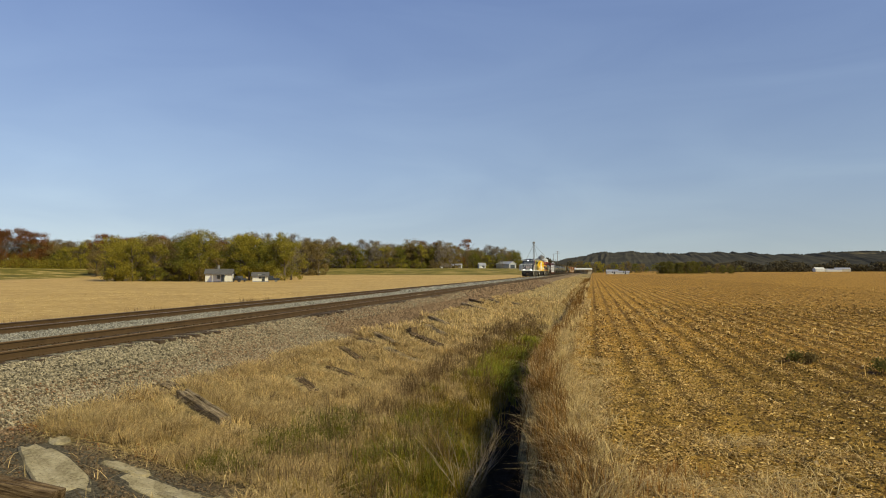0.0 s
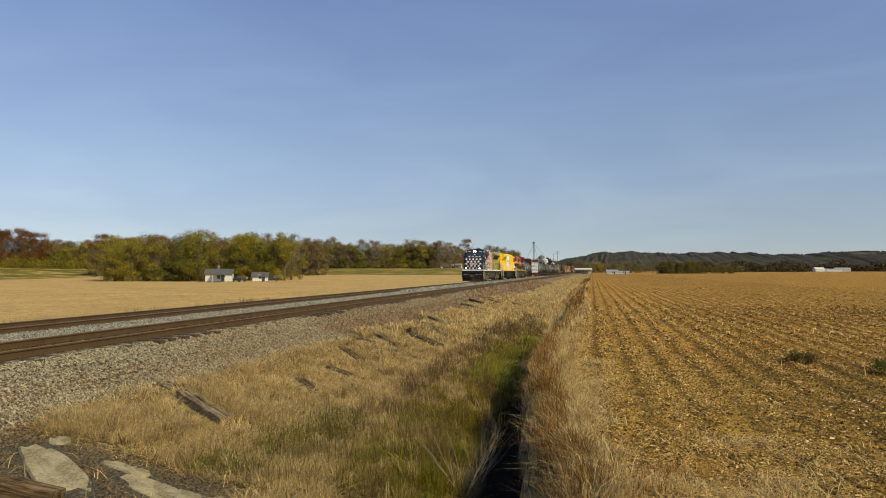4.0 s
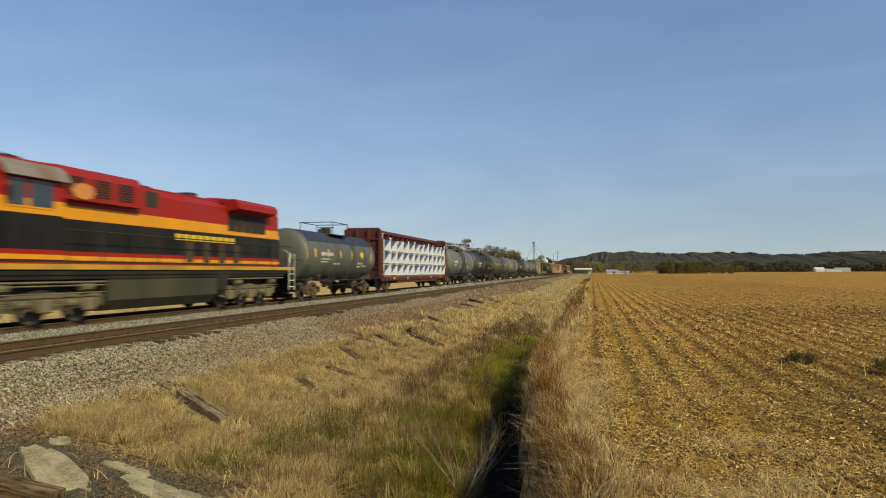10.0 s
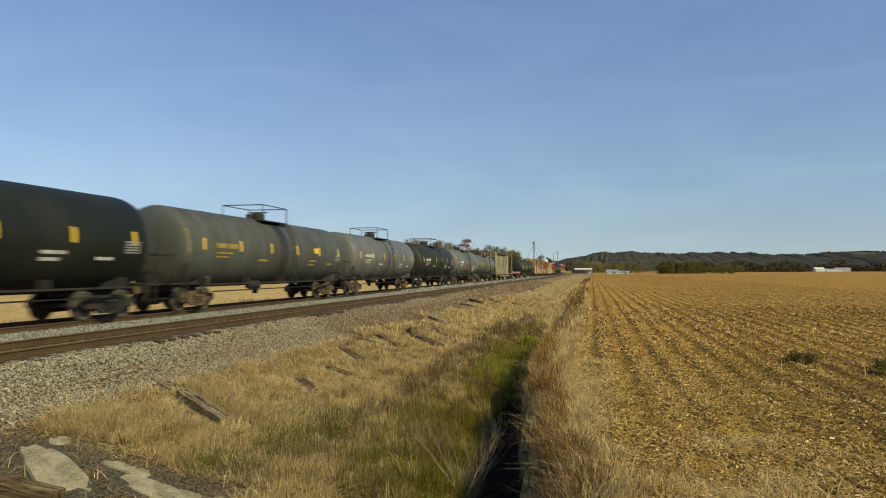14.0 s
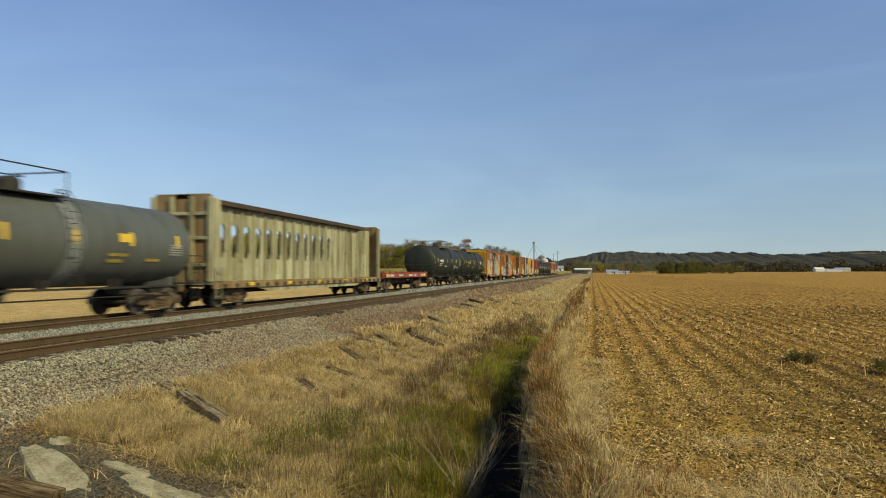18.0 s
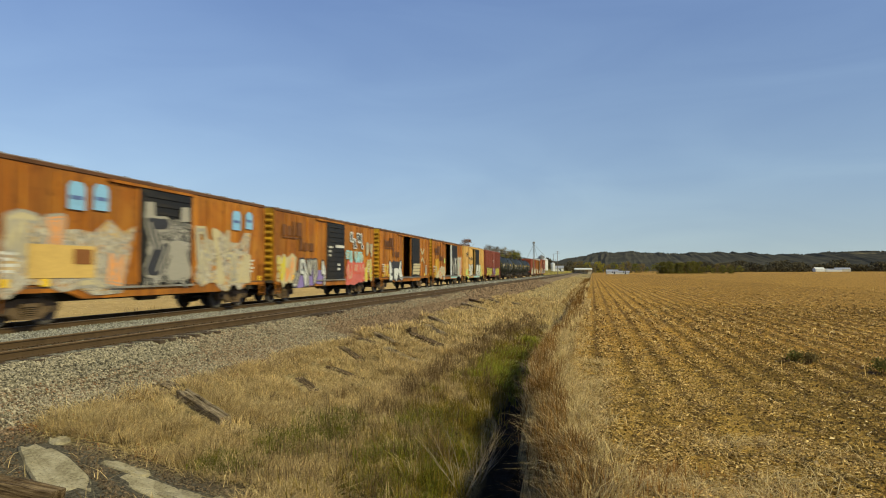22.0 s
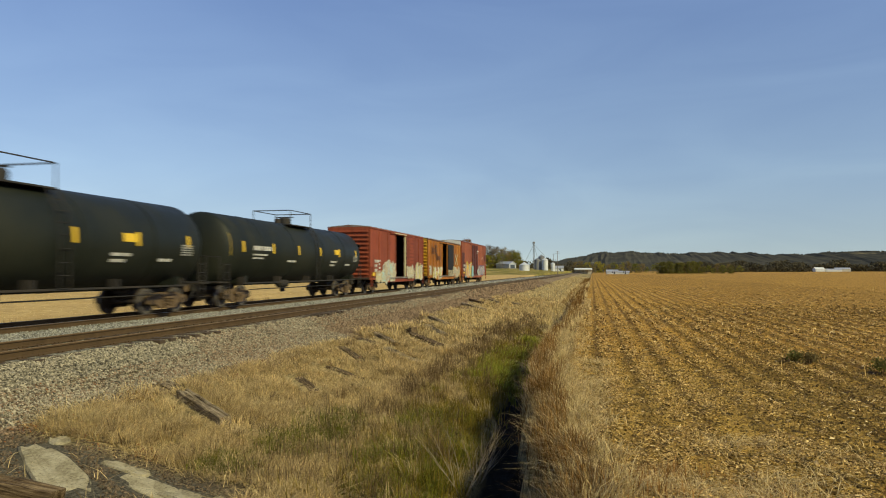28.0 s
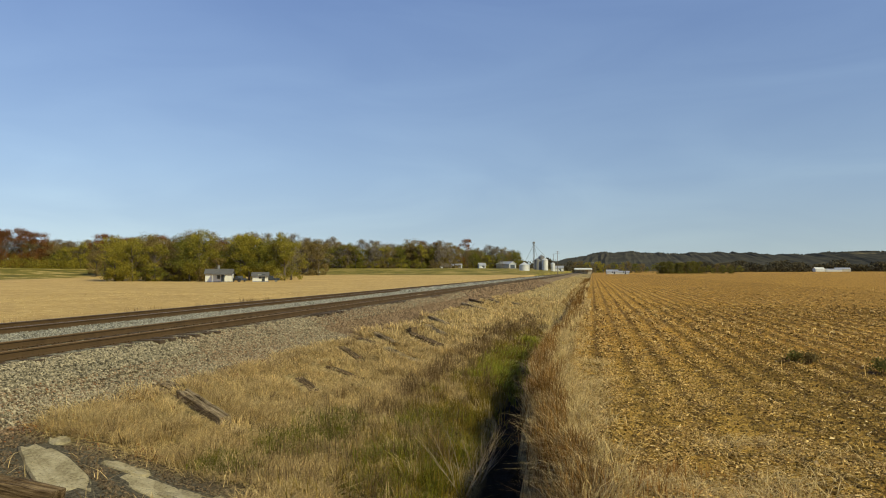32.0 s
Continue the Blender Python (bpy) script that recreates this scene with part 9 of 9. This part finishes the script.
graffiti(car, 1.575, 1.9, 6.2, 1.1, 3.2, [SP_CREAM, SP_SILVER, SP_CREAM, SP_SILVER], 4, 13, fat=0.12)
part("paint_patch", plate_x(Geo(), 1.59, [(-6.2, 1.35), (-3.6, 1.35), (-3.6, 2.3), (-6.2, 2.3)]), spray("spray_ochre", (0.55, 0.36, 0.10)), car, "flat ochre rectangle")
part("paint_patch", plate_x(Geo(), 1.6, [(-4.5, 1.75), (-3.75, 1.75), (-3.75, 2.2), (-4.5, 2.2)]), spray("spray_brown", (0.20, 0.075, 0.015)), car, "brown rectangle")
for y0, y1, z0, z1 in ((-4.75, -4.05, 3.36, 4.2), (-3.7, -3.03, 3.42, 4.24), (4.6, 5.3, 3.3, 4.12), (5.75, 6.35, 3.4, 4.16)):
    part("sprayed_window", plate_x(Geo(), 1.576, [(y0, z0), (y1, z0), (y1, z1 - 0.15), (y1 - 0.15, z1), (y0 + 0.15, z1), (y0, z1 - 0.15)]), SP_BLUE, car, "sky-blue sprayed figure")
    part("sprayed_bar", plate_x(Geo(), 1.583, [(y0 + 0.08, z0 + 0.3), (y1 - 0.1, z0 + 0.3), (y1 - 0.1, z0 + 0.42), (y0 + 0.08, z0 + 0.42)]), SP_DARKBLUE, car)
for y in (-1.35, 0.75):
    part("paint_patch", plate_x(Geo(), 1.64, [(y, 3.35), (y + 0.6, 3.4), (y + 0.55, 3.95), (y + 0.05, 3.9)]), SP_SILVER, car)
reflectors(car, half)
car, half = boxcar(345.5, 360.9, BOX_ORANGE, "orange boxcar with a closed black door and coral graffiti", DOOR_BLACK, (-1.1, 1.8), end_paint=BOX_YELLOW)
rail_letters(car, 1.572, -6.9, 3.35, LETTER_RUST)
paint_patch(car, 1.566, -7.5, -5.2, 0.95, 2.3, SP_CREAM, 116, "cream and yellow sprayed patch", 0.25, "graffiti")
graffiti(car, 1.572, -7.4, -5.6, 1.0, 2.3, [SP_CREAM, SP_YELLOW, SP_ORANGE, SP_CREAM], 2, 120)
paint_patch(car, 1.570, -5.6, -1.4, 0.8, 1.6, SP_PURPLE, 118, "violet sprayed background", 0.15)
graffiti(car, 1.578, -5.6, -1.3, 0.75, 2.2, [SP_BLACK, SP_SILVER, SP_WHITE, SP_SILVER, SP_WHITE], 5, 23, fat=0.2)
paint_patch(car, 1.578, 2.0, 5.6, 0.75, 2.15, SP_PINK, 4, "coral sprayed panel", 0.1)
graffiti(car, 1.586, 2.1, 5.6, 0.95, 2.1, [SP_RED, SP_PINK, SP_PINK, SP_CREAM], 5, 21)
graffiti(car, 1.578, 5.7, 7.1, 0.9, 2.3, [SP_CREAM, SP_YELLOW, SP_CREAM], 2, 27)
graffiti(car, 1.59, 2.1, 5.2, 2.15, 2.75, [SP_TEAL, SP_CREAM, SP_TEAL, SP_SILVER], 5, 28)
graffiti(car, 1.578, 2.8, 5.3, 3.05, 3.95, [SP_WHITE, SP_BLACK, SP_SILVER], 4, 22, fat=0.22)
graffiti(car, 1.578, 5.7, 7.2, 2.6, 3.4, [SP_SILVER, SP_CREAM, SP_SILVER], 2, 29)
writing(g := Geo(), 1.62, -1.0, 3.0, [[0.7], [0.5], [0.5]], 0.12)
writing(g, 1.62, 0.2, 3.1, [[1.4]], 0.16)
writing(g, 1.62, 0.5, 2.0, [[0.4], [0.4]], 0.14)
part("lettering", g, LETTER_WHITE, car)
reflectors(car, half)
car, half = boxcar(362.3, 377.6, BOX_ORANGE, "orange boxcar with a half-open black door and white tag", DOOR_BLACK, (1.1, 3.9), (-1.45, 1.1), end_paint=BOX_YELLOW)
paint_patch(car, 1.566, -5.4, -1.8, 0.85, 2.3, SP_BLACK, 31, "", 0.1)
graffiti(car, 1.575, -5.4, -1.7, 0.8, 2.4, [SP_BLACK, SP_WHITE, SP_WHITE, SP_WHITE], 3, 31, label="white and black block tag", fat=0.36)
graffiti(car, 1.575, -6.9, -5.6, 1.2, 2.0, [SP_ORANGE, SP_YELLOW, SP_BLUE], 2, 32)
rail_letters(car, 1.572, -6.6, 3.35, LETTER_RUST)
paint_patch(car, 1.64, 1.2, 3.85, 1.25, 2.2, SP_CREAM, 5, "pale green-white panel on the door", 0.04)
for z in (1.5, 1.75, 2.0):
    part("door_line", Geo().box(1.65, 1.655, 1.2, 3.85, z, z + 0.03), SP_BLACK, car)
for pts in ([(4.1, 3.5), (4.4, 3.6), (4.85, 3.2), (5.35, 3.6), (5.6, 3.5), (4.95, 3.0), (4.7, 3.0)], [(4.3, 2.5), (4.9, 2.85), (5.6, 2.35), (5.5, 2.2), (4.9, 2.6), (4.4, 2.35)]):
    part("sprayed_stroke", plate_x(Geo(), 1.575, pts), SP_CREAM, car, "pale sprayed cross stroke")
part("paint_patch", plate_x(Geo(), 1.575, [(5.9, 1.2), (6.5, 1.2), (6.5, 1.9), (5.9, 1.9)]), SP_SILVER, car)
reflectors(car, half)
car, half = boxcar(378.8, 394.3, BOX_ORANGE, "orange boxcar with an open doorway and pale graffiti", DOOR_BLACK, (1.2, 4.5), (-1.55, 1.2), end_paint=BOX_YELLOW)
rail_letters(car, 1.572, -6.8, 3.3, LETTER_RUST)
paint_patch(car, 1.566, -6.8, -4.8, 1.0, 2.7, BOX_YELLOW, 121, "dull yellow sprayed block", 0.1)
paint_patch(car, 1.566, -5.3, -1.8, 0.9, 1.9, MURAL_PASTEL, 104, "pastel sprayed graffiti", 0.3, "graffiti")
paint_patch(car, 1.566, 4.6, 7.2, 0.95, 3.2, MURAL_BRIGHT, 105, "bright sprayed graffiti", 0.3, "graffiti")
paint_patch(car, 1.625, 1.4, 4.4, 1.2, 2.4, MURAL_BLACK, 106, "", 0.3, "graffiti")
graffiti(car, 1.575, -6.8, -1.8, 0.95, 1.9, [SP_CREAM, SP_SILVER, SP_CREAM, SP_PINK, SP_CREAM], 5, 41, fat=0.16)
graffiti(car, 1.64, 1.4, 4.3, 1.2, 3.0, [SP_BLACK, SP_SILVER, SP_WHITE, SP_BLACK], 3, 42, fat=0.2)
graffiti(car, 1.575, 4.7, 7.0, 1.0, 3.0, [SP_TEAL, SP_CREAM, SP_PINK, SP_TEAL], 2, 43)
part("paint_patch", plate_x(Geo(), 1.575, [(-2.6, 2.35), (-2.0, 2.35), (-2.0, 2.85), (-2.6, 2.85)]), SP_GREEN, car, "pale green square")
part("paint_patch", plate_x(Geo(), 1.545, [(1.0, 0.78), (4.6, 0.78), (4.6, 0.98), (1.0, 0.98)]), SP_TEAL, car)
part("open_edge", Geo().box(1.5, 1.63, 0.95, 1.2, 1.1, 4.35, 0.01), SP_WHITE, car, "white door edge")
reflectors(car, half)
car, half = boxcar(395.4, 410.7, BOX_PALE, "pale yellow boxcar with a half-open black door and white graffiti", DOOR_BLACK, (0.4, 3.45), (-1.45, 0.4), rib_step=7.0)
rail_letters(car, 1.53, -6.0, 3.45, LETTER_DARK, 0.62)
big_letters(car, 1.53, -3.2, 3.0, (0.2, 0.3, 0.2, 0.2), (0.4, 0.3, 0.3, 0.3), 0.2, LETTER_DARK)
paint_patch(car, 1.530, -6.6, -1.6, 0.9, 1.8, SP_GREEN, 6, "lime sprayed background", 0.35)
paint_patch(car, 1.536, -4.2, -1.5, 0.9, 2.3, MURAL_WHITE, 107, "white and lime sprayed graffiti", 0.15, "graffiti")
paint_patch(car, 1.625, 0.45, 3.4, 1.05, 2.3, MURAL_WHITE, 108, "white and lime sprayed graffiti", 0.15, "graffiti")
graffiti(car, 1.545, -4.3, -1.5, 0.95, 2.4, [SP_BLACK, SP_WHITE, SP_WHITE, SP_SILVER], 3, 51, fat=0.38)
graffiti(car, 1.64, 0.5, 4.2, 0.95, 2.4, [SP_BLACK, SP_WHITE, SP_WHITE, SP_WHITE], 4, 52, fat=0.38)
paint_patch(car, 1.530, 3.6, 6.0, 0.95, 2.2, SP_GREEN, 7, "", 0.25)
paint_patch(car, 1.545, -1.4, 4.5, 0.76, 1.0, SP_TEAL, 8)
g = Geo()
for y, z in ((-5.2, 1.2), (-4.4, 1.2), (-5.0, 2.5), (-4.3, 2.5), (-7.2, 2.6), (4.6, 1.5), (5.4, 1.8), (6.4, 1.5), (6.4, 2.3)):
    g.box(1.548, 1.552, y, y + 0.5, z, z + 0.34)
part("data_panel", g, BOX_YELLOW, car, "orange-yellow stencil squares")
car, half = boxcar(412.4, 428.0, BOX_BROWN, "brown-red boxcar with a long yellow graffiti tag", BOX_BROWN, (-1.3, 1.6), end_paint=BOX_BROWN, rib_step=0.9)
paint_patch(car, 1.572, -6.9, -1.4, 0.95, 1.9, SP_LEMON, 130, "", 0.2)
paint_patch(car, 1.572, 1.7, 6.6, 0.95, 1.9, SP_LEMON, 131, "", 0.2)
graffiti(car, 1.59, -6.9, -1.4, 0.9, 2.1, [SP_BLACK, SP_LEMON, SP_LEMON, SP_LEMON], 5, 61, label="yellow sprayed block letters, unreadable", fat=0.36)
graffiti(car, 1.64, -1.2, 1.5, 1.1, 1.9, [SP_PURPLE, SP_SILVER, SP_PURPLE, SP_SILVER], 2, 62)
graffiti(car, 1.59, 1.7, 6.6, 0.9, 2.1, [SP_BLACK, SP_LEMON, SP_LEMON, SP_LEMON], 4, 63, label="yellow sprayed block letters, unreadable", fat=0.36)
writing(g := Geo(), 1.62, -0.9, 3.2, [[0.5, 0.4], [0.6]], 0.1)
part("lettering", g, LETTER_WHITE, car)

for a, b in ((428.7, 447.6), (447.6, 466.3), (466.3, 485.0)):
    tank_car(a, b, TANK_JET, "black tank car with yellow reflectors", marks="placard")

car, half = boxcar(486.0, 501.3, BOX_RED, "faded red boxcar with an open doorway and cream graffiti", BOX_RED, (1.4, 4.3), (-1.2, 1.4), rib_step=1.9)
paint_patch(car, 1.568, -5.1, -1.3, 0.75, 2.2, MURAL_CREAM, 109, "cream and blue sprayed graffiti", 0.25, "graffiti")
paint_patch(car, 1.626, 1.6, 4.2, 1.1, 1.9, MURAL_CREAM, 110, "", 0.25, "graffiti")
paint_patch(car, 1.568, 4.5, 7.4, 0.9, 2.1, MURAL_CREAM, 111, "cream and blue sprayed graffiti", 0.25, "graffiti")
paint_patch(car, 1.566, -6.4, -4.9, 0.8, 1.5, SP_CREAM, 320, "cream sprayed patch", 0.2, "graffiti")
graffiti(car, 1.575, -5.0, -1.3, 0.8, 2.1, [SP_CREAM, SP_TEAL, SP_SILVER, SP_CREAM], 4, 71, fat=0.14)
graffiti(car, 1.64, 1.6, 4.2, 1.0, 1.9, [SP_CREAM, SP_SILVER, SP_CREAM, SP_WHITE], 3, 72, fat=0.14)
graffiti(car, 1.575, 4.6, 7.3, 0.95, 2.2, [SP_CREAM, SP_LEMON, SP_CREAM, SP_WHITE], 4, 73, fat=0.16)
writing(g := Geo(), 1.572, -6.6, 2.35, [[0.22, 0.22, 0.22], [0.2, 0.24], [0.3, 0.2]], 0.2)
writing(g, 1.572, -5.7, 2.35, [[0.4], [0.3], [0.4], [0.3], [0.4]], 0.13)
part("lettering", g, LETTER_WHITE, car)
part("reflector", Geo().box(1.57, 1.575, -7.2, -6.6, 1.2, 1.45), YELLOW_TAPE, car)
part("open_edge", Geo().box(1.5, 1.63, 1.25, 1.42, 1.1, 4.35, 0.01), SP_CREAM, car, "pale door edge")
part("door_hood", Geo().box(1.5, 1.66, -1.7, 1.6, 4.42, 4.5, 0.01), SP_CREAM, car, "pale rail above the doorway")
car, half = boxcar(503.0, 519.2, BOX_ORANGE, "orange boxcar with a half-open black door", DOOR_BLACK, (0.85, 3.95), (-1.65, 0.85), end_paint=BOX_YELLOW)
rail_letters(car, 1.572, -6.7, 3.35, LETTER_RUST)
paint_patch(car, 1.568, -7.7, -6.5, 1.1, 2.0, SP_SILVER, 122, "", 0.15)
paint_patch(car, 1.568, -6.2, -2.1, 0.9, 1.7, MURAL_PASTEL, 112, "cream sprayed graffiti", 0.3, "graffiti")
paint_patch(car, 1.568, 4.1, 7.6, 0.9, 1.8, MURAL_PASTEL, 113, "cream sprayed graffiti", 0.3, "graffiti")
graffiti(car, 1.575, -6.2, -1.9, 0.9, 1.9, [SP_CREAM, SP_LEMON, SP_WHITE, SP_CREAM], 6, 81, fat=0.18)
graffiti(car, 1.575, 4.1, 7.4, 0.95, 2.0, [SP_CREAM, SP_SILVER, SP_CREAM], 3, 82)
graffiti(car, 1.64, 0.9, 3.8, 1.1, 2.0, [SP_CREAM, SP_BLACK, SP_SILVER, SP_CREAM], 4, 83, fat=0.2)
for pts in ([(4.5, 3.4), (4.7, 3.5), (6.3, 2.3), (6.1, 2.2)], [(4.5, 2.3), (6.1, 3.5), (6.3, 3.4), (4.7, 2.2)]):
    part("sprayed_stroke", plate_x(Geo(), 1.576 if pts[0][1] > 3 else 1.584, pts), SP_CREAM, car, "pale sprayed cross stroke")
reflectors(car, half)
car, half = boxcar(520.2, 538.5, BOX_PINK, "tall faded red boxcar with a maroon plug door and colourful graffiti", DOOR_MAROON, (-2.4, 2.2), eave=5.0, flat_sides=True, end_paint=BOX_BROWN)
paint_patch(car, 1.535, -half + 0.05, -half + 1.7, 2.6, 3.75, DOOR_MAROON, 14, "maroon repainted patch", 0.01)
paint_patch(car, 1.535, -half + 0.05, -half + 2.3, 1.1, 2.58, DOOR_MAROON, 15, "maroon repainted patch", 0.01)
piece = -half + 2.15
for k, mt in enumerate((SP_BLUE, SP_YELLOW, SP_ORANGE, SP_RED, SP_CREAM, SP_YELLOW, SP_TEAL, SP_TEAL)):
    paint_patch(car, 1.546 + 0.0035 * k if k < 6 else 1.652, piece, piece + 0.78, 0.85 + 0.1 * math.sin(k * 2.1), 2.35 + 0.3 * math.sin(k * 1.7), mt, 300 + k, "bright sprayed block" if k else "sky-blue sprayed block", 0.16, "graffiti")
    piece += 0.66 if k < 5 else 0.52
graffiti(car, 1.572, -half + 2.2, -2.5, 0.95, 2.45, [SP_CREAM, SP_ORANGE, SP_RED, SP_YELLOW, SP_TEAL, SP_WHITE], 6, 95, fat=0.16)
paint_patch(car, 1.546, 2.5, half - 1.4, 1.05, 2.15, MURAL_PINK, 310, "pink, cream and violet sprayed graffiti", 0.22, "graffiti")
graffiti(car, 1.556, 2.5, half - 1.2, 1.05, 2.25, [SP_DARKBLUE, SP_CREAM, SP_CREAM, SP_WHITE], 6, 93, fat=0.15)
graffiti(car, 1.65, 1.2, 2.1, 1.2, 2.0, [SP_TEAL, SP_CREAM, SP_SILVER], 1, 94)
paint_patch(car, 1.535, half - 1.5, half - 0.1, 2.9, 3.8, DOOR_MAROON, 16, "", 0.01)
writing(g := Geo(), 1.545, -half + 1.0, 2.4, [[0.3, 0.3], [0.3, 0.3]], 0.3, 0.2)
writing(g, 1.545, -half + 2.0, 2.3, [[0.5], [0.4], [0.5]], 0.12)
writing(g, 1.65, 0.7, 4.2, [[0.9, 0.5], [0.6]], 0.12)
writing(g, 1.545, 5.6, 3.5, [[0.3]], 0.35)
part("lettering", g, LETTER_WHITE, car, "white stencilled marks")
part("reflector", Geo().box(1.545, 1.552, -half + 0.8, -half + 1.9, 1.28, 1.45), YELLOW_TAPE, car)
part("end_cap", Geo().prism([(-1.4, 4.5), (1.4, 4.5), (1.4, 5.06), (0, 5.24), (-1.4, 5.06)], -half - 0.02, -half + 0.03), LETTER_WHITE, car, "white upper end panel")


# ---- movement ----
HEAD_MARK, SPEED = 0.0, 21.0       # the head-end mark passes y = 0 at 7 s; metres a second, constant
T_END = 32.0


def motions():
    """The whole train runs along the far track towards and past the eye; wheels turn with the distance run."""
    spins = {}
    for entry in MOVERS:
        car, back = entry[0], entry[1]
        spin = entry[2] if len(entry) > 2 else 0
        spins[car] = (back, spin)
        walk(car, [(t, pose(TRACK_FAR, HEAD_MARK + back - SPEED * (t - 7.0), 0, 0, 0, spin)) for t in (0.0, T_END)])
    for wheel, car, r, y in WHEELS:
        back, spin = spins[car]
        turn = math.degrees(SPEED / r) * (1 if spin == 0 else -1)
        t0 = max(0.0, 7.0 + (back - 75.0) / SPEED)
        t1 = min(T_END, 7.0 + (back + 22.0) / SPEED)
        rows = [(0.0, 0.0)] if t0 > 0 else []
        k = 0
        while t0 + k / 30 <= t1:
            rows.append((t0 + k / 30, turn * k / 30))
            k += 1
        if rows[-1][0] < T_END:
            rows.append((T_END, rows[-1][1]))
        walk(wheel, [(t, pose(0, y, r, a)) for t, a in rows])


motions()
